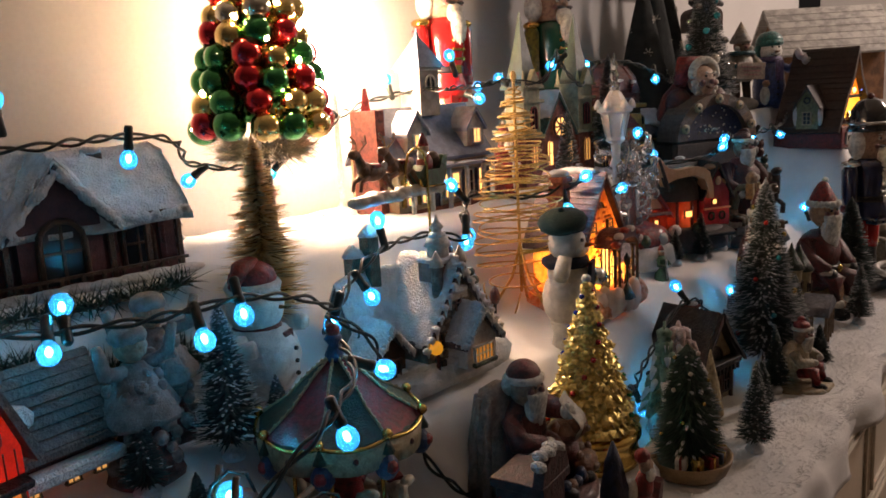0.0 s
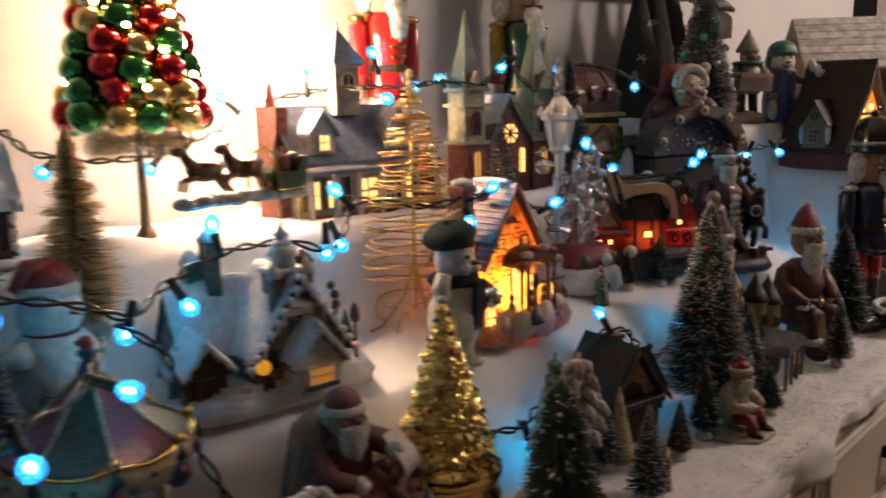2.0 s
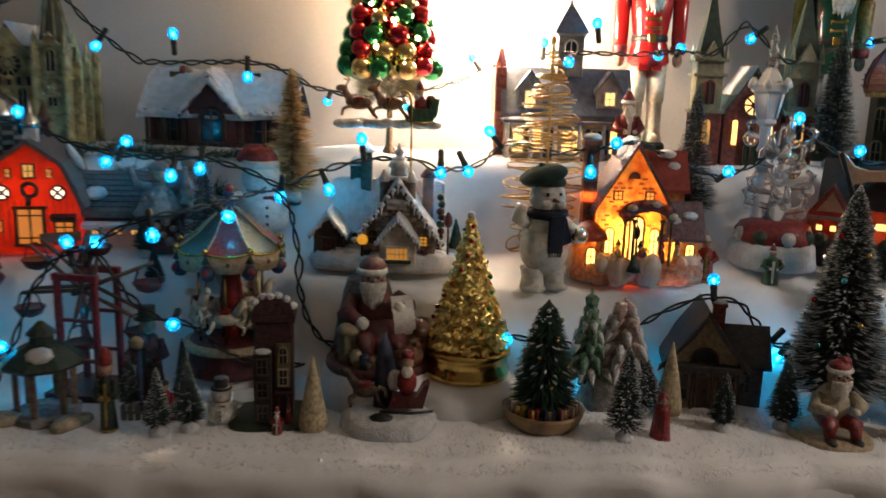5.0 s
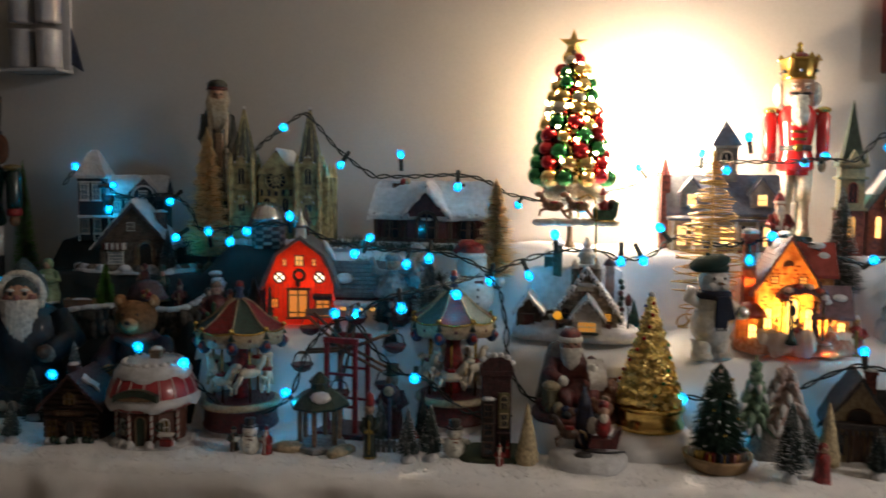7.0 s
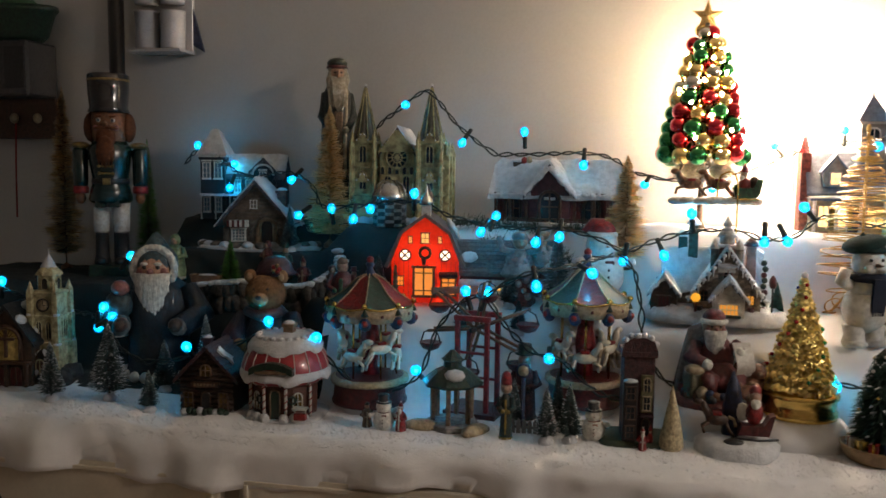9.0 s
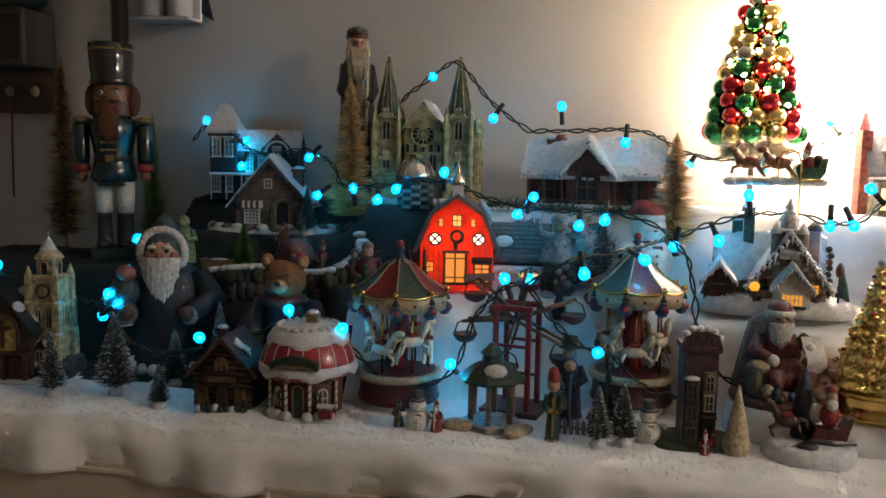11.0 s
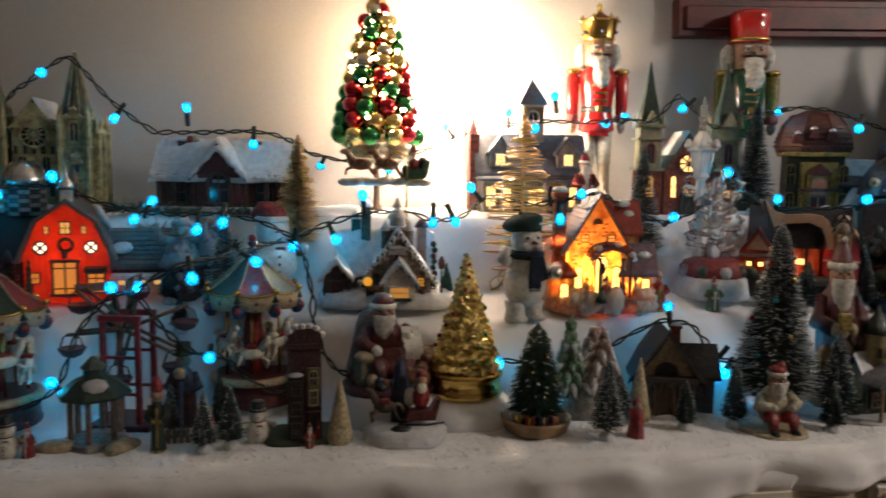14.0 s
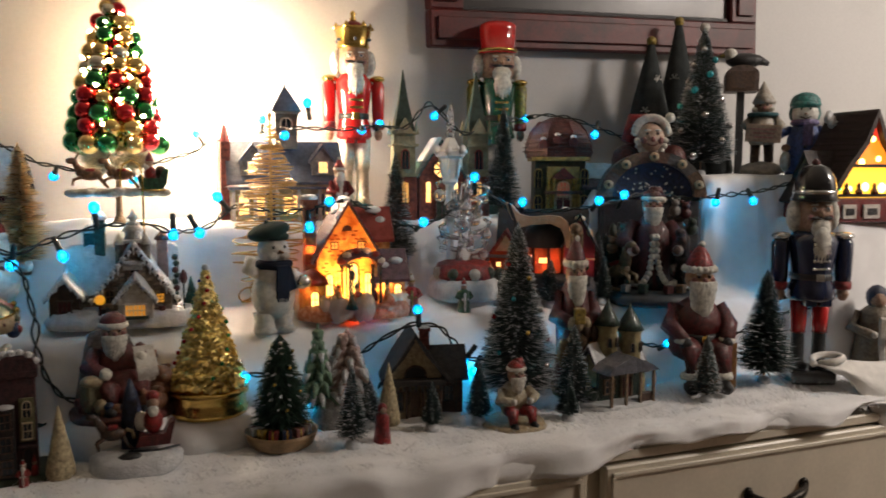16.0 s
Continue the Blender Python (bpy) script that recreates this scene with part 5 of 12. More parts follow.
def church_mid(x, y):
    e = thing("snowy_church", x, y, snow(x, y) - 0.004, -5, "grey stone church model with snowy eaves and small tower", "church", "village houses")
    DS = pmat("dark_stone", (0.30, 0.25, 0.20), 0.7, s1=110, var=0.35, bump=0.9)
    RS = pmat("rosy_stone", (0.33, 0.2, 0.17), 0.6, s1=100, bump=0.6)
    plinth(e, 0.215, 0.135, SNOWPAINT, 0.024, 12)
    gable(e, 0.150, 0.055, 0.036, 0.050, DS, SLATE, "x", over=0.004, snowy=0.010, cover=1.02, at=(-0.006, 0.024, 0.012), seed=21)
    gable(e, 0.098, 0.078, 0.034, 0.066, DS, SLATE, "y", over=0.005, snowy=0.007, cover=1.0, at=(0.016, -0.012, 0.012), seed=22, body="nave", roofname="nave_roof")
    eave_snow(e, 0.098, 0.034, 0.066, -0.058, (0.016, -0.0, 0.012))
    gable(e, 0.046, 0.028, 0.026, 0.026, WHITE, SLATE, "y", over=0.005, snowy=0.007, at=(0.018, -0.064, 0.016), seed=23, body="porch", roofname="porch_roof")
    eave_snow(e, 0.046, 0.026, 0.026, -0.083, (0.018, 0, 0.016), 0, 0.004, 0.005)
    gable(e, 0.040, 0.036, 0.030, 0.022, BROWN, SLATE, "y", snowy=0.008, at=(-0.078, -0.026, 0.014), seed=24, body="shed", roofname="shed_roof")
    eave_snow(e, 0.040, 0.030, 0.022, -0.050, (-0.078, 0, 0.014), 0, 0.004, 0.005)
    t = Shape()
    t.box((0.014, -0.028, 0.094), (0.032, 0.030, 0.054), RS, bev=0.06)
    for a in (-1, 1):
        t.lathe([(0.006, 0.060), (0.006, 0.116), (0.0075, 0.118)], DS, (0.014 + a * 0.018, -0.042, 0), 8)
        t.lathe([(0.008, 0.118), (0.005, 0.126), (0.001, 0.134)], WHITE, (0.014 + a * 0.018, -0.042, 0), 8)
    t.box((0.014, -0.028, 0.122), (0.038, 0.035, 0.005), SNOWPAINT, bev=0.5)
    tw = t.ob("tower", e)
    Shape().lathe([(0.012, 0.123), (0.011, 0.134), (0.015, 0.136), (0.011, 0.144), (0.005, 0.148), (0.005, 0.153), (0.008, 0.155), (0.003, 0.161), (0.001, 0.168)], WHITE, (0.014, -0.028, 0), 10).ob("cupola", tw, "snow-capped cupola")
    Shape().ball((0.014, -0.028, 0.147), (0.010, 0.010, 0.004), SNOWPAINT, 9).ob("cap_snow", tw)
    Shape().lathe([(0.0075, 0), (0.0075, 0.002)], CREAM, n=16, m=pose(0.014, -0.0435, 0.106, 90, 0, 0)).ob("clock_face", tw)
    Shape().box((0.014, -0.053, 0.086), (0.026, 0.004, 0.008), WHITE, bev=0.4).ob("sign", tw)
    Shape().ball((0.014, -0.053, 0.092), (0.016, 0.006, 0.004), SNOWPAINT, 8).ob("ledge_snow", tw)
    rnd = random.Random(14)
    stone = Shape().box((0, 0, 0), (0.0085, 0.003, 0.0055), pmat("church_stone", (0.34, 0.27, 0.21), 0.7, s1=90, var=0.3, bump=0.8, objvar=0.35), bev=0.35).ob("stone")
    sdata = stone.data
    bpy.data.objects.remove(stone)
    for row in range(13):
        zz = 0.016 + 0.0066 * row
        half = 0.047 if zz < 0.046 else 0.047 * (1 - (zz - 0.046) / 0.066)
        u = -half + 0.004 * (row % 2)
        while u < half - 0.006:
            b = new("stone", sdata)
            b.parent = e
            b.matrix_basis = pose(0.016 + u + 0.004, -0.0512 + rnd.uniform(-0.0006, 0.0004), zz)
            u += 0.0094
    for px, py, h in ((-0.036, 0.022, 0.150), (-0.052, 0.03, 0.130), (0.052, 0.0, 0.120)):
        q = Shape().box((px, py, h - 0.03), (0.015, 0.015, 0.064), TEAL if px < 0 else RS)
        q.lathe([(0.012, h), (0.009, h + 0.006), (0.003, h + 0.013)], SNOWPAINT if px < 0 else DKRED, (px, py, 0), 8)
        q.ob("turret", e, "small turret with a pointed cap")
    amber = glow("amber_window", (1.0, 0.40, 0.04), 0.45)
    opening(e, pose(0.018, -0.079, 0.016), 0, 0.004, 0.028, 0.017, amber, WHITE, False, (4, 1))
    Shape().box((0.018, -0.082, 0.0185), (0.036, 0.006, 0.005), DKGREEN, bev=0.5).ob("garland", e)
    opening(e, pose(0.016, -0.052, 0.012), 0, 0.058, 0.013, 0.016, DARKPANE, RS, True)
    opening(e, pose(0.050, -0.052, 0.012), 0, 0.022, 0.011, 0.014, amber, BROWN, False, (1, 2))
    opening(e, pose(-0.018, -0.052, 0.012), 0, 0.024, 0.012, 0.018, DARKPANE, BROWN, True)
    opening(e, pose(-0.078, -0.045, 0.014), 0, 0.008, 0.018, 0.018, DKRED, BROWN, False, (2, 0), "door")
    Shape().ball((-0.030, -0.060, 0.042), 0.0072, glow("amber_ball", (1.0, 0.42, 0.02), 0.6), 12).ob("lantern", e, "glowing amber ball lantern")
    Shape().lathe([(0.0024, 0.016), (0.002, 0.038)], DKRED, (-0.030, -0.062, 0), 6).ob("post", e)
    for k in range(11):
        a = math.radians(196 + 15 * k)
        c = (0.094 * math.cos(a), 0.058 * math.sin(a), 0.020)
        if k in (0, 10):
            Shape().lathe([(0.012, 0), (0.007, 0.022), (0.001, 0.046)], TEAL, c, 8, wob=0.2).ob("shrub", e, "green fir with snow")
        elif k % 3 == 1:
            Shape().box((c[0], c[1], 0.026), (0.020, 0.006, 0.007), DKRED if k != 4 else BLACK, rz=a).ob("bench", e)
        else:
            Shape().ball(c, (0.014, 0.010, 0.008), SNOWPAINT, 8).ob("drift", e)
    for k in range(9):
        Shape().ball((0.070 + 0.002 * (k % 2), -0.03 + 0.004 * (k % 3), 0.024 + 0.009 * k), 0.005, DKRED if k % 3 == 0 else DKGREEN, 6).ob("garland", e)
    Shape().tube([(0.082, -0.045, 0.02), (0.082, -0.045, 0.062)], 0.0016, BLACK, 6).ob("lamp_post", e)
    Shape().lathe([(0.004, 0.060), (0.006, 0.066), (0.005, 0.074), (0.001, 0.080)], DKRED, (0.082, -0.045, 0), 6).ob("lamp_head", e)


church_mid(0.553, 0.60)


def sleigh_on_wire(x, y):
    """The sleigh and deer that ride on a bent wire over the church."""
    e = thing("flying_sleigh", x, y, snow(x, y), 0, "small sleigh with reindeer on a cloud held by gold wire", "sleigh")
    zt = 1.356 - snow(x, y)
    cx = -0.016
    Shape().tube([(0.018, -0.012, 0.005), (0.018, -0.012, zt + 0.020), (0.014, -0.012, zt + 0.034), (0.004, -0.011, zt + 0.040), (-0.008, -0.010, zt + 0.034), (-0.012, -0.009, zt + 0.022), (-0.012, -0.006, zt - 0.004)], 0.0015, BRASS, 6).ob("wire", e, "bent gold wire")
    s = Shape()
    rnd = random.Random(4)
    for k in range(15):
        s.ball((cx - 0.060 + 0.0088 * k, rnd.uniform(-0.004, 0.004), zt - 0.006 + rnd.uniform(-0.002, 0.001)), (0.012, 0.012, 0.0065), WHITE, 8)
    s.ob("cloud", e, "white cloud base")
    FUR2 = glaze(0.38, 0.17, 0.07)
    for k in range(2):
        d = Shape()
        d.m = pose(cx - 0.036 + 0.042 * k, 0, zt + 0.016)
        d.ball((0, 0, 0.004), (0.018, 0.0085, 0.0095), FUR2, 10)
        d.ball((-0.012, 0, 0.007), (0.008, 0.0075, 0.009), FUR2, 8)
        d.tube([(-0.013, 0, 0.008), (-0.019, 0, 0.018), (-0.020, 0, 0.022)], [0.0062, 0.0048, 0.004], FUR2, 8)
        d.ball((-0.024, 0, 0.023), (0.0085, 0.0046, 0.005), FUR2, 8)
        d.ball((0.018, 0, 0.009), (0.004, 0.003, 0.004), WHITE, 6)
        d.box((0, 0, 0.010), (0.012, 0.016, 0.004), RED, bev=0.4)
        for b in (-1, 1):
            d.tube([(-0.019, b * 0.002, 0.026), (-0.014, b * 0.007, 0.034), (-0.018, b * 0.010, 0.041)], 0.0011, TAN, 5)
            d.tube([(-0.015, b * 0.006, 0.033), (-0.021, b * 0.008, 0.036)], 0.0009, TAN, 5)
            d.tube([(-0.011, b * 0.005, 0), (-0.022, b * 0.005, -0.004), (-0.024, b * 0.005, -0.013)], [0.003, 0.0022, 0.0018], FUR2, 6)
            d.tube([(0.012, b * 0.005, 0), (0.018, b * 0.005, -0.009), (0.024, b * 0.005, -0.016)], [0.0034, 0.0024, 0.0018], FUR2, 6)
        d.ob("reindeer", e, "brown leaping reindeer")
    q = Shape()
    q.m = pose(cx + 0.048, 0, zt)
    q.prism([(-0.016, -0.002), (0.014, -0.002), (0.020, 0.006), (0.024, 0.028), (0.016, 0.028), (0.010, 0.014), (-0.010, 0.014), (-0.016, 0.020), (-0.021, 0.014)], -0.011, 0.011, GREEN)
    for b in (-1, 1):
        q.tube([(-0.024, b * 0.010, 0.006), (-0.020, b * 0.010, -0.003), (0.018, b * 0.010, -0.004)], 0.0014, BRASS, 5)
    q.ob("sleigh", e, "green sleigh with gold runners")
    r = Shape()
    r.m = pose(cx + 0.048, 0, zt)
    r.ball((-0.002, 0, 0.020), (0.010, 0.009, 0.012), RED, 9)
    r.ball((-0.004, -0.001, 0.036), 0.0062, SKIN, 8)
    r.ball((-0.007, -0.001, 0.031), (0.005, 0.006, 0.006), WHITE, 8)
    r.lathe([(0.0065, 0), (0.004, 0.008), (0.001, 0.014)], RED, (-0.003, 0, 0.039), 8)
    r.ball((0.012, 0, 0.022), (0.009, 0.009, 0.011), BROWN, 8)
    r.ob("rider", e, "red rider with a brown sack")


sleigh_on_wire(0.562, 0.604)


def lit_house(x, y):
    e = thing("glowing_house", x, y, snow(x, y) - 0.003, -3, "porcelain brick house model glowing orange from inside", "house", "village houses")
    SH = shell("glowing_porcelain", (0.82, 0.50, 0.22), (0.50, 0.20, 0.07), 0.6, 70.0)
    SB = shell("glowing_base", (0.8, 0.50, 0.36), (0.62, 0.24, 0.14), 0.6, 130.0)
    SD = shell("porcelain_snow", (0.92, 0.86, 0.80), (0.86, 0.74, 0.64), 0.55, var=0.1)
    SR = shell("glowing_red_roof", (0.40, 0.07, 0.05), (0.28, 0.04, 0.03), 0.3)
    BRK = shell("glowing_chimney", (0.50, 0.16, 0.08), (0.32, 0.09, 0.05), 0.4, 150.0)
    PL = pmat("plum_shingle", (0.13, 0.06, 0.075), 0.42, s1=140, bump=0.9)
    plinth(e, 0.176, 0.128, SB, 0.026, 31)
    w, d, h, z0, cx, cy = 0.092, 0.078, 0.090, 0.012, -0.010, 0.008
    gable(e, w, d, h, 0.076, SH, PL, "y", over=0.010, t=0.005, at=(cx, cy, z0))
    # shingle rows on both slopes
    k = 0.076 / (w / 2)
    ang = math.atan(k)
    for sx in (-1, 1):
        for i in range(13):
            t = (i + 0.7) / 13.5
            px = sx * (w / 2 + 0.010) * t
            Shape().box((cx + px, cy, z0 + h + 0.076 + 0.0062 - abs(px) * k), (0.0022, d + 0.020, 0.0022), pmat("plum_edge", (0.19, 0.10, 0.11), 0.55), ry=sx * ang).ob("shingle_strip", e)
    for sx, tl in ((-1, 0.30), (1, 0.22)):
        Shape().ball((cx + sx * 0.010, cy + 0.012, z0 + h + 0.066), (0.012, 0.026, 0.006), SNOWPAINT, 10, pose(0, 0, 0, 0, sx * 52, 0)).ob("roof_snow", e)
    Shape().ball((cx, cy - 0.008, z0 + h + 0.083), (0.007, 0.034, 0.005), SNOWPAINT, 8).ob("ridge_snow", e)
    # red cross gable behind, with snow
    gable(e, 0.070, 0.050, 0.112, 0.040, SH, SR, "x", over=0.006, snowy=0.0, at=(0.030, 0.026, z0), seed=33, body="wing", roofname="wing_roof")
    gable(e, 0.052, 0.042, 0.052, 0.034, SH, PL, "x", over=0.007, snowy=0.0, at=(0.056, -0.006, z0), seed=35, body="side_wing", roofname="side_roof")
    for px, py, pz, rr in ((0.040, 0.014, 0.166, 0.014), (0.052, 0.016, 0.150, 0.010), (0.070, -0.016, 0.086, 0.012), (0.050, -0.018, 0.080, 0.009)):
        Shape().ball((px, py, pz), (rr, 0.008, 0.004), SNOWPAINT, 9, pose(0, 0, 0, 40, 0, 0)).ob("roof_snow", e)
    # chimney with brick courses
    c = Shape().box((-0.066, -0.004, 0.096), (0.018, 0.022, 0.165), BRK, bev=0.08).ob("chimney", e)
    for i in range(11):
        Shape().box((-0.066, -0.004, 0.030 + 0.014 * i), (0.0195, 0.0235, 0.002), SR).ob("brick_course", c)
    Shape().box((-0.066, -0.004, 0.180), (0.024, 0.027, 0.008), BRK, bev=0.2).ob("chimney_cap", c)
    Shape().ball((-0.066, -0.004, 0.187), (0.014, 0.015, 0.006), SNOWPAINT, 8).ob("chimney_snow", c)
    # scattered raised bricks on the front
    rnd = random.Random(6)
    bm = Shape().box((0, 0, 0), (0.0062, 0.0016, 0.0028), shell("porcelain_brick", (0.34, 0.12, 0.05), (0.25, 0.08, 0.03), 0.35)).ob("brick")
    data = bm.data
    bpy.data.objects.remove(bm)
    yf = cy - d / 2
    for i in range(250):
        row = i // 10
        u, z = -0.044 + 0.0094 * (i % 10) + 0.005 * (row % 2), 0.024 + 0.0062 * row
        if rnd.random() < 0.66 or abs(u) > 0.046 * (1 - max(0, z - z0 - h) / 0.076) - 0.005:
            continue
        b = new("brick", data)
        b.parent = e
        b.matrix_basis = pose(u + cx, yf - 0.0004, z)
    lit = glow("house_pane", (1.0, 0.56, 0.13), 3.6)
    m = pose(cx, yf, z0)
    for u in (-0.022, 0.020):
        opening(e, m, u, 0.096, 0.011, 0.011, glow("house_attic_pane", (1.0, 0.45, 0.08), 1.0), BROWN, False, (1, 1))
    opening(e, m, -0.030, 0.024, 0.012, 0.034, lit, DKRED, True, (1, 1))
    opening(e, m, 0.006, 0.012, 0.019, 0.062, lit, BROWN, True, (1, 0), "door")
    opening(e, m, 0.030, 0.024, 0.012, 0.034, lit, DKRED, True, (1, 1))
    opening(e, m, -0.002, 0.124, 0.014, 0.008, BROWN, DKRED, True, (0, 0), "plaque")
    m2 = pose(0.064, -0.006 - 0.021, z0)
    opening(e, m2, 0.006, 0.020, 0.012, 0.018, lit, DKRED, True, (1, 1))
    # porch: curved plum canopy on posts
    p = Shape()
    arc = [math.pi * i / 12 for i in range(13)]
    p.prism([(0.004 + 0.024 * math.cos(a), 0.084 + 0.014 * math.sin(a)) for a in arc[::-1]] + [(0.004 + 0.033 * math.cos(a), 0.086 + 0.022 * math.sin(a)) for a in arc], -0.066, -0.030, PL)
    p.ob("porch_roof", e, "plum curved porch canopy")
    for i in range(6):
        a = math.pi * (i + 0.5) / 6
        Shape().ball((0.004 + 0.031 * math.cos(a), -0.062, 0.086 + 0.022 * math.sin(a)), (0.0075, 0.007, 0.005), SR if i % 2 else SD, 8).ob("porch_snow", e)
    for u in (-0.026, -0.014, 0.022, 0.034):
        Shape().lathe([(0.004, 0.020), (0.0022, 0.026), (0.002, 0.080), (0.0042, 0.086)], BROWN, (u, -0.060, 0), 8).ob("post", e)
    q = Shape().lathe([(0.005, 0), (0.0055, 0.010), (0.002, 0.016)], NAVY, (0.004, -0.050, 0.026), 8)
    q.ball((0.004, -0.050, 0.045), 0.004, SKIN, 7)
    q.ob("tiny_figure", e)
    # low bay with a rounded red roof
    b = Shape().lathe([(0.021, 0.010), (0.021, 0.056)], SH, (-0.066, -0.026, 0), 10, False).ob("bay", e)
    Shape().lathe([(0.027, 0.054), (0.025, 0.062), (0.012, 0.074), (0.002, 0.078)], SR, (-0.066, -0.026, 0), 10).ob("bay_roof", b)
    opening(b, pose(-0.066, -0.0475, 0.014), 0, 0.006, 0.013, 0.026, lit, DKRED, True, (1, 1))
    # street lamp on the forecourt
    q = Shape().lathe([(0.005, 0), (0.002, 0.006), (0.0014, 0.044), (0.004, 0.048), (0.0045, 0.056), (0.001, 0.062)], BLACK, (-0.012, -0.070, 0.018), 8)
    q.lathe([(0.010, 0), (0.006, 0.010), (0.001, 0.022)], DKGREEN, (-0.014, -0.071, 0.020), 8, wob=0.2)
    q.ob("street_lamp", e, "black street lamp beside a tiny fir")
    rnd2 = random.Random(16)
    for i in range(30):
        a = math.radians(178 + 6.2 * i)
        rr = rnd2.uniform(0.86, 1.05)
        gap = 0.02 < 0.084 * rr * math.cos(a) < 0.045
        Shape().ball((0.084 * rr * math.cos(a), 0.064 * rr * math.sin(a), 0.014 + 0.008 * rnd2.random()), (rnd2.uniform(0.010, 0.016), 0.010, rnd2.uniform(0.004, 0.008) if gap else rnd2.uniform(0.014, 0.026)), SB if gap or i % 7 == 0 else SD, 9).ob("drift", e)
    for i in range(7):
        a = math.radians(196 + 24 * i)
        c = (0.070 * math.cos(a), 0.054 * math.sin(a), 0.028)
        if i in (1, 6):
            Shape().lathe([(0.009, 0), (0.007, 0.010), (0.004, 0.020), (0.001, 0.032)], DKGREEN, c, 9, wob=0.2).ob("fir", e)
        else:
            q = Shape().lathe([(0.006, 0), (0.004, 0.014), (0.002, 0.017)], (RED, DKRED, CREAM)[i % 3], c, 8)
            q.ball((c[0], c[1], 0.049), 0.0042, SKIN, 7)
            q.lathe([(0.0042, 0.050), (0.001, 0.058)], (NAVY, RED, BROWN)[i % 3], (c[0], c[1], 0), 7)
            q.ob("tiny_figure", e)
    point("glowing_house_lamp", (x - 0.008, y + 0.0, snow(x, y) + 0.046), 2.6, (1.0, 0.38, 0.07), 0.008)
    # added fill lights: the bulb above doesn't shine into these closed parts
    point("glowing_house_base_fill", (x, y - 0.01, snow(x, y) + 0.014), 24.0, (1.0, 0.28, 0.05), 0.006)
    point("glowing_house_bay_fill", (x - 0.066, y - 0.018, snow(x, y) + 0.034), 0.7, (1.0, 0.34, 0.07), 0.005)
    point("glowing_house_wing_fill", (x + 0.056, y - 0.004, snow(x, y) + 0.034), 0.6, (1.0, 0.40, 0.09), 0.005)
    point("glowing_house_chimney_fill", (x - 0.066, y, snow(x, y) + 0.110), 0.35, (1.0, 0.34, 0.07), 0.003)


lit_house(0.888, 0.575)


def cottage_be(x, y):
    e = thing("chalet", x, y, snow(x, y) - 0.002, -12, "dark chalet model with thick dark bargeboards and a cream gable", "house", "village houses")
    w, d, h, rh = 0.078, 0.070, 0.066, 0.056
    CH = pmat("charcoal_roof", (0.030, 0.024, 0.021), 0.5, s1=130, var=0.35, bump=0.9)
    gable(e, w, d, h, rh, CREAM, CH, "y", over=0.009, t=0.006)
    gable(e, 0.05, 0.05, 0.062, 0.032, BROWN, CH, "x", over=0.008, at=(0.050, 0.014, 0), body="wing", roofname="wing_roof")
    # thick bargeboards that curve outwards at the eaves
    for sx in (-1, 1):
        p = [(sx * 0.002, h + rh + 0.006), (sx * 0.020, h + 0.033), (sx * 0.038, h + 0.010), (sx * 0.054, h - 0.006), (sx * 0.056, h - 0.014), (sx * 0.049, h - 0.008), (sx * 0.035, h + 0.008), (sx * 0.017, h + 0.029), (sx * 0.002, h + rh - 0.004)]
        Shape().prism(p if sx < 0 else p[::-1], -d / 2 - 0.015, -d / 2 - 0.010, CH).ob("bargeboard", e, "thick dark curved bargeboard")
    chimney(e, 0.020, 0.012, 0.095, 0.014, 0.030)
    m = side("f", w, d)
    fl = Shape().box((0, -d / 2 - 0.007, 0.058), (w + 0.008, 0.016, 0.008), CH, bev=0.2).ob("balcony", e, "dark balcony band")
    for k in range(9):
        Shape().box((-0.036 + 0.009 * k, -d / 2 - 0.013, 0.053), (0.004, 0.003, 0.014), CH).ob("baluster", fl)
    # flat black arch paints in the shade of the gable's hollow
    opening(e, m, 0, 0.063, 0.032, 0.018, BLACK, BROWN, True, (0, 0), "recess")
    for u in (-0.026, 0.026):
        opening(e, m, u, 0.014, 0.016, 0.030, DARKPANE, BROWN, False, (1, 1))
    for u in (-0.038, -0.012, 0.012, 0.038):
        Shape().box((u, -d / 2 - 0.002, 0.027), (0.004, 0.005, 0.054), BROWN, bev=0.3).ob("timber", e)
    opening(e, m, 0, 0.004, 0.016, 0.042, BROWN, TAN, True, (0, 0), "door")
    opening(e, pose(0.050, -0.011, 0), 0.004, 0.020, 0.014, 0.024, DARKPANE, BROWN, False, (1, 1))


cottage_be(0.948, 0.45)


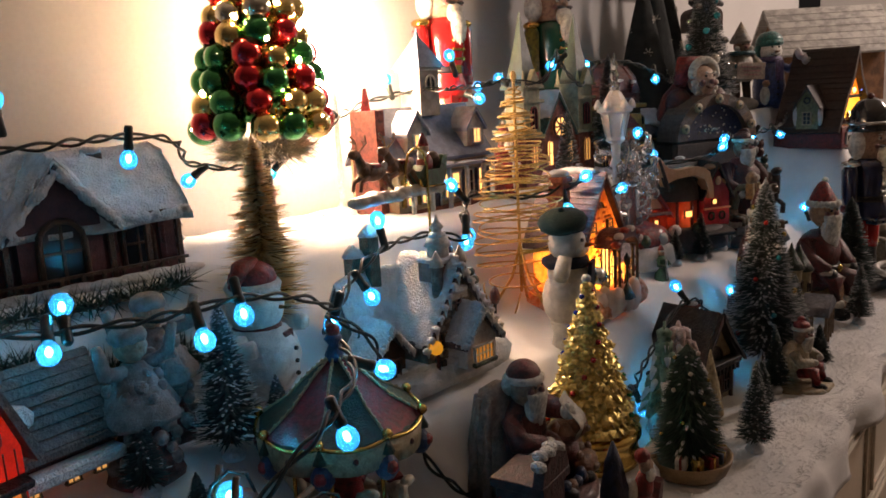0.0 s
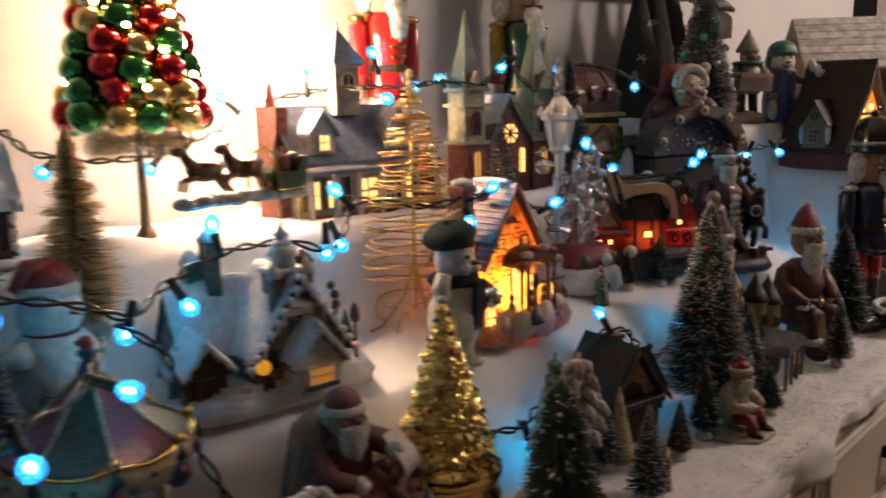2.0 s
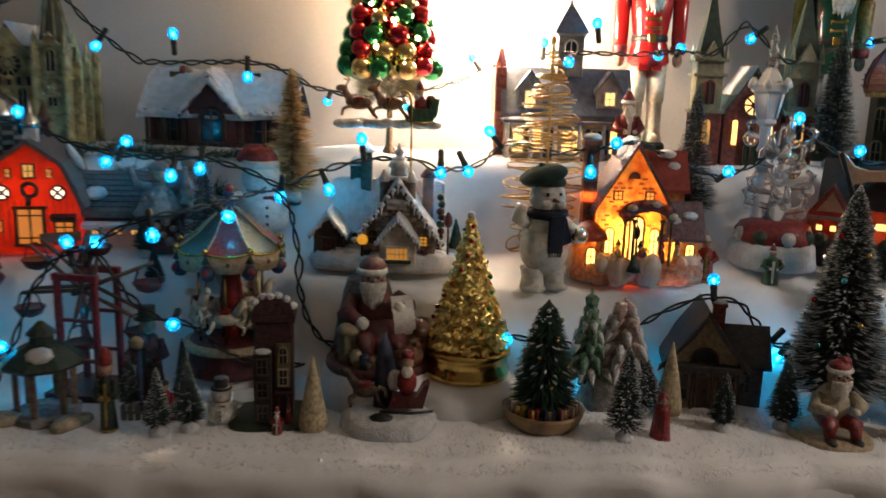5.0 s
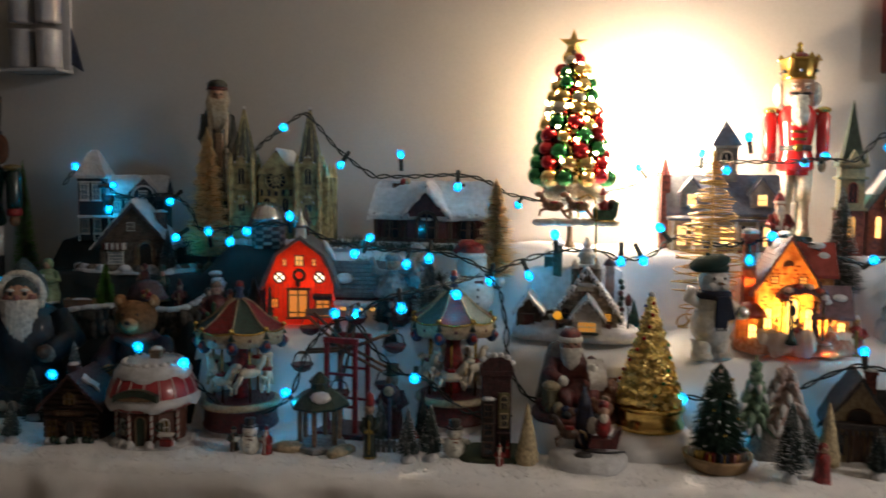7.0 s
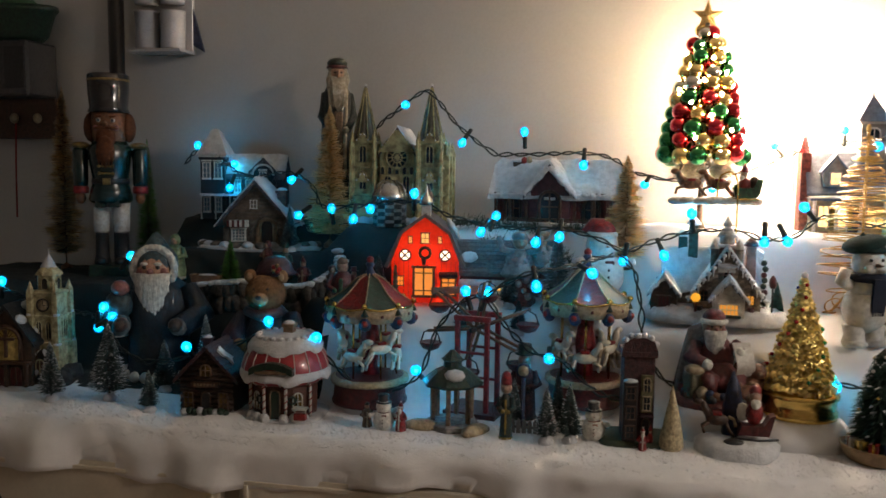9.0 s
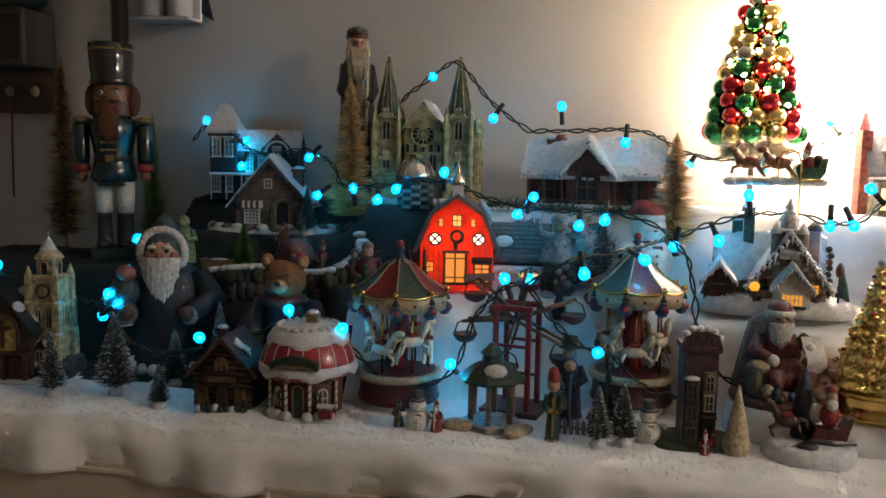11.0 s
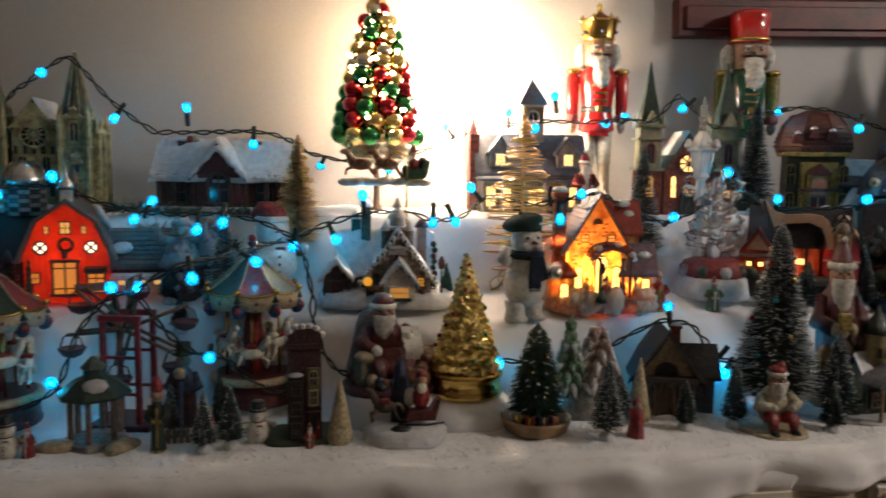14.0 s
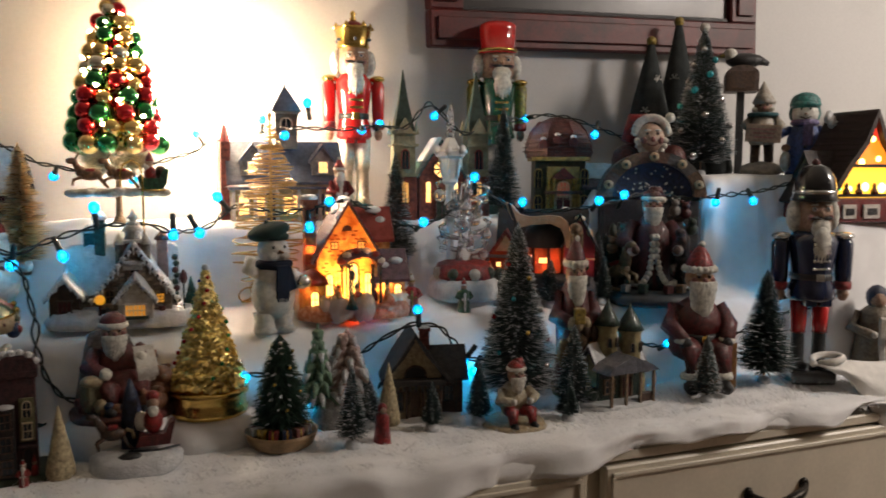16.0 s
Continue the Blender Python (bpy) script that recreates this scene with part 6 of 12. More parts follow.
def tower_house(x, y):
    e = thing("tower_house", x, y, snow(x, y) - 0.002, 6, "tan stone house model with two round towers and a porch", "house", "village houses")
    TS = pmat("tan_stone", (0.46, 0.38, 0.19), 0.6, s1=110, bump=0.7)
    plinth(e, 0.145, 0.10, SNOWPAINT, 0.008, 17)
    gable(e, 0.09, 0.05, 0.045, 0.03, TS, SLATE, "x", snowy=0.005, cover=0.7, at=(0.010, 0.016, 0.006), seed=18)
    for px, py, r, h in ((-0.006, 0.012, 0.016, 0.115), (0.034, 0.006, 0.018, 0.105)):
        t = Shape().lathe([(r, 0.004), (r, h), (r * 1.15, h + 0.003), (r * 1.15, h + 0.006)], TS, (px, py, 0), 14)
        tt = t.ob("tower", e)
        Shape().lathe([(r * 1.3, h + 0.006), (r * 0.9, h + 0.018), (r * 0.2, h + 0.040), (0.001, h + 0.048)], DKGREEN, (px, py, 0), 14).ob("tower_roof", tt, "dark pointed roof")
        for a in (-115, -65):
            opening(tt, pose(px, py, 0, 0, 0, a + 90) @ pose(0, -r, 0), 0, h - 0.028, 0.007, 0.015, DARKPANE, TAN, True, (0, 0))
    s = Shape()
    s.prism([(-0.052, 0.056), (0.048, 0.056), (0.034, 0.066), (-0.004, 0.082), (-0.040, 0.068)], -0.050, -0.008, SLATE)
    s.ob("porch_roof", e)
    for u in (-0.042, -0.014, 0.014, 0.040):
        Shape().box((u, -0.046, 0.032), (0.004, 0.004, 0.052), TAN).ob("post", e)
    Shape().box((0, -0.012, 0.03), (0.086, 0.006, 0.05), DKGREEN).ob("front_wall", e)
    opening(e, pose(0, -0.0155, 0), 0.01, 0.010, 0.02, 0.034, DKRED, TAN, False, (1, 0), "door")
    opening(e, pose(0, -0.0155, 0), -0.024, 0.018, 0.018, 0.022, DARKPANE, TAN, False, (1, 1))
    Shape().box((0.030, -0.040, 0.013), (0.022, 0.010, 0.014), BROWN).ob("bench", e)
    Shape().ball((-0.052, -0.012, 0.02), (0.012, 0.010, 0.012), DKGREEN, 8).ob("shrub", e)


tower_house(1.268, 0.395)


def barn(x, y):
    z = snow(x, y) + 0.006
    e = thing("red_barn", x, y, z, 9, "red barn model glowing from inside with orange doors", "barn", "village houses")
    SH = shell("glowing_red", (0.62, 0.05, 0.02), (0.5, 0.035, 0.015), 0.62)
    w, d = 0.114, 0.12
    prof = [(-w / 2, -0.012), (w / 2, -0.012), (w / 2, 0.060), (0.039, 0.106), (0.0, 0.134), (-0.039, 0.106), (-w / 2, 0.060)]
    Shape().prism(prof, -d / 2, d / 2, SH).ob("body", e)
    r = Shape()
    out = [(-w / 2 - 0.012, 0.050), (-0.043, 0.110), (0, 0.141), (0.043, 0.110), (w / 2 + 0.012, 0.050)]
    inn = [(w / 2 + 0.006, 0.048), (0.0392, 0.1062), (0, 0.1345), (-0.0392, 0.1062), (-w / 2 - 0.006, 0.048)]
    r.prism([*out[::-1], *inn[::-1]][::-1], -d / 2 - 0.007, d / 2 + 0.007, pmat("grey_shingle", (0.11, 0.10, 0.095), 0.6, s1=130, bump=0.9))
    rf = r.ob("roof", e)
    Shape().ball((0.045, 0.0, 0.112), (0.006, 0.012, 0.022), SNOWPAINT, 8, pose(0, 0, 0, 0, -30, 0)).ob("roof_snow", rf)
    m = side("f", w, d)
    # orange doors emit to imitate the barn lamp shining through them
    lit, orange = glow("barn_pane", (1.0, 0.85, 0.6), 2.0), glow("orange_backlit_door", (1.0, 0.30, 0.03), 0.55)
    for u in (-0.037, 0.031):
        s = Shape()
        s.lathe([(0.0095, 0), (0.0095, 0.002)], lit, n=16, m=m @ pose(u - 0.0 + 0.003, 0.0012, 0.070, 90, 0, 0))
        p = s.ob("window", e, "round white lit window")
        f = Shape()
        f.m = m @ pose(u + 0.003, -0.001, 0.070)
        f.tube([(0.0095 * math.cos(k * 0.3927), 0, 0.0095 * math.sin(k * 0.3927)) for k in range(16)], 0.0016, DKRED, 5, True)
        for a in (0.785, 2.356):
            f.box((0, 0, 0), (0.020, 0.002, 0.003), DKRED, ry=a)
        f.ob("frame", p)
    for u in (-0.025, 0.0, 0.025):
        opening(e, m, u, 0.090, 0.006 if u else 0.014, 0.012 if u else 0.018, WARMDIM, BROWN, False, (1, 1))
    opening(e, m, -0.002, 0.0, 0.034, 0.050, orange, BROWN, False, (1, 0), "door")
    opening(e, m, 0.040, 0.002, 0.024, 0.030, orange, BROWN, False, (1, 0), "door")
    Shape().box((0.040, -d / 2 - 0.006, 0.038), (0.032, 0.012, 0.006), BLACK, rx=0.3, bev=0.3).ob("awning", e, "dark awning")
    for u, hw in ((-0.0105, 0.014), (0.0065, 0.014), (0.034, 0.010), (0.046, 0.010)):
        for zz in ((0.010, 0.040) if hw > 0.012 else (0.008, 0.024)):
            Shape().box((u, -d / 2 - 0.0035, zz), (hw, 0.0015, 0.0018), BROWN).ob("hinge", e)
    for k in range(14):
        Shape().box((-0.052 + 0.008 * k, -d / 2 - 0.0006, 0.030), (0.0007, 0.0012, 0.060), DKRED).ob("batten", e)
    Shape().lathe([(0.003, 0), (0.0045, 0.010), (0.002, 0.014)], BLACK, (-0.002, -d / 2 - 0.004, 0.054), 7).ob("door_lantern", e)
    for k in range(6):
        Shape().ball((-0.050, -d / 2 - 0.004, 0.008 + 0.008 * k), (0.006 - 0.0006 * k, 0.004, 0.006), DKGREEN, 7).ob("vine", e)
    opening(e, m, -0.042, 0.018, 0.012, 0.016, orange, BROWN, False, (1, 1))
    wr = Shape()
    wr.m = m
    wr.tube([(0.009 * math.cos(k * 0.5236), -0.003, 0.074 + 0.009 * math.sin(k * 0.5236)) for k in range(12)], 0.003, DKGREEN, 6, True)
    wr.ob("wreath", e, "dark green wreath")
    Shape().box((0.036, -0.07, 0.012), (0.05, 0.006, 0.012), WOOD, rz=0.4).ob("fence", e)
    c = Shape().box((0, -0.035, 0.144), (0.016, 0.016, 0.020), WHITE, bev=0.1)
    c.lathe([(0.013, 0.154), (0.011, 0.162), (0.004, 0.172), (0.003, 0.178), (0.0006, 0.190)], SILVER, (0, -0.035, 0), 10)
    c.ob("cupola", e, "silver roof cupola")
    c = Shape().box((0, 0.030, 0.146), (0.014, 0.014, 0.026), DKRED, bev=0.1)
    c.lathe([(0.012, 0.158), (0.008, 0.166), (0.001, 0.188)], BROWN, (0, 0.030, 0), 8)
    c.ob("vent_tower", e)
    for k in range(7):
        for sx in (-1, 1):
            Shape().box((sx * 0.055, 0, 0.074 + 0.0062 * k), (0.004, d + 0.010, 0.0016), MATS["grey_shingle"], ry=sx * 0.9).ob("shingle_strip", rf).location = (-sx * 0.0032 * k + sx * 0.004, 0, 0)
    point("barn_lamp", (x, y, z + 0.060), 0.24, (1.0, 0.42, 0.2), 0.008)


barn(0.070, 0.634)


def silo(x, y):
    e = thing("silo", x, y, snow(x, y) - 0.003, 0, "black and white chequered silo model with a silver dome", "silo", "village houses")
    h = 1.338 - snow(x, y)
    n, rows, R = 12, 7, 0.032
    b = Shape().lathe([(R - 0.001, 0), (R - 0.001, h)], BLACK, n=24).ob("body", e)
    for j in range(rows):
        for i in range(n):
            if (i + j) % 2:
                continue
            a0, a1 = 2 * math.pi * i / n, 2 * math.pi * (i + 1) / n
            z0, z1 = h * j / rows + 0.0006, h * (j + 1) / rows - 0.0006
            vs = [(r * math.cos(a), r * math.sin(a), zz) for r in (R - 0.001, R + 0.0006) for zz in (z0, z1) for a in (a0, (a0 + a1) / 2, a1)]
            fs = [[6, 7, 10, 9], [7, 8, 11, 10], [0, 6, 9, 3], [8, 2, 5, 11], [9, 10, 4, 3], [10, 11, 5, 4], [0, 1, 7, 6], [1, 2, 8, 7]]
            Shape().add(vs, fs, GREY).ob("block", b)
    d = Shape().lathe([(0.034, h), (0.0335, h + 0.010), (0.026, h + 0.027), (0.012, h + 0.037), (0.003, h + 0.040)], SILVER, n=20)
    dome = d.ob("dome", e, "silver ribbed dome")
    for k in range(10):
        a = 2 * math.pi * k / 10
        Shape().tube([(r * math.cos(a), r * math.sin(a), h + q) for r, q in ((0.0345, 0.002), (0.0335, 0.012), (0.026, 0.029), (0.012, 0.039))], 0.0009, SILVER, 4).ob("rib", dome)


silo(-0.022, 0.715)


def shed(x, y):
    z = snow(x, y) - 0.003
    e = thing("farm_shed", x, y, z, 3, "dark red farm shed model with a planked roof", "shed", "village houses")
    h, w, d, rh = 1.222 - z, 0.082, 0.076, 0.044
    gable(e, w, d, h, rh, DKRED, pmat("grey_shingle", (0.045, 0.042, 0.04)), "x", over=0.008, snowy=0.0, seed=9)
    ang = math.atan2(rh, d / 2)
    for sy in (-1, 1):
        for i in range(8):
            t = (i + 0.5) / 8 * (d / 2 + 0.008)
            Shape().box((0, sy * t, h + rh + 0.0062 - t * rh / (d / 2)), (w + 0.017, 0.0062, 0.0022), MATS["grey_shingle"], rx=-sy * ang).ob("roof_plank", e)
    Shape().ball((-0.026, -0.028, h + 0.022), (0.016, 0.012, 0.004), SNOWPAINT, 9, pose(0, 0, 0, 48, 0, 0)).ob("roof_snow", e)
    for u in (-0.026, 0.004, 0.026):
        opening(e, side("f", w, d), u, h - 0.034, 0.010, 0.015, WARMDIM, TAN, False, (1, 1))
    for u in (-0.014, 0.016):
        opening(e, side("r", w, d), u, h - 0.034, 0.010, 0.015, WARMDIM, TAN, False, (1, 1))
    Shape().box((0, -d / 2 - 0.008, 0.004), (w, 0.018, 0.010), SNOWPAINT, bev=0.5).ob("drift", e)


shed(0.172, 0.650)


def victorian(x, y):
    e = thing("blue_victorian_house", x, y, snow(x, y) - 0.003, 10, "very dark teal Victorian house model with white windows and snowy tower", "house", "village houses")
    BL = pmat("teal_black_paint", (0.010, 0.022, 0.030), 0.5, s1=90, bump=0.5)
    h = 0.09
    gable(e, 0.15, 0.06, h, 0.035, BL, SLATE, "x", snowy=0.005, cover=0.85, at=(0.025, 0.0, 0), seed=14)
    t = Shape().box((-0.045, -0.012, 0.065), (0.052, 0.052, 0.13), BL, bev=0.05)
    t.box((-0.045, -0.012, 0.131), (0.060, 0.060, 0.005), WHITE)
    tw = t.ob("tower", e)
    Shape().lathe([(0.046, 0.134), (0.040, 0.142), (0.014, 0.182), (0.006, 0.188)], SNOWPAINT, (-0.045, -0.012, 0), 4, False, pose(0, 0, 0, 0, 0, 45)).ob("tower_roof", tw, "pointed white snowy roof")
    FROSTED = pmat("frosted_pane", (0.10, 0.16, 0.19), 0.3, s1=80, var=0.2, bump=0.1)

    def sash(owner, px, py, z, w, hh, rows=2):
        p = opening(owner, pose(px, py, 0), 0, z, w, hh, FROSTED, WHITE, False, (1, rows))
        Shape().box((px, py - 0.003, z + hh + 0.004), (w * 1.35, 0.006, 0.0034), WHITE, bev=0.3).ob("cap", p)
        Shape().box((px, py - 0.003, z - 0.002), (w * 1.3, 0.006, 0.0026), SNOWPAINT, bev=0.5).ob("sill", p)
    for u in (-0.012, 0.012):
        sash(tw, -0.045 + u, -0.038, 0.085, 0.015, 0.032)
        sash(tw, -0.045 + u, -0.038, 0.016, 0.013, 0.028)
    for u in (0.006, 0.030):
        sash(e, u, -0.030, 0.056, 0.013, 0.026)
    for u in (0.006, 0.030, 0.094):
        sash(e, u, -0.030, 0.010, 0.013, 0.028)
    gable(e, 0.05, 0.03, 0.10, 0.022, BL, SLATE, "y", snowy=0.006, at=(0.062, -0.02, 0), seed=15, body="bay", roofname="bay_roof")
    rg = Shape().lathe([(0.022, 0), (0.022, 0.006)], BL, n=24, m=pose(0.062, -0.0352, 0.092, 90, 0, 0)).ob("round_gable", e)
    Shape().tube([(0.062 + 0.022 * math.cos(k * 0.2618), -0.0415, 0.092 + 0.022 * math.sin(k * 0.2618)) for k in range(13)], 0.0022, SNOWPAINT, 6).ob("gable_snow", rg)
    sash(rg, 0.062, -0.0412, 0.086, 0.013, 0.013, 1)
    for u in (-0.011, 0.011):
        sash(e, 0.062 + u, -0.035, 0.034, 0.013, 0.028)
    Shape().box((-0.02, -0.045, 0.05), (0.10, 0.014, 0.005), SNOWPAINT, bev=0.5).ob("porch_roof", e)
    for u in (-0.066, -0.036, -0.006, 0.026):
        Shape().lathe([(0.0022, 0.0), (0.0016, 0.006), (0.0016, 0.044), (0.0024, 0.049)], WHITE, (u, -0.049, 0), 6).ob("porch_post", e)


victorian(-0.395, 0.858)


def stone_cottage(x, y):
    e = thing("stone_cottage", x, y, snow(x, y) - 0.003, 10, "brown stone cottage model with arched door and snowy roof", "cottage", "village houses")
    w, d, h, rh, z0 = 0.13, 0.07, 0.055, 0.070, 0.006
    RUBBLE = pmat("rubble_stone", (0.15, 0.125, 0.095), 0.75, s1=110, var=0.4, bump=1.0, col2=(0.07, 0.055, 0.045))
    plinth(e, 0.24, 0.11, SNOWPAINT, 0.012, 19)
    gable(e, w, d, h, rh, RUBBLE, SLATE, "y", over=0.012, t=0.006, snowy=0.008, cover=1.02, at=(0, 0, z0), seed=20)
    chimney(e, 0.044, 0.0, 0.084, 0.018, 0.032, BRICK)
    m = pose(0, -d / 2, z0)
    # uneven stones on the front wall
    rnd = random.Random(23)
    for row in range(8):
        z = 0.004 + 0.0066 * row
        u = -w / 2 + 0.004
        while u < w / 2 - 0.004:
            wd = rnd.uniform(0.006, 0.011)
            if not (0.002 < u + wd / 2 < 0.042 and z < 0.060) and not (-0.052 < u + wd / 2 < -0.014 and 0.014 < z < 0.046):
                b = Shape()
                b.m = m
                b.box((u + wd / 2, -0.0006, z), (wd * 0.9, 0.004, 0.0056), RUBBLE, bev=0.35)
                b.ob("stone", e)
            u += wd
    # boards in the gable
    for i in range(9):
        z = h + 0.004 + 0.007 * i
        hw = w / 2 * (1 - (z - h) / rh) - 0.003
        if hw > 0.004:
            b = Shape()
            b.m = m
            b.box((0, -0.001, z), (2 * hw, 0.003, 0.0064), pmat("weathered_board", (0.13, 0.09, 0.06), 0.7, s1=90, var=0.3, bump=0.8), rx=0.12, bev=0.2)
            b.ob("board", e)
    opening(e, m, 0.022, 0.002, 0.026, 0.054, BLACK, CREAM, True, (0, 0), "door")
    f = Shape()
    f.m = m
    f.tube([(0.022 + 0.017 * math.cos(a), -0.002, 0.040 + 0.017 * math.sin(a)) for a in [math.pi * k / 10 for k in range(11)]], 0.0042, TAN, 6)
    f.box((0.005, -0.002, 0.02), (0.007, 0.007, 0.042), TAN)
    f.box((0.039, -0.002, 0.02), (0.007, 0.007, 0.042), TAN)
    f.ob("door_arch", e, "tan stone door arch")
    opening(e, m, -0.034, 0.014, 0.026, 0.024, MATS["frosted_pane"], WHITE, False, (3, 3))
    for k in range(8):
        b = Shape()
        b.m = m
        b.prism([(-0.054 + 0.005 * k, 0.042), (-0.049 + 0.005 * k, 0.042), (-0.049 + 0.005 * k, 0.055), (-0.054 + 0.005 * k, 0.055)], -0.014, 0.0, WHITE if k % 2 else DKRED)
        b.ob("awning_stripe", e)
    opening(e, m, -0.004, 0.078, 0.013, 0.016, MATS["frosted_pane"], WHITE, False, (1, 1))
    for k in range(14):
        a = math.radians(190 + 12.3 * k)
        Shape().ball((0.115 * math.cos(a), 0.052 * math.sin(a), 0.012), (0.012, 0.008, 0.008), RUBBLE if k % 2 else SNOWPAINT, 8).ob("wall_stone", e)


stone_cottage(-0.30, 0.755)


def cathedral(x, y):
    z = snow(x, y) - 0.003
    e = thing("cathedral", x, y, z, 4, "yellow stone cathedral model with twin spires and a rose window", "cathedral", "village houses")
    H = 1.553 - z
    gable(e, 0.066, 0.15, H * 0.50, H * 0.17, LIMESTONE, pmat("brown_roof", (0.1, 0.045, 0.03)), "y", over=0.003, snowy=0.004, cover=0.6, at=(0, 0.045, 0), seed=25)
    for u in (-0.064, 0.064):
        spire(e, u, -0.02, 0, 0.042, H * 0.60, LIMESTONE, pmat("grey_spire", (0.08, 0.075, 0.05), 0.5, s1=150, bump=0.8), H * 0.40)
    for sg in (-1, 1):
        for k in range(3):
            s = Shape().box((sg * 0.092, -0.01 + 0.045 * k, H * 0.25), (0.012, 0.012, H * 0.5), LIMESTONE)
            s.lathe([(0.008, 0), (0.0006, 0.028)], LIMESTONE, (sg * 0.092, -0.01 + 0.045 * k, H * 0.5), 4, False)
            s.ob("buttress", e)
    m = pose(0, 0.045 - 0.075, 0)
    s = Shape()
    s.lathe([(0.020, 0), (0.020, 0.003)], DARKPANE, n=24, m=m @ pose(0, 0.001, H * 0.48, 90, 0, 0))
    rw = s.ob("rose_window", e)
    f = Shape()
    f.m = m @ pose(0, -0.002, H * 0.48)
    f.tube([(0.021 * math.cos(k * 0.2618), 0, 0.021 * math.sin(k * 0.2618)) for k in range(24)], 0.0024, LIMESTONE, 6, True)
    f.tube([(0.010 * math.cos(k * 0.3927), 0, 0.010 * math.sin(k * 0.3927)) for k in range(16)], 0.0012, LIMESTONE, 5, True)
    f.ob("tracery", rw)
    for k in range(6):
        sp = Shape()
        sp.m = f.m
        sp.box((0, 0, 0), (0.040, 0.002, 0.0016), LIMESTONE, ry=k * math.pi / 6).ob("spoke", rw)
    for u in (-0.018, 0.018):
        opening(e, m, u, H * 0.15, 0.014, H * 0.2, DARKPANE, LIMESTONE, True, (1, 0))
    opening(e, m, 0, 0.0, 0.026, H * 0.16, DKRED, LIMESTONE, True, (1, 0), "door")
    for sg in (-1, 1):
        for k in range(9):
            Shape().ball((sg * (0.036 - 0.0040 * k), -0.034, H * 0.52 + k * H * 0.018), 0.0026, LIMESTONE, 6).ob("crocket", e)
    for k in range(5):
        opening(e, m, -0.028 + 0.014 * k, H * 0.36, 0.008, H * 0.055, DARKPANE, LIMESTONE, True, (0, 0), "niche")
    for u in (-0.064, 0.064):
        for sx in (-1, 1):
            for zz in (0.10, 0.30, 0.46):
                Shape().box((u + sx * 0.022, -0.046, H * zz), (0.006, 0.008, H * 0.16), LIMESTONE, bev=0.3).ob("pier", e)
                Shape().lathe([(0.005, 0), (0.0005, 0.020)], LIMESTONE, (u + sx * 0.022, -0.046, H * (zz + 0.08)), 4, False).ob("pinnacle", e)
    for u in (-0.064, 0.064):
        for zz in (0.30, 0.585):
            g = Shape().prism([(u - 0.015, H * zz), (u + 0.015, H * zz), (u, H * (zz + 0.075))], -0.0475, -0.041, LIMESTONE)
            for sx in (-1, 1):
                for k in range(4):
                    g.ball((u + sx * 0.0037 * k, -0.0475, H * (zz + 0.075) - k * H * 0.019), 0.0017, SNOWPAINT if k % 2 else BROWN, 5)
            g.ob("gablet", e)
        for zz in (0.205, 0.405, 0.59):
            Shape().box((u, -0.042, H * zz), (0.050, 0.004, 0.0028), BROWN).ob("string_course", e)
        for k in range(8):
            a = 2 * math.pi * (k + 0.5) / 8
            Shape().tube([(u + 0.024 * math.cos(a), -0.02 + 0.024 * math.sin(a), H * 0.61), (u + 0.002 * math.cos(a), -0.02 + 0.002 * math.sin(a), H * 0.98)], 0.0013, LIMESTONE, 4).ob("spire_rib", e)
    for k in range(9):
        Shape().ball((-0.08 + 0.02 * k, -0.052, 0.006), (0.014, 0.010, 0.009), SNOWPAINT, 8).ob("drift", e)
    gb = Shape()
    gb.m = m
    gb.prism([(-0.034, H * 0.52), (0.034, H * 0.52), (0, H * 0.68)], -0.006, 0.0, LIMESTONE)
    gb.ob("gable_front", e)


cathedral(-0.018, 0.775)


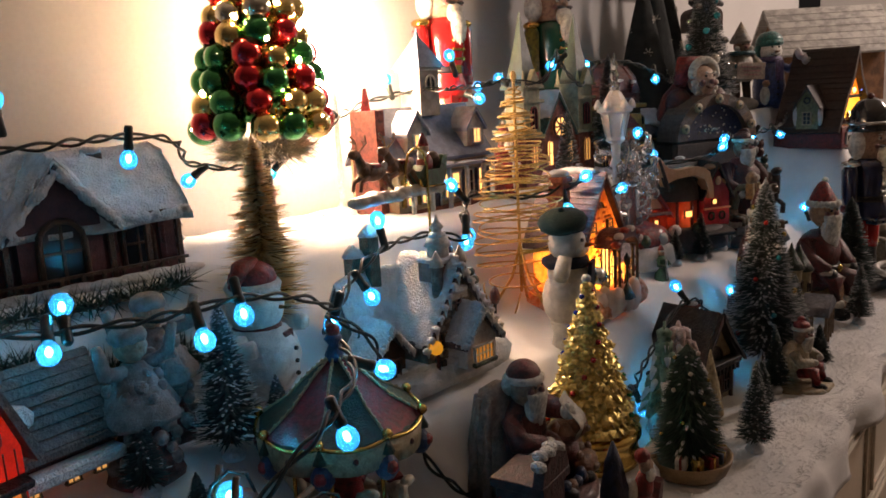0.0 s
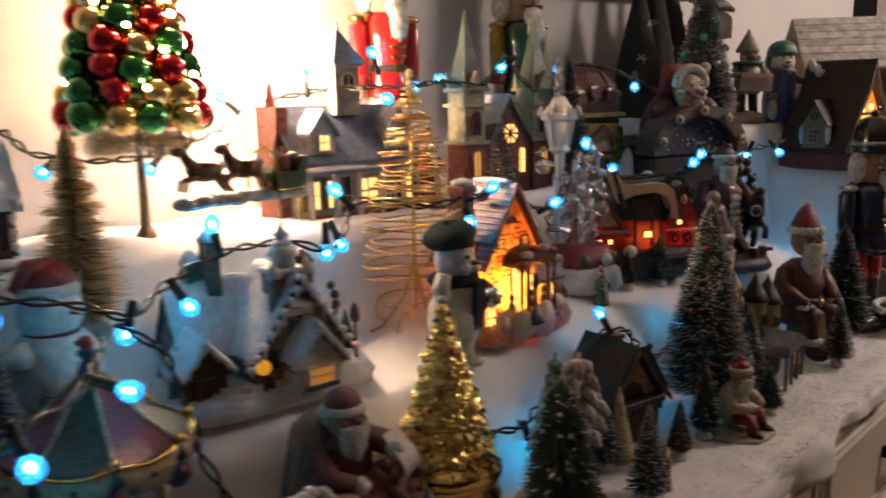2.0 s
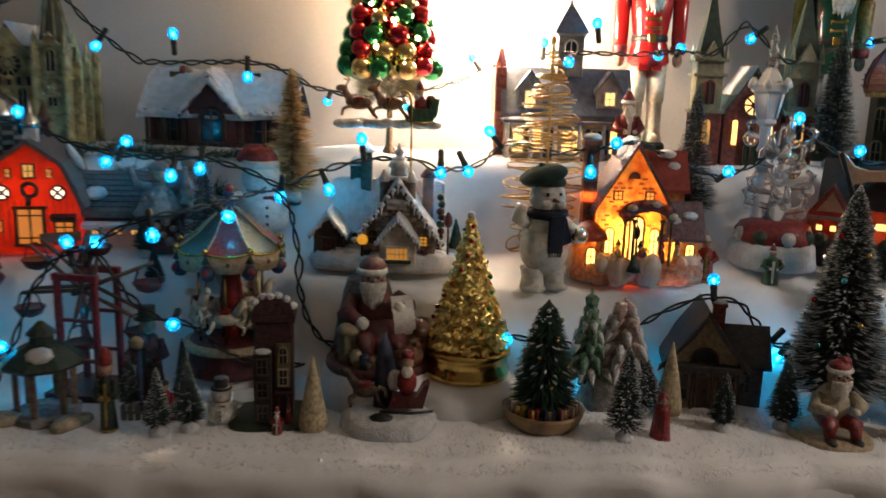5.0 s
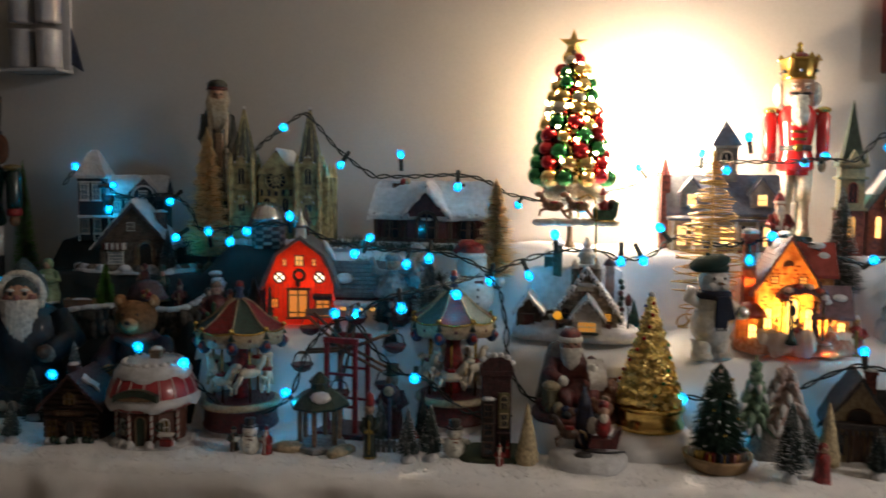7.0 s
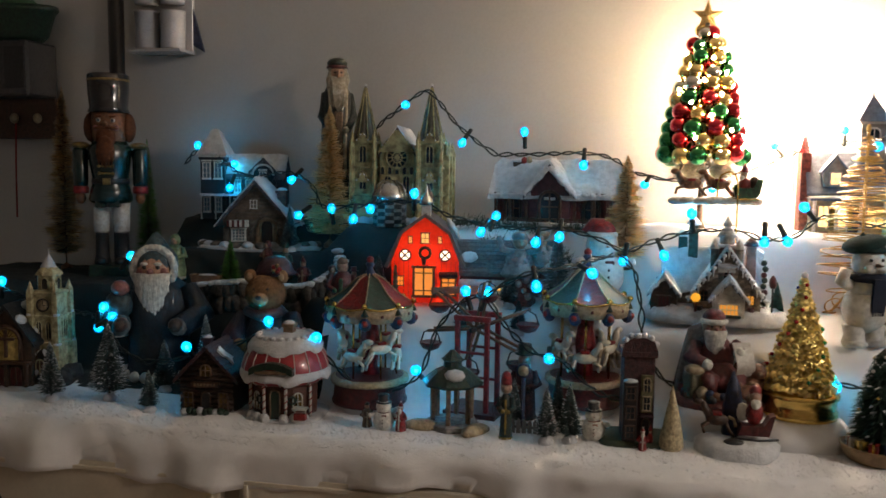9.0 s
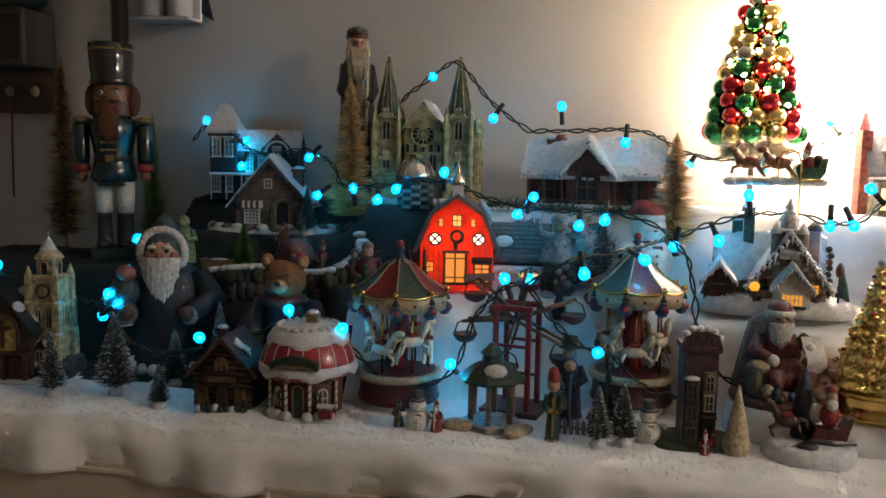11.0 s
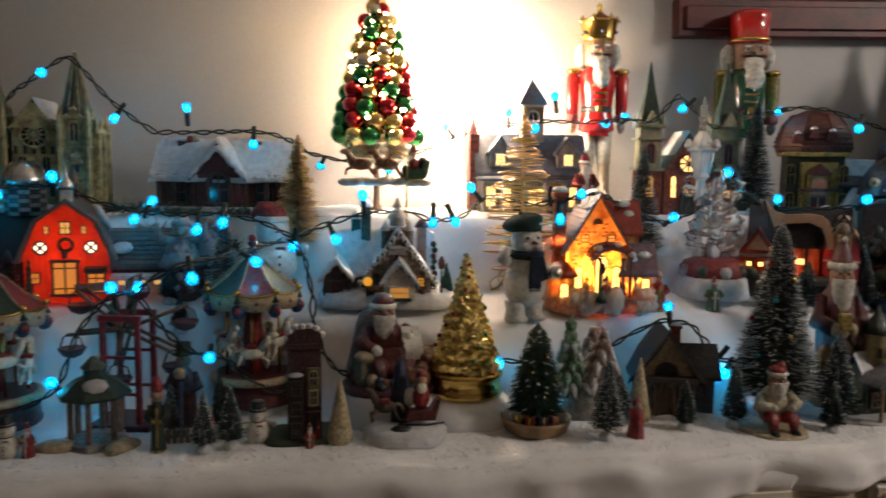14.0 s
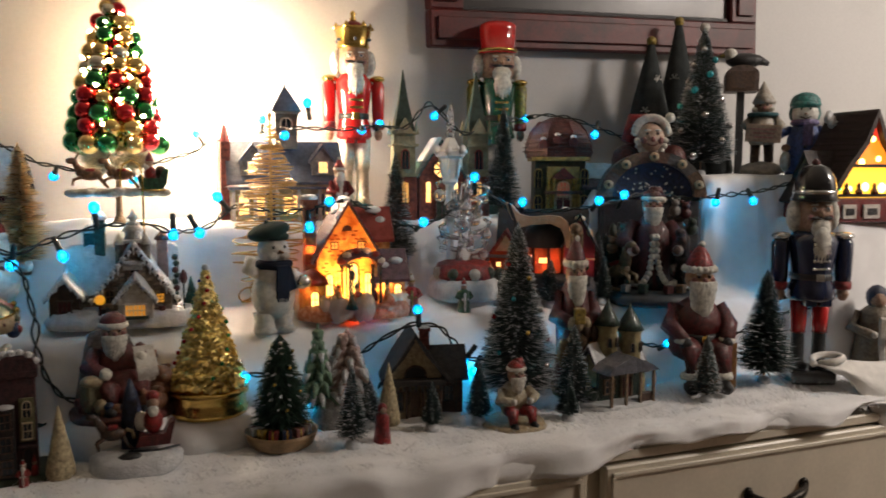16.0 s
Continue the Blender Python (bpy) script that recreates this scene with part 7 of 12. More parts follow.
def station(x, y):
    z = snow(x, y) - 0.003
    e = thing("snowy_station", x, y, z, -8, "long dark red station model with a thick snowy roof and arches", "station", "village houses")
    w, d, h = 0.222, 0.075, 0.068
    WINE = pmat("wine_brick", (0.11, 0.03, 0.03), 0.55, s1=110, bump=0.5)
    gable(e, w, d, h, 0.040, WINE, SLATE, "x", over=0.014, snowy=0.016, cover=1.04, seed=27)
    gable(e, 0.074, 0.045, h, 0.044, WINE, SLATE, "y", over=0.012, snowy=0.014, cover=1.05, at=(-0.004, -0.030, 0), seed=28, body="porch", roofname="porch_roof")
    opening(e, pose(-0.004, -0.0525, 0), 0, 0.010, 0.040, 0.058, DARKPANE, BROWN, True, (1, 1))
    rnd = random.Random(71)
    for u in (-0.078, 0.072):
        opening(e, side("f", w, d), u, 0.012, 0.030, 0.044, DARKPANE, BROWN, True, (1, 1))
        for du in (-0.024, 0.024):
            Shape().box((u + du, -0.0385, 0.034), (0.007, 0.004, 0.060), DKRED, bev=0.3).ob("pilaster", e)
    for u in (-0.110, -0.082, -0.050, 0.042, 0.078, 0.110):
        s = Shape().box((u, -0.048, h / 2 - 0.004), (0.005, 0.005, h - 0.008), BROWN)
        s.box((u, -0.048, h - 0.012), (0.012, 0.006, 0.005), BROWN)
        s.ob("post", e)
    for u in (-0.084, 0.076):
        Shape().box((u, -0.048, h - 0.006), (0.058, 0.006, 0.006), BROWN).ob("beam", e)
    for sx in (-1, 1):
        opening(e, side("r" if sx > 0 else "l", w, d), 0, 0.014, 0.026, 0.05, DARKPANE, TAN, True, (1, 1))
    for sx in (-1, 1):
        n = 30
        Shape().tube([(sx * (0.040 + 0.0028 * k), -0.0515, h - 0.006 - 0.004 * rnd.random()) for k in range(n)], [rnd.uniform(0.003, 0.0065) for k in range(n)], SNOWPAINT, 7).ob("eave_snow", e, "ragged snow along the eave")
        Shape().tube([(-0.004 + sx * 0.048 * (1 - k / 20), -0.0655, h - 0.004 + 0.050 * k / 20 - 0.003 * rnd.random()) for k in range(21)], [rnd.uniform(0.003, 0.0065) for k in range(21)], SNOWPAINT, 7).ob("eave_snow", e, "ragged snow along the gable")
    for k in range(9):
        s = Shape().ball((-0.105 + 0.026 * k, -0.066 - 0.006 * rnd.random(), 0.006), (0.022, 0.012, 0.005), SNOWPAINT, 8)
        s.ob("drift", e)
    Shape().box((0.0, -0.058, 0.016), (0.225, 0.003, 0.003), BROWN).ob("rail", e)
    for k in range(12):
        Shape().box((-0.105 + 0.019 * k, -0.058, 0.008), (0.003, 0.003, 0.018), BROWN).ob("rail_post", e)
    for px in (-0.078, 0.050):
        s = Shape()
        s.box((px, 0, 0.112), (0.02, 0.018, 0.022), BROWN)
        s.ball((px, 0, 0.125), (0.013, 0.012, 0.005), SNOWPAINT, 8)
        s.ob("chimney", e)
    Shape().ball((-0.066, -0.006, 0.124), (0.007, 0.006, 0.009), RED, 8).ob("roof_ornament", e, "tiny red figure on the roof ridge")
    Shape().ball((-0.056, -0.006, 0.126), (0.006, 0.006, 0.008), CREAM, 8).ob("roof_ornament", e, "tiny cream figure on the roof ridge")
    b = Shape()
    for k in range(16):
        b.ball((0.116, -0.036 + 0.006 * (k % 3), 0.0045 * k + 0.004), (0.006, 0.006, 0.004), SNOWPAINT if k % 3 == 0 else DKGREEN, 6)
    b.ob("ivy", e)


station(0.284, 0.822)


def garland(label, way, r, seed):
    """Dark artificial fir garland: short needles round a wire."""
    e = thing("fir_garland", *way[0], 0, label, "garland")
    o = Vector(way[0])
    pts = smooth_path(way)
    Shape().tube([p - o for p in pts], 0.002, BROWN, 5).ob("stem", e)
    rnd = random.Random(seed)
    s = Shape()
    for p in pts:
        for k in range(14):
            d = Vector((rnd.uniform(-1, 1), rnd.uniform(-1, 1), rnd.uniform(-0.5, 1))).normalized()
            q = p - o + d * r * rnd.uniform(0.6, 1.1)
            w = d.cross(Vector((0.3, 0.2, 1))).normalized() * 0.0009
            b = p - o
            s.add([b - w, b + w, q, b + Vector((0, 0, 0.0012))], [[0, 1, 2], [1, 3, 2], [3, 0, 2]], FROSTTIP if rnd.random() < 0.08 else BRUSH)
    s.ob("needles", e, "dark green needles with a little frost")


for seed, label, row in ((3, "dark green fir garland along the foot of the station", ((0.10, 0.694, 0.008), (0.16, 0.690, 0.014), (0.22, 0.690, 0.008), (0.28, 0.684, 0.014), (0.345, 0.690, 0.008))),
                         (4, "dark green fir garland behind the farm shed", ((0.11, 0.655, 0.014), (0.17, 0.668, 0.022), (0.24, 0.660, 0.018), (0.30, 0.662, 0.014), (0.35, 0.650, 0.008)))):
    garland(label, [(gx, gy, snow(gx, gy) + gz) for gx, gy, gz in row], 0.026, seed)



def school(x, y):
    z = snow(x, y) - 0.003
    e = thing("school_house", x, y, z, -4, "cream and brick school house model with blue-grey roof and bell tower", "house", "village houses")
    w, d, h = 0.192, 0.09, 0.078
    CR = pmat("cream_clapboard", (0.55, 0.45, 0.28), 0.5, s1=60, bump=0.3)
    BLR = pmat("blue_grey_roof", (0.12, 0.14, 0.19), 0.45, s1=110, bump=0.7)
    plinth(e, w + 0.03, d + 0.045, BRICK, 0.008, 40)
    gable(e, w, d, h, 0.062, CR, BLR, "x", over=0.006, snowy=0.0)
    Shape().prism([(-0.100, 0.062), (0.100, 0.062), (0.100, 0.066), (-0.100, 0.066)], -0.075, -0.040, BLR).ob("porch_roof", e)
    Shape().ball((-0.05, -0.058, 0.067), (0.055, 0.016, 0.004), SNOWPAINT, 10).ob("roof_snow", e)
    for k in range(6):
        Shape().lathe([(0.0035, 0.006), (0.003, 0.064)], WHITE, (-0.092 + 0.0368 * k, -0.068, 0), 8).ob("post", e)
    Shape().box((-0.102, 0, 0.07), (0.016, 0.05, 0.15), BRICK, bev=0.05).ob("chimney", e, "tall red brick chimney")
    t = Shape().lathe([(0.009, 0), (0.0035, 0.03)], RED, (-0.102, 0, 0.145), 4, False)
    t.ob("chimney_cap", e)
    for u in (-0.058, 0.064):
        gable(e, 0.038, 0.03, 0.026, 0.024, pmat("grey_clapboard", (0.3, 0.28, 0.25), 0.5, s1=80), BLR, "y", over=0.004, snowy=0, at=(u, -0.034, 0.086), body="dormer", roofname="dormer_roof")
        opening(e, pose(u, -0.049, 0.086), 0, 0.004, 0.016, 0.020, WARM, WHITE, False, (1, 1))
    s = Shape().box((0.004, 0.0, 0.165), (0.040, 0.040, 0.065), MATS["grey_clapboard"], bev=0.05)
    s.box((0.004, 0, 0.197), (0.046, 0.046, 0.004), WHITE)
    tw = s.ob("bell_tower", e)
    Shape().lathe([(0.038, 0.199), (0.028, 0.212), (0.004, 0.242), (0.001, 0.254)], BLR, (0.004, 0, 0), 4, False, pose(0, 0, 0, 0, 0, 45)).ob("tower_roof", tw)
    opening(tw, pose(0.004, -0.020, 0), 0, 0.168, 0.020, 0.020, DARKPANE, WHITE, True, (1, 0))
    m = side("f", w, d)
    for u, wd, lit in ((-0.074, 0.016, 1), (-0.046, 0.016, 1), (0.010, 0.034, 2), (0.048, 0.016, 0), (0.076, 0.016, 1)):
        opening(e, m, u, 0.016, wd, 0.036, WARM if lit else DARKPANE, WHITE, False, (1, 1))
        if wd < 0.03:
            for sg in (-1, 1):
                Shape().box((u + sg * 0.014, -d / 2 - 0.002, 0.034), (0.007, 0.003, 0.038), YELLOW if u < 0 else NAVY).ob("shutter", e)
    opening(e, m, -0.026, 0.004, 0.02, 0.052, NAVY, WHITE, False, (0, 1), "door")
    opening(e, side("l", w, d), 0.0, 0.02, 0.018, 0.034, WARM, WHITE, False, (1, 1))


school(0.824, 0.80)


def brick_church(x, y):
    z = snow(x, y) - 0.003
    e = thing("brick_church", x, y, z, -8, "red brick church model with two green-roofed towers and lit windows", "church", "village houses")
    H = 1.566 - z
    gable(e, 0.085, 0.10, H * 0.30, H * 0.22, BRICK, TEAL, "y", over=0.004, snowy=0.003, cover=0.6, at=(0.0, 0.01, 0), seed=51)
    for u in (-0.070, 0.070):
        OS = pmat("olive_stone", (0.36, 0.33, 0.2), 0.55, s1=100, bump=0.5)
        t = Shape().box((u, -0.022, H * 0.15), (0.044, 0.044, H * 0.30), BRICK, bev=0.05).ob("tower", e)
        Shape().box((u, -0.022, H * 0.44), (0.040, 0.040, H * 0.28), OS, bev=0.05).ob("belfry", t)
        for k in (0.30, 0.50, 0.58):
            Shape().box((u, -0.022, H * k), (0.050, 0.050, 0.005), OS).ob("string_course", t)
        Shape().lathe([(0.030, H * 0.585), (0.026, H * 0.61), (0.012, H * 0.80), (0.001, H)], pmat("dark_green_spire", (0.05, 0.08, 0.06), 0.4, s1=120), (u, -0.022, 0), 4, False, pose(0, 0, 0, 0, 0, 45)).ob("spire", t)
        for a in (-1, 1):
            for b in (-1, 1):
                Shape().lathe([(0.005, 0), (0.0006, 0.026)], MATS["olive_stone"], (u + a * 0.021, -0.022 + b * 0.021, H * 0.58), 4, False).ob("pinnacle", t)
        gbl = Shape().prism([(u - 0.015, H * 0.58), (u + 0.015, H * 0.58), (u, H * 0.68)], -0.050, -0.040, MATS["olive_stone"])
        gbl.ob("gablet", t)
        m = pose(u, -0.044, 0)
        opening(t, m, 0, H * 0.34, 0.014, H * 0.13, DARKPANE, RED, True, (1, 0))
        opening(t, m, 0, H * 0.12, 0.014, H * 0.14, WARMDIM, RED, True, (1, 0))
    m = pose(0, -0.041, 0)
    s = Shape().lathe([(0.016, 0), (0.016, 0.003)], WARM, n=20, m=m @ pose(0, 0.001, H * 0.34, 90, 0, 0))
    rw = s.ob("rose_window", e)
    f = Shape()
    f.m = m @ pose(0, -0.002, H * 0.34)
    f.tube([(0.017 * math.cos(k * 0.3142), 0, 0.017 * math.sin(k * 0.3142)) for k in range(20)], 0.0022, DKRED, 6, True)
    for k in range(4):
        f.box((0, 0, 0), (0.032, 0.002, 0.003), DKRED, ry=k * math.pi / 4)
    f.ob("tracery", rw)
    for u in (-0.026, 0.026):
        opening(e, m, u, H * 0.12, 0.010, H * 0.14, WARM, DKRED, True, (0, 1))
    opening(e, m, 0, 0, 0.024, H * 0.16, DKGREEN, DKRED, True, (1, 0), "door")


brick_church(1.112, 0.775)


def dome_house(x, y):
    z = snow(x, y) - 0.003
    e = thing("conservatory_house", x, y, z, -22, "dark house model with a rounded red roof and yellow front", "house", "village houses")
    OL = pmat("olive_yellow_plaster", (0.36, 0.27, 0.07), 0.5, s1=100, var=0.3, bump=0.5)
    DB = pmat("dark_olive_wall", (0.05, 0.055, 0.03), 0.55, s1=100, var=0.3, bump=0.6)
    w, d, h = 0.100, 0.08, 1.410 - z
    Shape().box((0, 0, h / 2), (w, d, h), DB, bev=0.04).ob("body", e)
    MR = pmat("maroon_shingle", (0.10, 0.022, 0.016), 0.45, s1=150, var=0.35, bump=1.0)
    q = Matrix.Diagonal((0.86, 0.62, 1, 1)) @ pose(0, 0, 0, 0, 0, 22.5)
    rf = Shape().lathe([(0.080, h - 0.004), (0.082, h + 0.002), (0.080, h + 0.022), (0.069, h + 0.048), (0.048, h + 0.068), (0.022, h + 0.077), (0.002, h + 0.080)], MR, n=8, smooth=False, m=q).ob("roof", e, "dark red bulging roof")
    for k in range(8):
        a = math.radians(45 * k + 22.5)
        Shape().tube([(r * 0.86 * math.cos(a), r * 0.62 * math.sin(a), zz) for r, zz in ((0.082, h + 0.004), (0.0805, h + 0.023), (0.0695, h + 0.049), (0.0485, h + 0.069))], 0.0017, DKRED, 5).ob("roof_rib", rf)
    for k in range(5):
        f = 0.10 + 0.17 * k
        Shape().tube([(0.86 * (0.0845 - 0.026 * f * f) * math.cos(t * math.pi / 8), 0.62 * (0.0845 - 0.026 * f * f) * math.sin(t * math.pi / 8), h + 0.004 + 0.050 * f) for t in range(16)], 0.0011, MR, 4, True).ob("shingle_strip", rf)
    for px, pz in ((-0.036, 0.026), (-0.008, 0.034), (0.024, 0.030)):
        s = Shape().prism([(px - 0.008, h + pz - 0.010), (px + 0.008, h + pz - 0.010), (px + 0.008, h + pz), (px, h + pz + 0.009), (px - 0.008, h + pz)], -0.052, -0.030, DKRED)
        s.ball((px, -0.047, h + pz + 0.008), (0.006, 0.006, 0.004), SNOWPAINT, 7)
        s.ob("dormer", rf)
    Shape().box((0, 0, h - 0.006), (w + 0.016, d + 0.016, 0.008), OL, bev=0.3).ob("cornice", e)
    Shape().box((0.004, -0.046, h / 2 - 0.010), (0.064, 0.018, h - 0.022), OL, bev=0.06).ob("porch", e, "yellow porch front")
    Shape().prism([(-0.022, h - 0.046), (0.030, h - 0.046), (0.004, h - 0.022)], -0.060, -0.054, DKRED).ob("pediment", e)
    opening(e, pose(0.004, -0.055, 0), 0, h - 0.086, 0.026, 0.036, glow("dim_red_pane", (1.0, 0.2, 0.06), 0.10), CREAM, True, (3, 2))
    opening(e, pose(0.004, -0.055, 0), 0, 0.004, 0.030, 0.040, DKRED, CREAM, False, (1, 0), "door")
    for u in (-0.026, -0.016, 0.024, 0.034):
        Shape().lathe([(0.0045, 0), (0.0032, 0.005), (0.003, h - 0.050), (0.005, h - 0.046)], YELLOW, (u, -0.058, 0.002), 8).ob("column", e)
    Shape().box((0.004, -0.058, h * 0.42), (0.074, 0.012, 0.006), BROWN, bev=0.3).ob("balcony", e)
    for u in (-0.044, 0.048):
        for zz in (0.010, h * 0.5):
            opening(e, side("f", w, d), u, zz, 0.015, 0.036, DARKPANE, OL, True, (1, 1))
    gable(e, 0.06, 0.055, 0.065, 0.034, DKGREEN, SLATE, "x", at=(0.080, -0.012, 0), body="wing", roofname="wing_roof", snowy=0.003, cover=0.6, seed=52)
    opening(e, pose(0.085, -0.040, 0), 0, 0.016, 0.022, 0.034, DARKPANE, YELLOW, False, (1, 1))
    Shape().ball((0.094, -0.034, 0.080), (0.016, 0.010, 0.005), SNOWPAINT, 8).ob("roof_snow", e)


dome_house(1.380, 0.785)


def tudor(x, y):
    z = snow(x, y) - 0.002
    e = thing("tudor_inn", x, y, z, -32, "red timbered inn model with peach snowy gables and lit windows", "house", "village houses")
    RW = shell("red_plaster", (0.52, 0.13, 0.075), (0.40, 0.09, 0.05), 0.45)
    PU = shell("plum_plaster", (0.50, 0.13, 0.18), (0.38, 0.09, 0.12), 0.55)
    # peach brightened: the colour stands in for inner light the roof blocks
    OR = shell("peach_painted_glow", (0.90, 0.60, 0.38), (0.80, 0.48, 0.27), 0.3)
    BR = pmat("black_roof", (0.03, 0.025, 0.025), 0.5, s1=120, bump=0.7)
    plinth(e, 0.185, 0.115, pmat("dark_rock_ledge", (0.07, 0.055, 0.055), 0.6, s1=80, bump=0.9), 0.040, 61)
    z0 = 0.036
    # main block with a black roof
    gable(e, 0.150, 0.062, 0.058, 0.050, RW, BR, "x", over=0.006, at=(0, 0.012, z0))
    # bowed centre
    n = 12
    arc = [math.pi + math.pi * i / n for i in range(n + 1)]
    bow = [(0.004 + 0.036 * math.cos(a), -0.012 + 0.032 * math.sin(a)) for a in arc]
    Shape().prism(bow, z0 - 0.002, z0 + 0.050, RW, "z").ob("bow", e, "bowed red front")
    sill = [(0.004 + 0.043 * math.cos(a), -0.012 + 0.039 * math.sin(a)) for a in arc]
    Shape().prism(sill, z0 - 0.008, z0 - 0.002, OR, "z").ob("sill", e, "sill in bright peach standing in for its glow")
    for i in range(n + 1):
        if i % 3 == 1 or i in (0, n):
            Shape().lathe([(0.0028, z0 - 0.002), (0.0028, z0 + 0.050)], DKRED, (0.004 + 0.0365 * math.cos(arc[i]), -0.012 + 0.0325 * math.sin(arc[i]), 0), 6).ob("pilaster", e)
    ring = ((0.040, z0 + 0.049), (0.037, z0 + 0.070), (0.026, z0 + 0.094), (0.010, z0 + 0.099))
    vs = [(0.004 + r * math.cos(a), -0.012 + r * 0.9 * math.sin(a), zz) for a in arc for r, zz in ring]
    fs = [[4 * i + q, 4 * i + 4 + q, 4 * i + 5 + q, 4 * i + 1 + q] for i in range(n) for q in range(3)]
    Shape().add(vs, fs, BR, True).ob("bow_roof", e, "black curved roof")
    band = [(-0.062, 0.128), (-0.052, 0.124), (-0.038, 0.108), (-0.020, 0.103), (0.016, 0.106), (0.032, 0.104), (0.044, 0.096), (0.052, 0.070), (0.053, 0.050), (0.044, 0.050), (0.040, 0.070), (0.034, 0.084), (0.016, 0.092), (-0.020, 0.089), (-0.036, 0.084), (-0.040, 0.076), (-0.046, 0.090), (-0.056, 0.112)]
    Shape().prism([(u, z0 + q) for u, q in band], -0.050, -0.030, OR).ob("roof_snow", e, "snow round the curved roof, bright peach in place of glow")
    Shape().box((-0.046, -0.046, z0 + 0.098), (0.006, 0.010, 0.060), BR, ry=-0.35, bev=0.3).ob("bargeboard", e)
    opening(e, pose(0.004, -0.0445, z0), 0.0, 0.022, 0.015, 0.011, WARM, TAN, False, (0, 0))
    # left wing: red roof slope, two small windows
    gable(e, 0.058, 0.050, 0.034, 0.040, RW, glaze(0.62, 0.07, 0.05), "y", over=0.008, t=0.005, at=(-0.062, -0.014, z0), body="bay", roofname="bay_roof")
    Shape().prism([(-0.080, z0 + 0.042), (-0.044, z0 + 0.042), (-0.062, z0 + 0.070)], -0.0415, -0.0395, OR).ob("gable_front", e, "gable front, bright peach in place of glow")
    for u in (-0.074, -0.056):
        opening(e, pose(u, -0.039, z0), 0, 0.014, 0.009, 0.009, WARM, BROWN, False, (0, 0))
    Shape().box((-0.062, -0.044, z0 + 0.033), (0.064, 0.008, 0.005), GREY, bev=0.4).ob("eave_snow", e)
    # right wing: plum, window, two wreaths
    gable(e, 0.052, 0.056, 0.056, 0.046, PU, BR, "y", over=0.006, t=0.006, at=(0.066, -0.012, z0), body="bay", roofname="bay_roof")
    for px, pz, sx in ((0.050, 0.076, -1), (0.082, 0.076, 1), (0.066, 0.100, 0)):
        Shape().ball((px, -0.028, z0 + pz), (0.010, 0.018, 0.006), OR, 9, pose(0, 0, 0, 0, sx * 58, 0)).ob("roof_snow", e)
    Shape().ball((0.066, -0.044, z0 + 0.078), (0.006, 0.003, 0.008), OR, 9).ob("gable_plaque", e)
    opening(e, pose(0.060, -0.040, z0), 0, 0.038, 0.010, 0.009, WARM, BROWN, False, (0, 0))
    for u in (0.054, 0.076):
        Shape().tube([(u + 0.0055 * math.cos(i * 0.6283), -0.042, z0 + 0.018 + 0.0065 * math.sin(i * 0.6283)) for i in range(10)], 0.002, DKGREEN, 6, True).ob("wreath", e, "dark green wreath")
    Shape().box((0.066, -0.042, z0 + 0.031), (0.054, 0.006, 0.003), OR, bev=0.4).ob("string_course", e)
    Shape().box((0.056, -0.052, z0 - 0.006), (0.060, 0.028, 0.007), BR, rx=0.35, bev=0.3).ob("door_canopy", e, "dark entrance canopy")
    for u in (0.034, 0.078):
        Shape().tube([(u, -0.058, 0.0), (u, -0.058, z0 - 0.010)], 0.0024, GREY, 6).ob("post", e)
    chimney(e, 0.040, 0.026, z0 + 0.085, 0.015, 0.026, BRICK)
    chimney(e, -0.040, 0.024, z0 + 0.085, 0.015, 0.024, BRICK)
    for u, g in ((-0.070, DKGREEN), (-0.030, SNOWPAINT), (0.015, DKGREEN)):
        Shape().ball((u, -0.056, 0.040), (0.012, 0.009, 0.010), g, 8).ob("shrub", e)
    point("tudor_inn_lamp", (x, y + 0.005, z + 0.062), 0.26, (1.0, 0.46, 0.17), 0.006)
    ca, sa = math.cos(math.radians(-32)), math.sin(math.radians(-32))
    # fill lights added in the bow and wings, which the inn lamp can't reach
    for u, v, en in ((0.004, -0.020, 0.08), (-0.062, -0.012, 0.10), (0.066, -0.010, 0.12)):
        point("tudor_inn_bay_fill", (x + u * ca - v * sa, y + u * sa + v * ca, z + 0.058), en, (1.0, 0.40, 0.13), 0.004)


tudor(1.250, 0.605)


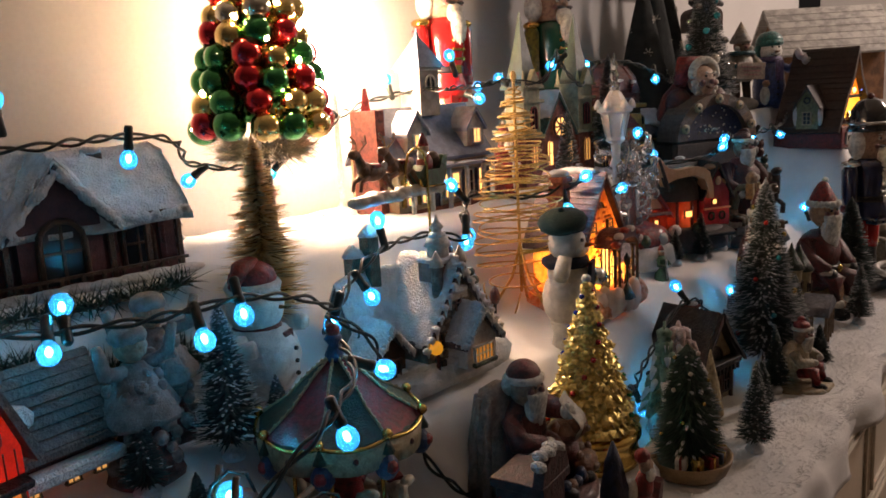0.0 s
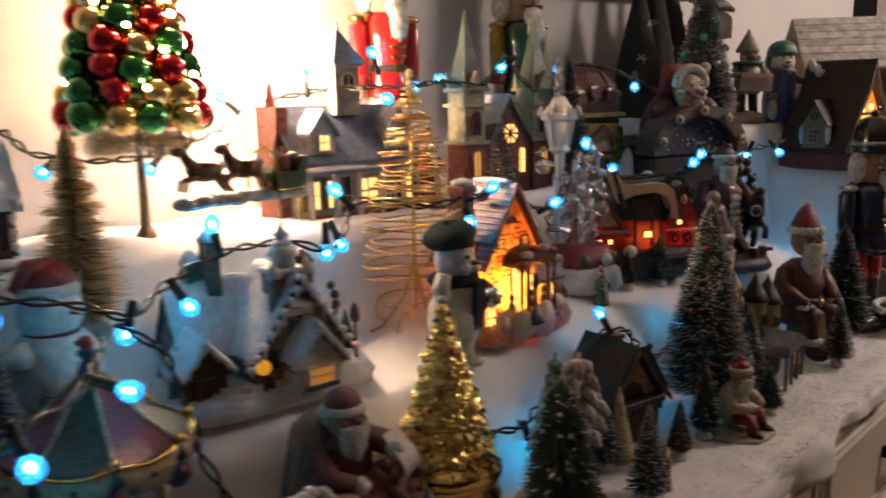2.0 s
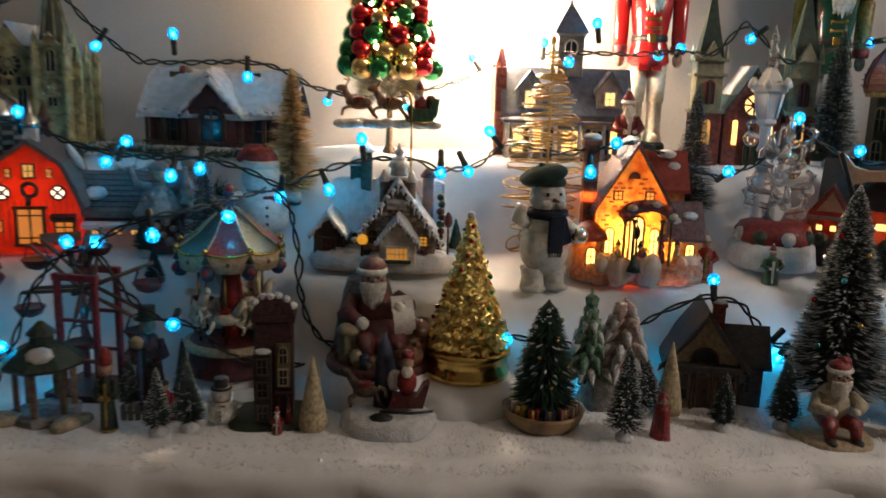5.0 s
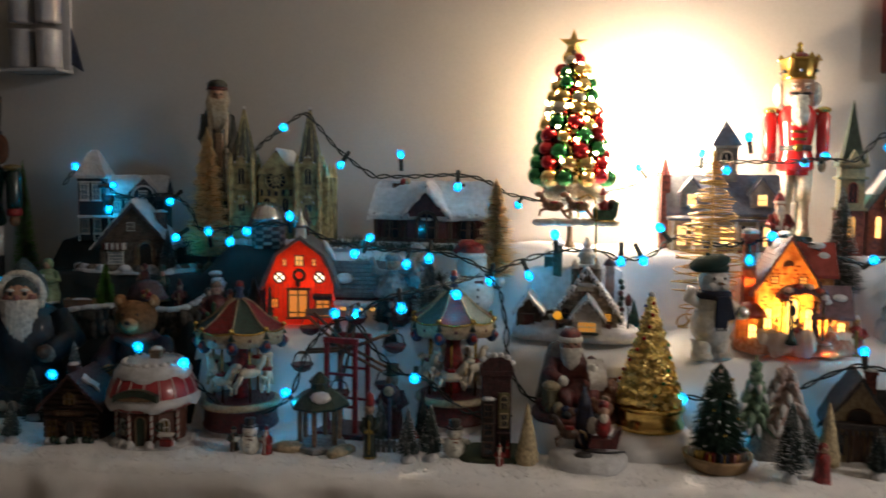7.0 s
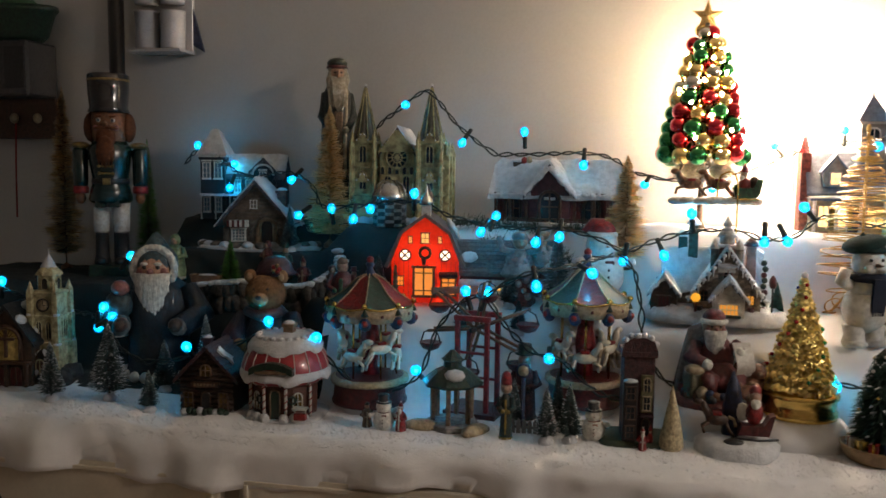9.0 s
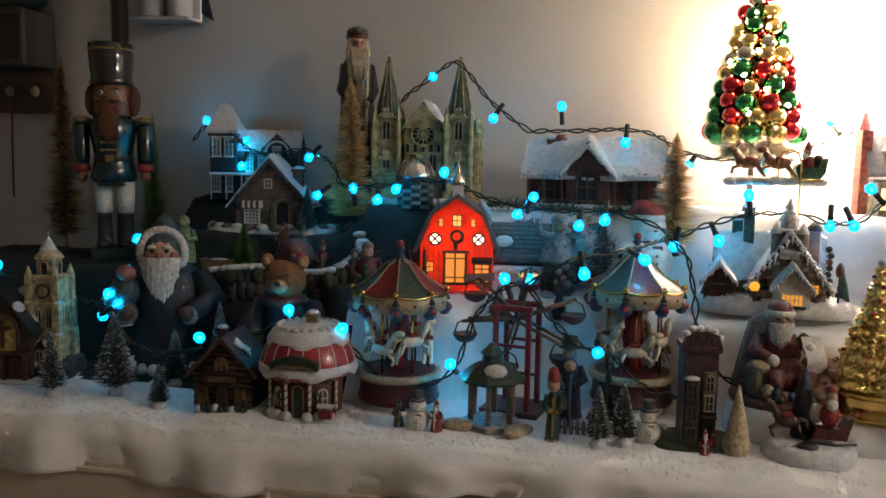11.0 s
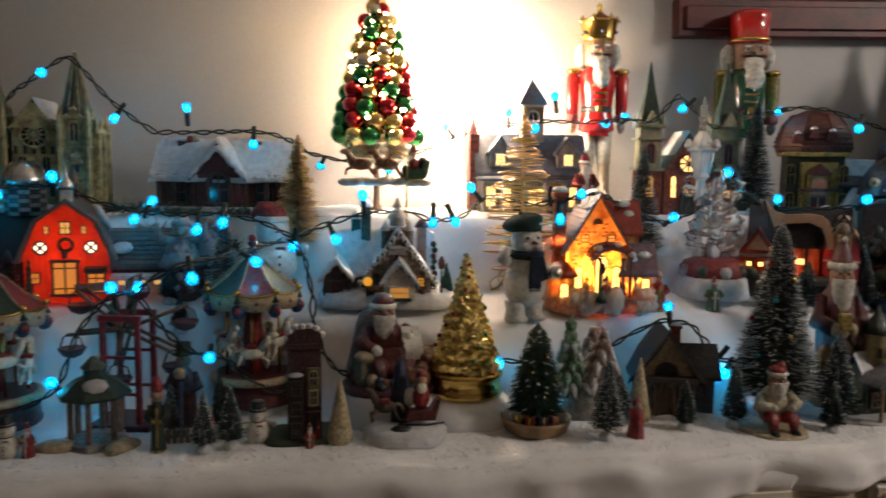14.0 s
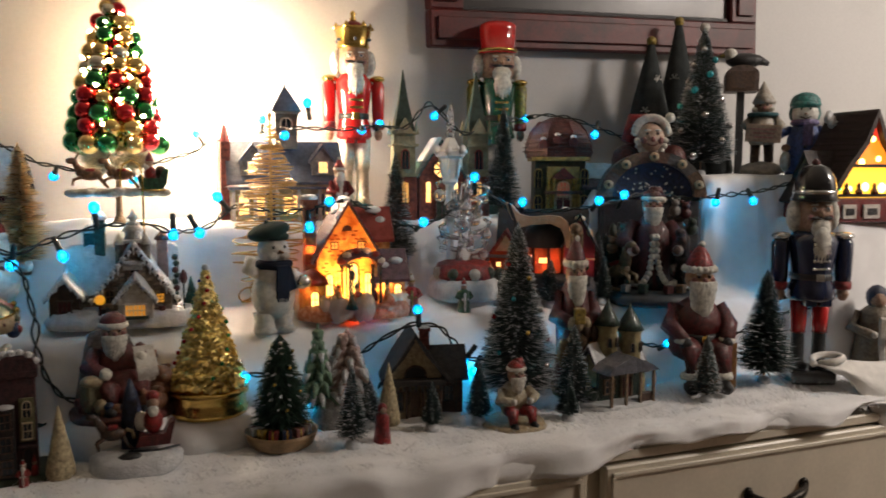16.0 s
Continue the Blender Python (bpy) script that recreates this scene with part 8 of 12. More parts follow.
def lantern_house(x, y):
    """An A-frame lantern: steep dark roof, coloured glass front, small cottage dormer on its slope."""
    z = snow(x, y) - 0.004
    e = thing("house_lantern", x, y, z, -8, "dark A-frame house lantern with a glowing orange glass front", "lantern")
    hw, d, zb, top = 0.082, 0.115, 0.046, 1.492 - z
    DR = pmat("dark_brown_shingle", (0.035, 0.017, 0.013), 0.5, s1=120, var=0.3, bump=0.8)
    RD = glow("red_glass", (1.0, 0.05, 0.02), 0.9)
    OG = glow("orange_glass", (1.0, 0.26, 0.015), 1.3)
    YG = glow("yellow_glass", (1.0, 0.50, 0.03), 1.8)
    YL = glow("yellow_lamp", (1.0, 0.75, 0.2), 5.0)
    yf = -d / 2
    base = Shape().box((0, 0, zb / 2), (2 * hw + 0.02, d + 0.03, zb), glaze(0.36, 0.02, 0.02), bev=0.1).ob("base", e, "red base with white patches")
    for u, s2 in ((-0.058, 0.030), (-0.010, 0.036), (0.044, 0.030)):
        Shape().box((u, yf - 0.016, zb * 0.45), (s2, 0.004, 0.026), WHITE, rz=0.05, bev=0.2).ob("patch", base, "white card on the base")
        Shape().box((u, yf - 0.0185, zb * 0.45), (s2 * 0.6, 0.002, 0.012), BLACK).ob("mark", base)
    def half(zz):
        return hw * 0.92 * (1 - (zz - zb) / (top - 0.012 - zb))
    z_at = [zb + (top - 0.012 - zb) * q for q in (0.0, 0.40, 0.72, 1.0)]
    for k, mat in enumerate((YG, OG, RD)):
        a, b = z_at[k], z_at[k + 1]
        Shape().prism([(-half(a), a), (half(a), a), (max(0.0005, half(b)), b), (-max(0.0005, half(b)), b)], yf + 0.002, yf + 0.006, mat).ob("glass", e, "glowing coloured glass")
    for zz in (z_at[0] + 0.004, z_at[1]):
        Shape().box((0, yf - 0.001, zz), (2 * half(zz), 0.006, 0.006), DR).ob("glazing_bar", e)
    for u, zz, r in ((-0.045, 0.062, 0.006), (-0.012, 0.066, 0.009), (0.025, 0.064, 0.010), (-0.022, 0.112, 0.007), (0.014, 0.118, 0.006), (0.0, 0.155, 0.006)):
        Shape().ball((u, yf + 0.001, zz), (r, 0.003, r), YL, 10).ob("lamp", e, "small yellow lamp")
    for u, zz in ((-0.055, 0.052), (-0.028, 0.052), (0.006, 0.052), (0.045, 0.052)):
        Shape().lathe([(0.006, 0), (0.007, 0.006), (0.003, 0.012), (0.004, 0.016), (0.001, 0.022)], DKRED, (u, yf - 0.002, zz), 8).ob("ornament", e)
    for i, (t, col) in enumerate(((0.1, "green"), (0.45, "blue"), (0.85, "red"))):
        zz = zb + (top - zb) * t
        for sx in (-1, 1):
            Shape().ball((sx * (half(zz) + 0.003), yf - 0.004, zz), 0.003, glow(col + "_led", {"green": (0.05, 1, 0.2), "blue": (0.1, 0.2, 1), "red": (1, 0.05, 0.03)}[col], 3.0), 8).ob("led", e, "tiny coloured lamp")
    # steep flared roof, two slopes
    for sx in (-1, 1):
        prof = [(0, top + 0.004), (hw * 0.32, top - 0.055), (hw * 0.72, zb + 0.062), (hw * 1.28, zb - 0.010)]
        out = [(sx * px, pz) for px, pz in prof]
        inn = [(sx * (px - 0.009), pz - 0.004) for px, pz in prof[1:]]
        poly = out + inn[::-1] + [(0, top - 0.012)]
        Shape().prism(poly if sx > 0 else poly[::-1], yf - 0.012, d / 2 + 0.012, DR).ob("roof", e, "steep dark shingle roof")
        for k in range(3):
            (x0, a0), (x1, a1) = prof[k], prof[k + 1]
            for q in range(4):
                t = (q + 0.5) / 4
                Shape().box((sx * (x0 + (x1 - x0) * t), 0, a0 + (a1 - a0) * t), (0.003, d + 0.020, 0.003), DR).ob("shingle_strip", e)
    Shape().prism([(-hw, zb), (hw, zb), (0, top - 0.01)], d / 2 - 0.008, d / 2, BROWN).ob("back", e)
    for k in range(7):
        Shape().ball((-0.006 - 0.005 * (k % 3), d / 2 - 0.004 * k, top - 0.006 * k * 0.6), (0.007, 0.008, 0.010), SNOWPAINT, 8).ob("roof_snow", e)
    # cottage dormer on the slope
    dm = gable(e, 0.046, 0.050, 0.052, 0.036, glaze(0.30, 0.30, 0.13), DR, "y", over=0.007, at=(-0.076, -0.004, 0.040), rz=-90, seed=5, body="dormer", roofname="dormer_roof")
    f = pose(-0.076, -0.004, 0.040, 0, 0, -90) @ pose(0, -0.025, 0)
    opening(dm, f, 0, 0.012, 0.017, 0.026, DARKPANE, CREAM, False, (1, 2))
    w2 = Shape()
    w2.m = f
    w2.tube([(0.006 * math.cos(i * 0.6283), -0.003, 0.062 + 0.006 * math.sin(i * 0.6283)) for i in range(10)], 0.0022, BLACK, 6, True)
    w2.ob("wreath", e, "dark wreath")
    for sy in (-1, 1):
        Shape().ball((-0.098, -0.004 + sy * 0.026, 0.070), (0.005, 0.006, 0.022), SNOWPAINT, 8).ob("roof_snow", e)
    point("house_lantern_light", (x - 0.02, y - 0.085, z + 0.09), 0.03, (1.0, 0.4, 0.06), 0.02)


lantern_house(1.866, 0.505)


def plank_house(x, y):
    """A wooden birdhouse with a broad planked roof, behind the lantern."""
    z = snow(x, y) - 0.004
    e = thing("plank_birdhouse", x, y, z, -51, "large wooden birdhouse with a pale grey planked roof", "birdhouse")
    WP = pmat("pale_grey_plank", (0.46, 0.44, 0.40), 0.65, s1=50, var=0.25, bump=0.5, objvar=0.14)
    BW = pmat("orange_brown_board", (0.30, 0.14, 0.06), 0.6, s1=40, var=0.35, bump=0.5)
    w, d, h, rh = 0.27, 0.16, 1.520 - z, 0.088
    Shape().prism([(-d / 2, 0), (d / 2, 0), (d / 2, h), (0, h + rh), (-d / 2, h)], -w / 2, w / 2, BW, "x").ob("body", e, "brown board walls")
    for k in range(6):
        Shape().box((-w / 2 + 0.02 + 0.04 * k, -d / 2 - 0.002, h / 2), (0.034, 0.005, h), BW, bev=0.1).ob("board", e)
    ang = math.atan2(rh, d / 2)
    L = (d / 2 + 0.035) / math.cos(ang)
    for sy in (-1, 1):
        for i in range(7):
            t = (i + 0.5) / 7 * L
            Shape().box((0, sy * t * math.cos(ang), h + rh + 0.008 - t * math.sin(ang)), (w + 0.05, L / 7 - 0.0012, 0.008), WP, rx=-sy * ang).ob("roof_plank", e)
    s = Shape()
    s.lathe([(0.022, 0), (0.022, 0.003)], BLACK, n=16, m=pose(w / 2 + 0.001, 0, h * 0.8, 0, 90, 0))
    s.ob("entrance_hole", e)
    for k in range(8):
        Shape().ball((w / 2 + 0.012, -0.02 + 0.006 * k, h + rh * 0.5 + 0.004 * (k % 3)), 0.008, GOLDWIRE, 7).ob("garland_ball", e, "gold garland bead")


plank_house(2.360, 0.635)

# ---- rides ----
GLAZEWHITE = pmat("ivory_glaze", (0.7, 0.64, 0.5), 0.3, coat=0.3, s1=120, var=0.15, bump=0.5)

def horse(s, m, coat):
    """A small leaping carousel horse into s."""
    s.m = m
    s.ball((0, 0, 0), (0.012, 0.005, 0.006), coat, 10)
    s.tube([(0.008, 0, 0.003), (0.014, 0, 0.012), (0.015, 0, 0.016)], [0.0045, 0.0036, 0.003], coat, 7)
    s.ball((0.019, 0, 0.016), (0.0055, 0.003, 0.003), coat, 8)
    for b in (-1, 1):
        s.tube([(0.008, b * 0.003, -0.003), (0.015, b * 0.003, -0.007), (0.013, b * 0.003, -0.013)], 0.0016, coat, 5)
        s.tube([(-0.009, b * 0.003, -0.002), (-0.012, b * 0.003, -0.009), (-0.017, b * 0.003, -0.014)], 0.0017, coat, 5)
    s.tube([(-0.011, 0, 0.003), (-0.017, 0, 0.001), (-0.019, 0, -0.006)], 0.0018, CREAM, 5)
    s.box((0, 0, 0.006), (0.009, 0.009, 0.003), RED, bev=0.4)
    s.m = Matrix()


CANRED, CANTEAL = glaze(0.38, 0.008, 0.02, 0.4), glaze(0.004, 0.085, 0.062, 0.4)


def mound(x, y, z, r):
    tagged(Shape().lathe([(r * 1.2, snow(x, y) - z - 0.012), (r * 1.12, -0.012), (r, -0.003), (r * 0.9, 0)], BATT, n=24, wob=0.03).ob("snow_mound", None, "", (x, y, z)), "folded pad of snow batting under a toy", "snow pad")


def carousel(x, y, z, h, rz, label):
    e = thing("carousel", x, y, z, rz, label, "carousel", "carousels")
    R = 0.058
    Shape().lathe([(R, 0), (R * 1.02, 0.004), (R * 0.98, 0.008), (R * 0.95, 0.030), (R * 1.04, 0.034), (R * 1.04, 0.040), (R * 0.9, 0.043), (0.012, 0.044)], DKRED, n=32).ob("base", e, "dark red round base")
    Shape().lathe([(R * 1.05, 0.033), (R * 1.065, 0.036), (R * 1.05, 0.0405), (R * 0.96, 0.0425)], CREAM, n=32).ob("rim", e, "cream rim of the base")
    Shape().lathe([(0.014, 0.043), (0.012, 0.06), (0.016, 0.09), (0.012, 0.12), (0.016, h * 0.62)], RED, n=12).ob("column", e)
    zc = h * 0.62
    c = Shape()
    n = 8
    for k in range(n):
        a0, a1 = 2 * math.pi * k / n, 2 * math.pi * (k + 1) / n
        pr = ((R * 1.16, zc + 0.020), (R * 0.72, zc + 0.036), (R * 0.36, zc + 0.056), (R * 0.08, h - 0.020))
        vs = []
        for a in (a0, (a0 + a1) / 2, a1):
            for r, zz in pr:
                q = 0.96 if a not in (a0, a1) else 1.0
                vs.append((r * q * math.cos(a), r * q * math.sin(a), zz - (0.003 if q < 1 else 0)))
        c.add(vs, [[i * 4 + j, i * 4 + 4 + j, i * 4 + 5 + j, i * 4 + j + 1] for i in range(2) for j in range(3)], CANRED if k % 2 else CANTEAL, True)
    c.lathe([(R * 1.1, zc + 0.012), (R * 1.12, zc + 0.018), (0.01, zc + 0.03)], DKGREEN, n=16)
    cn = c.ob("canopy", e, "red and green striped canopy")
    for k in range(n):
        a = 2 * math.pi * k / n
        sm = Shape().tube([(r * math.cos(a), r * math.sin(a), zz + 0.0008) for r, zz in pr], 0.0011, CREAM, 5)
        for j in range(12):
            u = (j + 0.5) / 4
            (r0, z0), (r1, z1) = pr[int(u)], pr[int(u) + 1]
            u -= int(u)
            sm.ball(((r0 + (r1 - r0) * u) * math.cos(a), (r0 + (r1 - r0) * u) * math.sin(a), z0 + (z1 - z0) * u + 0.0015), 0.0016, CREAM, 5)
        sm.ob("seam_trim", cn, "cream beaded trim")
    for k in range(n):
        a0, a1 = 2 * math.pi * k / n, 2 * math.pi * (k + 1) / n
        f = Shape()
        pts = []
        for j in range(9):
            a = a0 + (a1 - a0) * j / 8
            sag = 0.006 * math.sin(math.pi * j / 8)
            pts.append((R * 1.17 * math.cos(a), R * 1.17 * math.sin(a), zc + 0.020 - sag * 0.6))
        vs = []
        for (px, py, pz) in pts:
            vs += [(px, py, pz), (px * 0.985, py * 0.985, pz - 0.021)]
        for (px, py, pz) in pts:
            vs += [(px * 0.97, py * 0.97, pz), (px * 0.955, py * 0.955, pz - 0.021)]
        fs = [[2 * j + 1, 2 * j + 3, 2 * j + 2, 2 * j] for j in range(8)] + [[18 + 2 * j, 20 + 2 * j, 21 + 2 * j, 19 + 2 * j] for j in range(8)] + [[2 * j, 2 * j + 2, 20 + 2 * j, 18 + 2 * j] for j in range(8)] + [[2 * j + 3, 2 * j + 1, 19 + 2 * j, 21 + 2 * j] for j in range(8)]
        f.add(vs, fs, CREAM, True)
        am = (a0 + a1) / 2
        f.ball((R * 1.15 * math.cos(am), R * 1.15 * math.sin(am), zc + 0.007), 0.0028, DKRED, 6)
        sc = f.ob("scallop", cn, "cream scalloped border")
        g = Shape().tube(pts, 0.0016, BRASS, 5)
        g.ball((R * 1.17 * math.cos(a0), R * 1.17 * math.sin(a0), zc + 0.023), 0.0045, BRASS, 8)
        g.ob("gold_trim", cn)
        d = Shape()
        ca, sa = R * 1.10 * math.cos(a0), R * 1.10 * math.sin(a0)
        d.ball((ca, sa, zc - 0.004), (0.010, 0.010, 0.011), BLUEP, 8)
        d.ball((ca * 1.09, sa * 1.09, zc - 0.003), 0.0058, RED, 8)
        d.lathe([(0.006, 0), (0.0005, 0.012)], DKGREEN, (ca * 1.05, sa * 1.05, zc + 0.008), 6)
        d.ob("medallion", cn, "red and blue painted medallion")
    Shape().lathe([(0.006, h - 0.024), (0.008, h - 0.018), (0.004, h - 0.010), (0.0075, h - 0.005), (0.004, h)], BLUEP, n=10).ob("finial", e, "blue finial with a red ball")
    Shape().ball((0, 0, h + 0.002), 0.006, RED, 10).ob("finial_ball", e)
    for k in range(6):
        a = 2 * math.pi * k / 6
        px, py = R * 0.72 * math.cos(a), R * 0.72 * math.sin(a)
        zz = 0.078 + 0.012 * (k % 2)
        p = Shape().tube([(px, py, 0.043), (px, py, zc + 0.016)], 0.0018, BRASS, 6)
        po = p.ob("pole", e)
        s = Shape()
        horse(s, pose(px, py, zz, 0, 0, math.degrees(a) + 90) @ Matrix.Diagonal((1.55, 1.6, 1.55, 1)), GLAZEWHITE)
        s.ob("horse", e, "cream carousel horse with a red saddle")


mound(0.022, 0.445, snow(0.022, 0.445) + 0.012, 0.044)
carousel(0.022, 0.445, snow(0.022, 0.445) + 0.011, 0.220, 10, "red and green carousel music box with cream horses")


mound(0.352, 0.512, snow(0.352, 0.512) + 0.012, 0.044)
carousel(0.352, 0.512, snow(0.352, 0.512) + 0.011, 1.256 - snow(0.352, 0.512), 32, "red and green carousel music box with riders and horses")


def ferris_wheel(x, y):
    z = snow(x, y) - 0.002
    e = thing("ferris_wheel", x, y, z, -12, "dark red model ferris wheel with hanging round gondolas", "ferris wheel")
    hc = 0.135
    Shape().box((0, 0, 0.005), (0.085, 0.075, 0.010), DKRED, bev=0.2).ob("base", e)
    for sy in (-1, 1):
        for sx in (-1, 1):
            Shape().box((sx * 0.024, sy * 0.024, 0.082), (0.007, 0.007, 0.148), RED).ob("leg", e)
        Shape().box((0, sy * 0.024, 0.153), (0.058, 0.008, 0.008), RED).ob("crossbar", e)
        for zz in (0.05, 0.10):
            Shape().box((0, sy * 0.024, zz), (0.048, 0.004, 0.004), RED).ob("crossbar", e)
    Shape().tube([(0, -0.028, hc), (0, 0.028, hc)], 0.004, BLACK, 8).ob("axle", e)
    for k in range(6):
        a = 2 * math.pi * k / 6 + 0.35
        ex, ez = 0.085 * math.cos(a), hc + 0.062 * math.sin(a) + 0.012
        for sy in (-0.012, 0.012):
            Shape().tube([(0, sy, hc), (ex * 0.5, sy, hc + (ez - hc) * 0.5), (ex, sy, ez)], 0.0026, WOOD, 5).ob("spoke", e)
        g = Shape().lathe([(0.004, 0), (0.013, 0.004), (0.018, 0.012), (0.018, 0.014), (0.014, 0.013)], DKRED, (ex, 0, ez - 0.034), 12)
        gg = g.ob("gondola", e, "dark red round gondola")
        Shape().tube([(ex - 0.017, 0, ez - 0.021), (ex - 0.012, 0, ez - 0.006), (ex, 0, ez), (ex + 0.012, 0, ez - 0.006), (ex + 0.017, 0, ez - 0.021)], 0.0012, BLACK, 5).ob("hanger", gg)


ferris_wheel(0.19, 0.463)


# ---- figurines, each one plain solid ----
def nutcracker(x, y, z, rz, h, coat, trouser, hat, hatcol, beard, sleeve, label, face=SKIN, boots=BLACK, trim=BRASS, sx=0.8, leg=1.0, hx=1.0, hz=1.0):
    s = Shape()
    k = h / 0.38
    s.m = Matrix.Diagonal((k * sx, k * sx * 1.05, k, 1))
    s.box((0, 0, 0.012), (0.088, 0.07, 0.024), hatcol if hat == "shako" else DKGREEN, bev=0.3)
    for a in (-1, 1):
        s.lathe([(0.014 * leg, 0), (0.016 * leg, 0.004), (0.013 * leg, 0.014), (0.012 * leg, 0.058), (0.015 * leg, 0.062)], boots, (a * 0.021, 0, 0.024), 12)
        s.ball((a * 0.021, -0.014, 0.030), (0.013, 0.020, 0.008), boots, 10)
        s.lathe([(0.014 * leg, 0), (0.0155 * leg, 0.02), (0.017 * leg, 0.062)], trouser, (a * 0.021, 0, 0.084), 12)
    s.lathe([(0.040, 0.140), (0.046, 0.146), (0.042, 0.165), (0.036, 0.180), (0.043, 0.215), (0.047, 0.240), (0.036, 0.255), (0.02, 0.258)], coat, n=20)
    s.lathe([(0.039, 0.176), (0.0395, 0.180), (0.039, 0.186)], BLACK, n=20)
    s.box((0, -0.038, 0.181), (0.016, 0.006, 0.012), trim)
    for j in range(4):
        for a in (-1, 1):
            s.ball((a * 0.014, -0.042 - 0.0006 * j, 0.196 + 0.013 * j), 0.0034, trim, 8)
        s.box((0, -0.0405, 0.196 + 0.013 * j), (0.026, 0.006, 0.003), trim)
    for a in (-1, 1):
        s.lathe([(0.013, 0), (0.016, 0.02), (0.017, 0.075), (0.010, 0.084)], sleeve, (a * 0.062, 0, 0.162), 12)
        s.lathe([(0.0145, 0), (0.0165, 0.003), (0.0165, 0.012), (0.0145, 0.014)], RED if coat is not RED else WHITE, (a * 0.062, 0, 0.158), 12)
        s.ball((a * 0.062, -0.002, 0.150), (0.011, 0.012, 0.012), face, 10)
        s.ball((a * 0.060, 0, 0.248), (0.020, 0.020, 0.007), trim, 12)
        s.box((a * 0.014, -0.024, 0.140), (0.022, 0.030, 0.014), coat)
    s.m = s.m @ Matrix.Translation((0, 0, 0.255)) @ Matrix.Diagonal((hx, hx, hz, 1)) @ Matrix.Translation((0, 0, -0.255))
    s.lathe([(0.024, 0.252), (0.032, 0.262), (0.034, 0.290), (0.031, 0.312), (0.02, 0.316)], face, n=20)
    s.ball((0, -0.034, 0.286), (0.005, 0.008, 0.007), face, 8)
    for a in (-1, 1):
        s.ball((a * 0.013, -0.031, 0.294), (0.0048, 0.003, 0.0042), WHITE, 8)
        s.ball((a * 0.013, -0.0335, 0.294), (0.0024, 0.0016, 0.0028), NAVY, 6)
        s.box((a * 0.013, -0.0325, 0.301), (0.012, 0.003, 0.0026), beard)
        s.ball((a * 0.036, 0.004, 0.282), (0.014, 0.018, 0.028), beard, 10)
    s.ball((0, -0.033, 0.262), (0.019, 0.008, 0.020), beard, 12)
    s.ball((0, -0.040, 0.240), (0.017, 0.009, 0.026), beard, 12)
    for a in (-1, 1):
        s.ball((a * 0.010, -0.036, 0.2795), (0.0115, 0.004, 0.0032), BLACK if beard is FUR else beard, 8)
        s.ball((a * 0.019, -0.030, 0.280), (0.006, 0.005, 0.005), PINK, 7)
    s.box((0, -0.035, 0.2745), (0.016, 0.004, 0.0045), WHITE)
    for q in range(5):
        s.lathe([(0.006, 0), (0.0045, 0.012), (0.0008, 0.026)], beard, (-0.012 + 0.006 * q, -0.041, 0.205 + 0.004 * abs(q - 2)), 6, m=pose(0, 0, 0, 180, 0, 0) @ Matrix.Translation((0, 0, -0.026)))
    if hat == "crown":
        s.lathe([(0.033, 0.312), (0.036, 0.316), (0.034, 0.322), (0.040, 0.352), (0.042, 0.358)], BRASS, n=20)
        for j in range(6):
            a = math.pi * j / 3
            s.lathe([(0.010, 0), (0.006, 0.008), (0.0005, 0.016)], BRASS, (0.037 * math.cos(a), 0.037 * math.sin(a), 0.354), 5)
            s.ball((0.038 * math.cos(a + 0.5), 0.038 * math.sin(a + 0.5), 0.330), 0.004, BLUEP, 6)
        s.ball((0, 0, 0.352), (0.028, 0.028, 0.022), RED, 12)
        s.lathe([(0.006, 0.370), (0.008, 0.378), (0.004, 0.384), (0.007, 0.390), (0.002, 0.396)], BRASS, n=10)
    elif hat == "tall":
        s.lathe([(0.036, 0.310), (0.038, 0.312), (0.038, 0.320), (0.035, 0.322), (0.036, 0.360), (0.038, 0.372), (0.030, 0.380), (0.01, 0.383)], hatcol, n=24)
        s.lathe([(0.0385, 0.313), (0.0392, 0.316), (0.0385, 0.320)], trim, n=24)
    elif hat == "black":
        s.lathe([(0.036, 0.308), (0.040, 0.311), (0.036, 0.318), (0.039, 0.350), (0.040, 0.378), (0.036, 0.381), (0.01, 0.382)], hatcol, n=24)
        s.lathe([(0.0392, 0.366), (0.0402, 0.368), (0.0398, 0.371)], trim, n=24)
    else:
        s.lathe([(0.042, 0.306), (0.044, 0.309), (0.040, 0.316), (0.039, 0.326), (0.036, 0.345), (0.024, 0.362), (0.008, 0.368)], hatcol, n=24)
        s.lathe([(0.0395, 0.318), (0.041, 0.321), (0.0395, 0.325)], trim, n=24)
        s.ball((0, -0.026, 0.346), (0.008, 0.005, 0.009), trim, 8)
        s.ball((0, 0, 0.370), (0.008, 0.008, 0.007), DKRED, 8)
    s.m = Matrix()
    figure(s, "nutcracker", x, y, z, rz, label, "nutcracker", "nutcrackers")


FUR = pmat("white_fur", (0.76, 0.74, 0.66), 0.9, s1=150, s2=700, bump=1.0)
BRFUR = pmat("auburn_fur", (0.13, 0.038, 0.01), 0.9, s1=150, s2=700, bump=1.0)
GLOSSRED = pmat("gloss_red_lacquer", (0.5, 0.015, 0.015), 0.15, coat=0.8, s1=20, var=0.08, bump=0.05)
GLOSSNAVY = pmat("gloss_navy_lacquer", (0.012, 0.02, 0.06), 0.18, coat=0.7, s1=20, var=0.1, bump=0.05)
GLOSSGREEN = pmat("gloss_green_lacquer", (0.01, 0.07, 0.04), 0.18, coat=0.7, s1=20, var=0.1, bump=0.05)
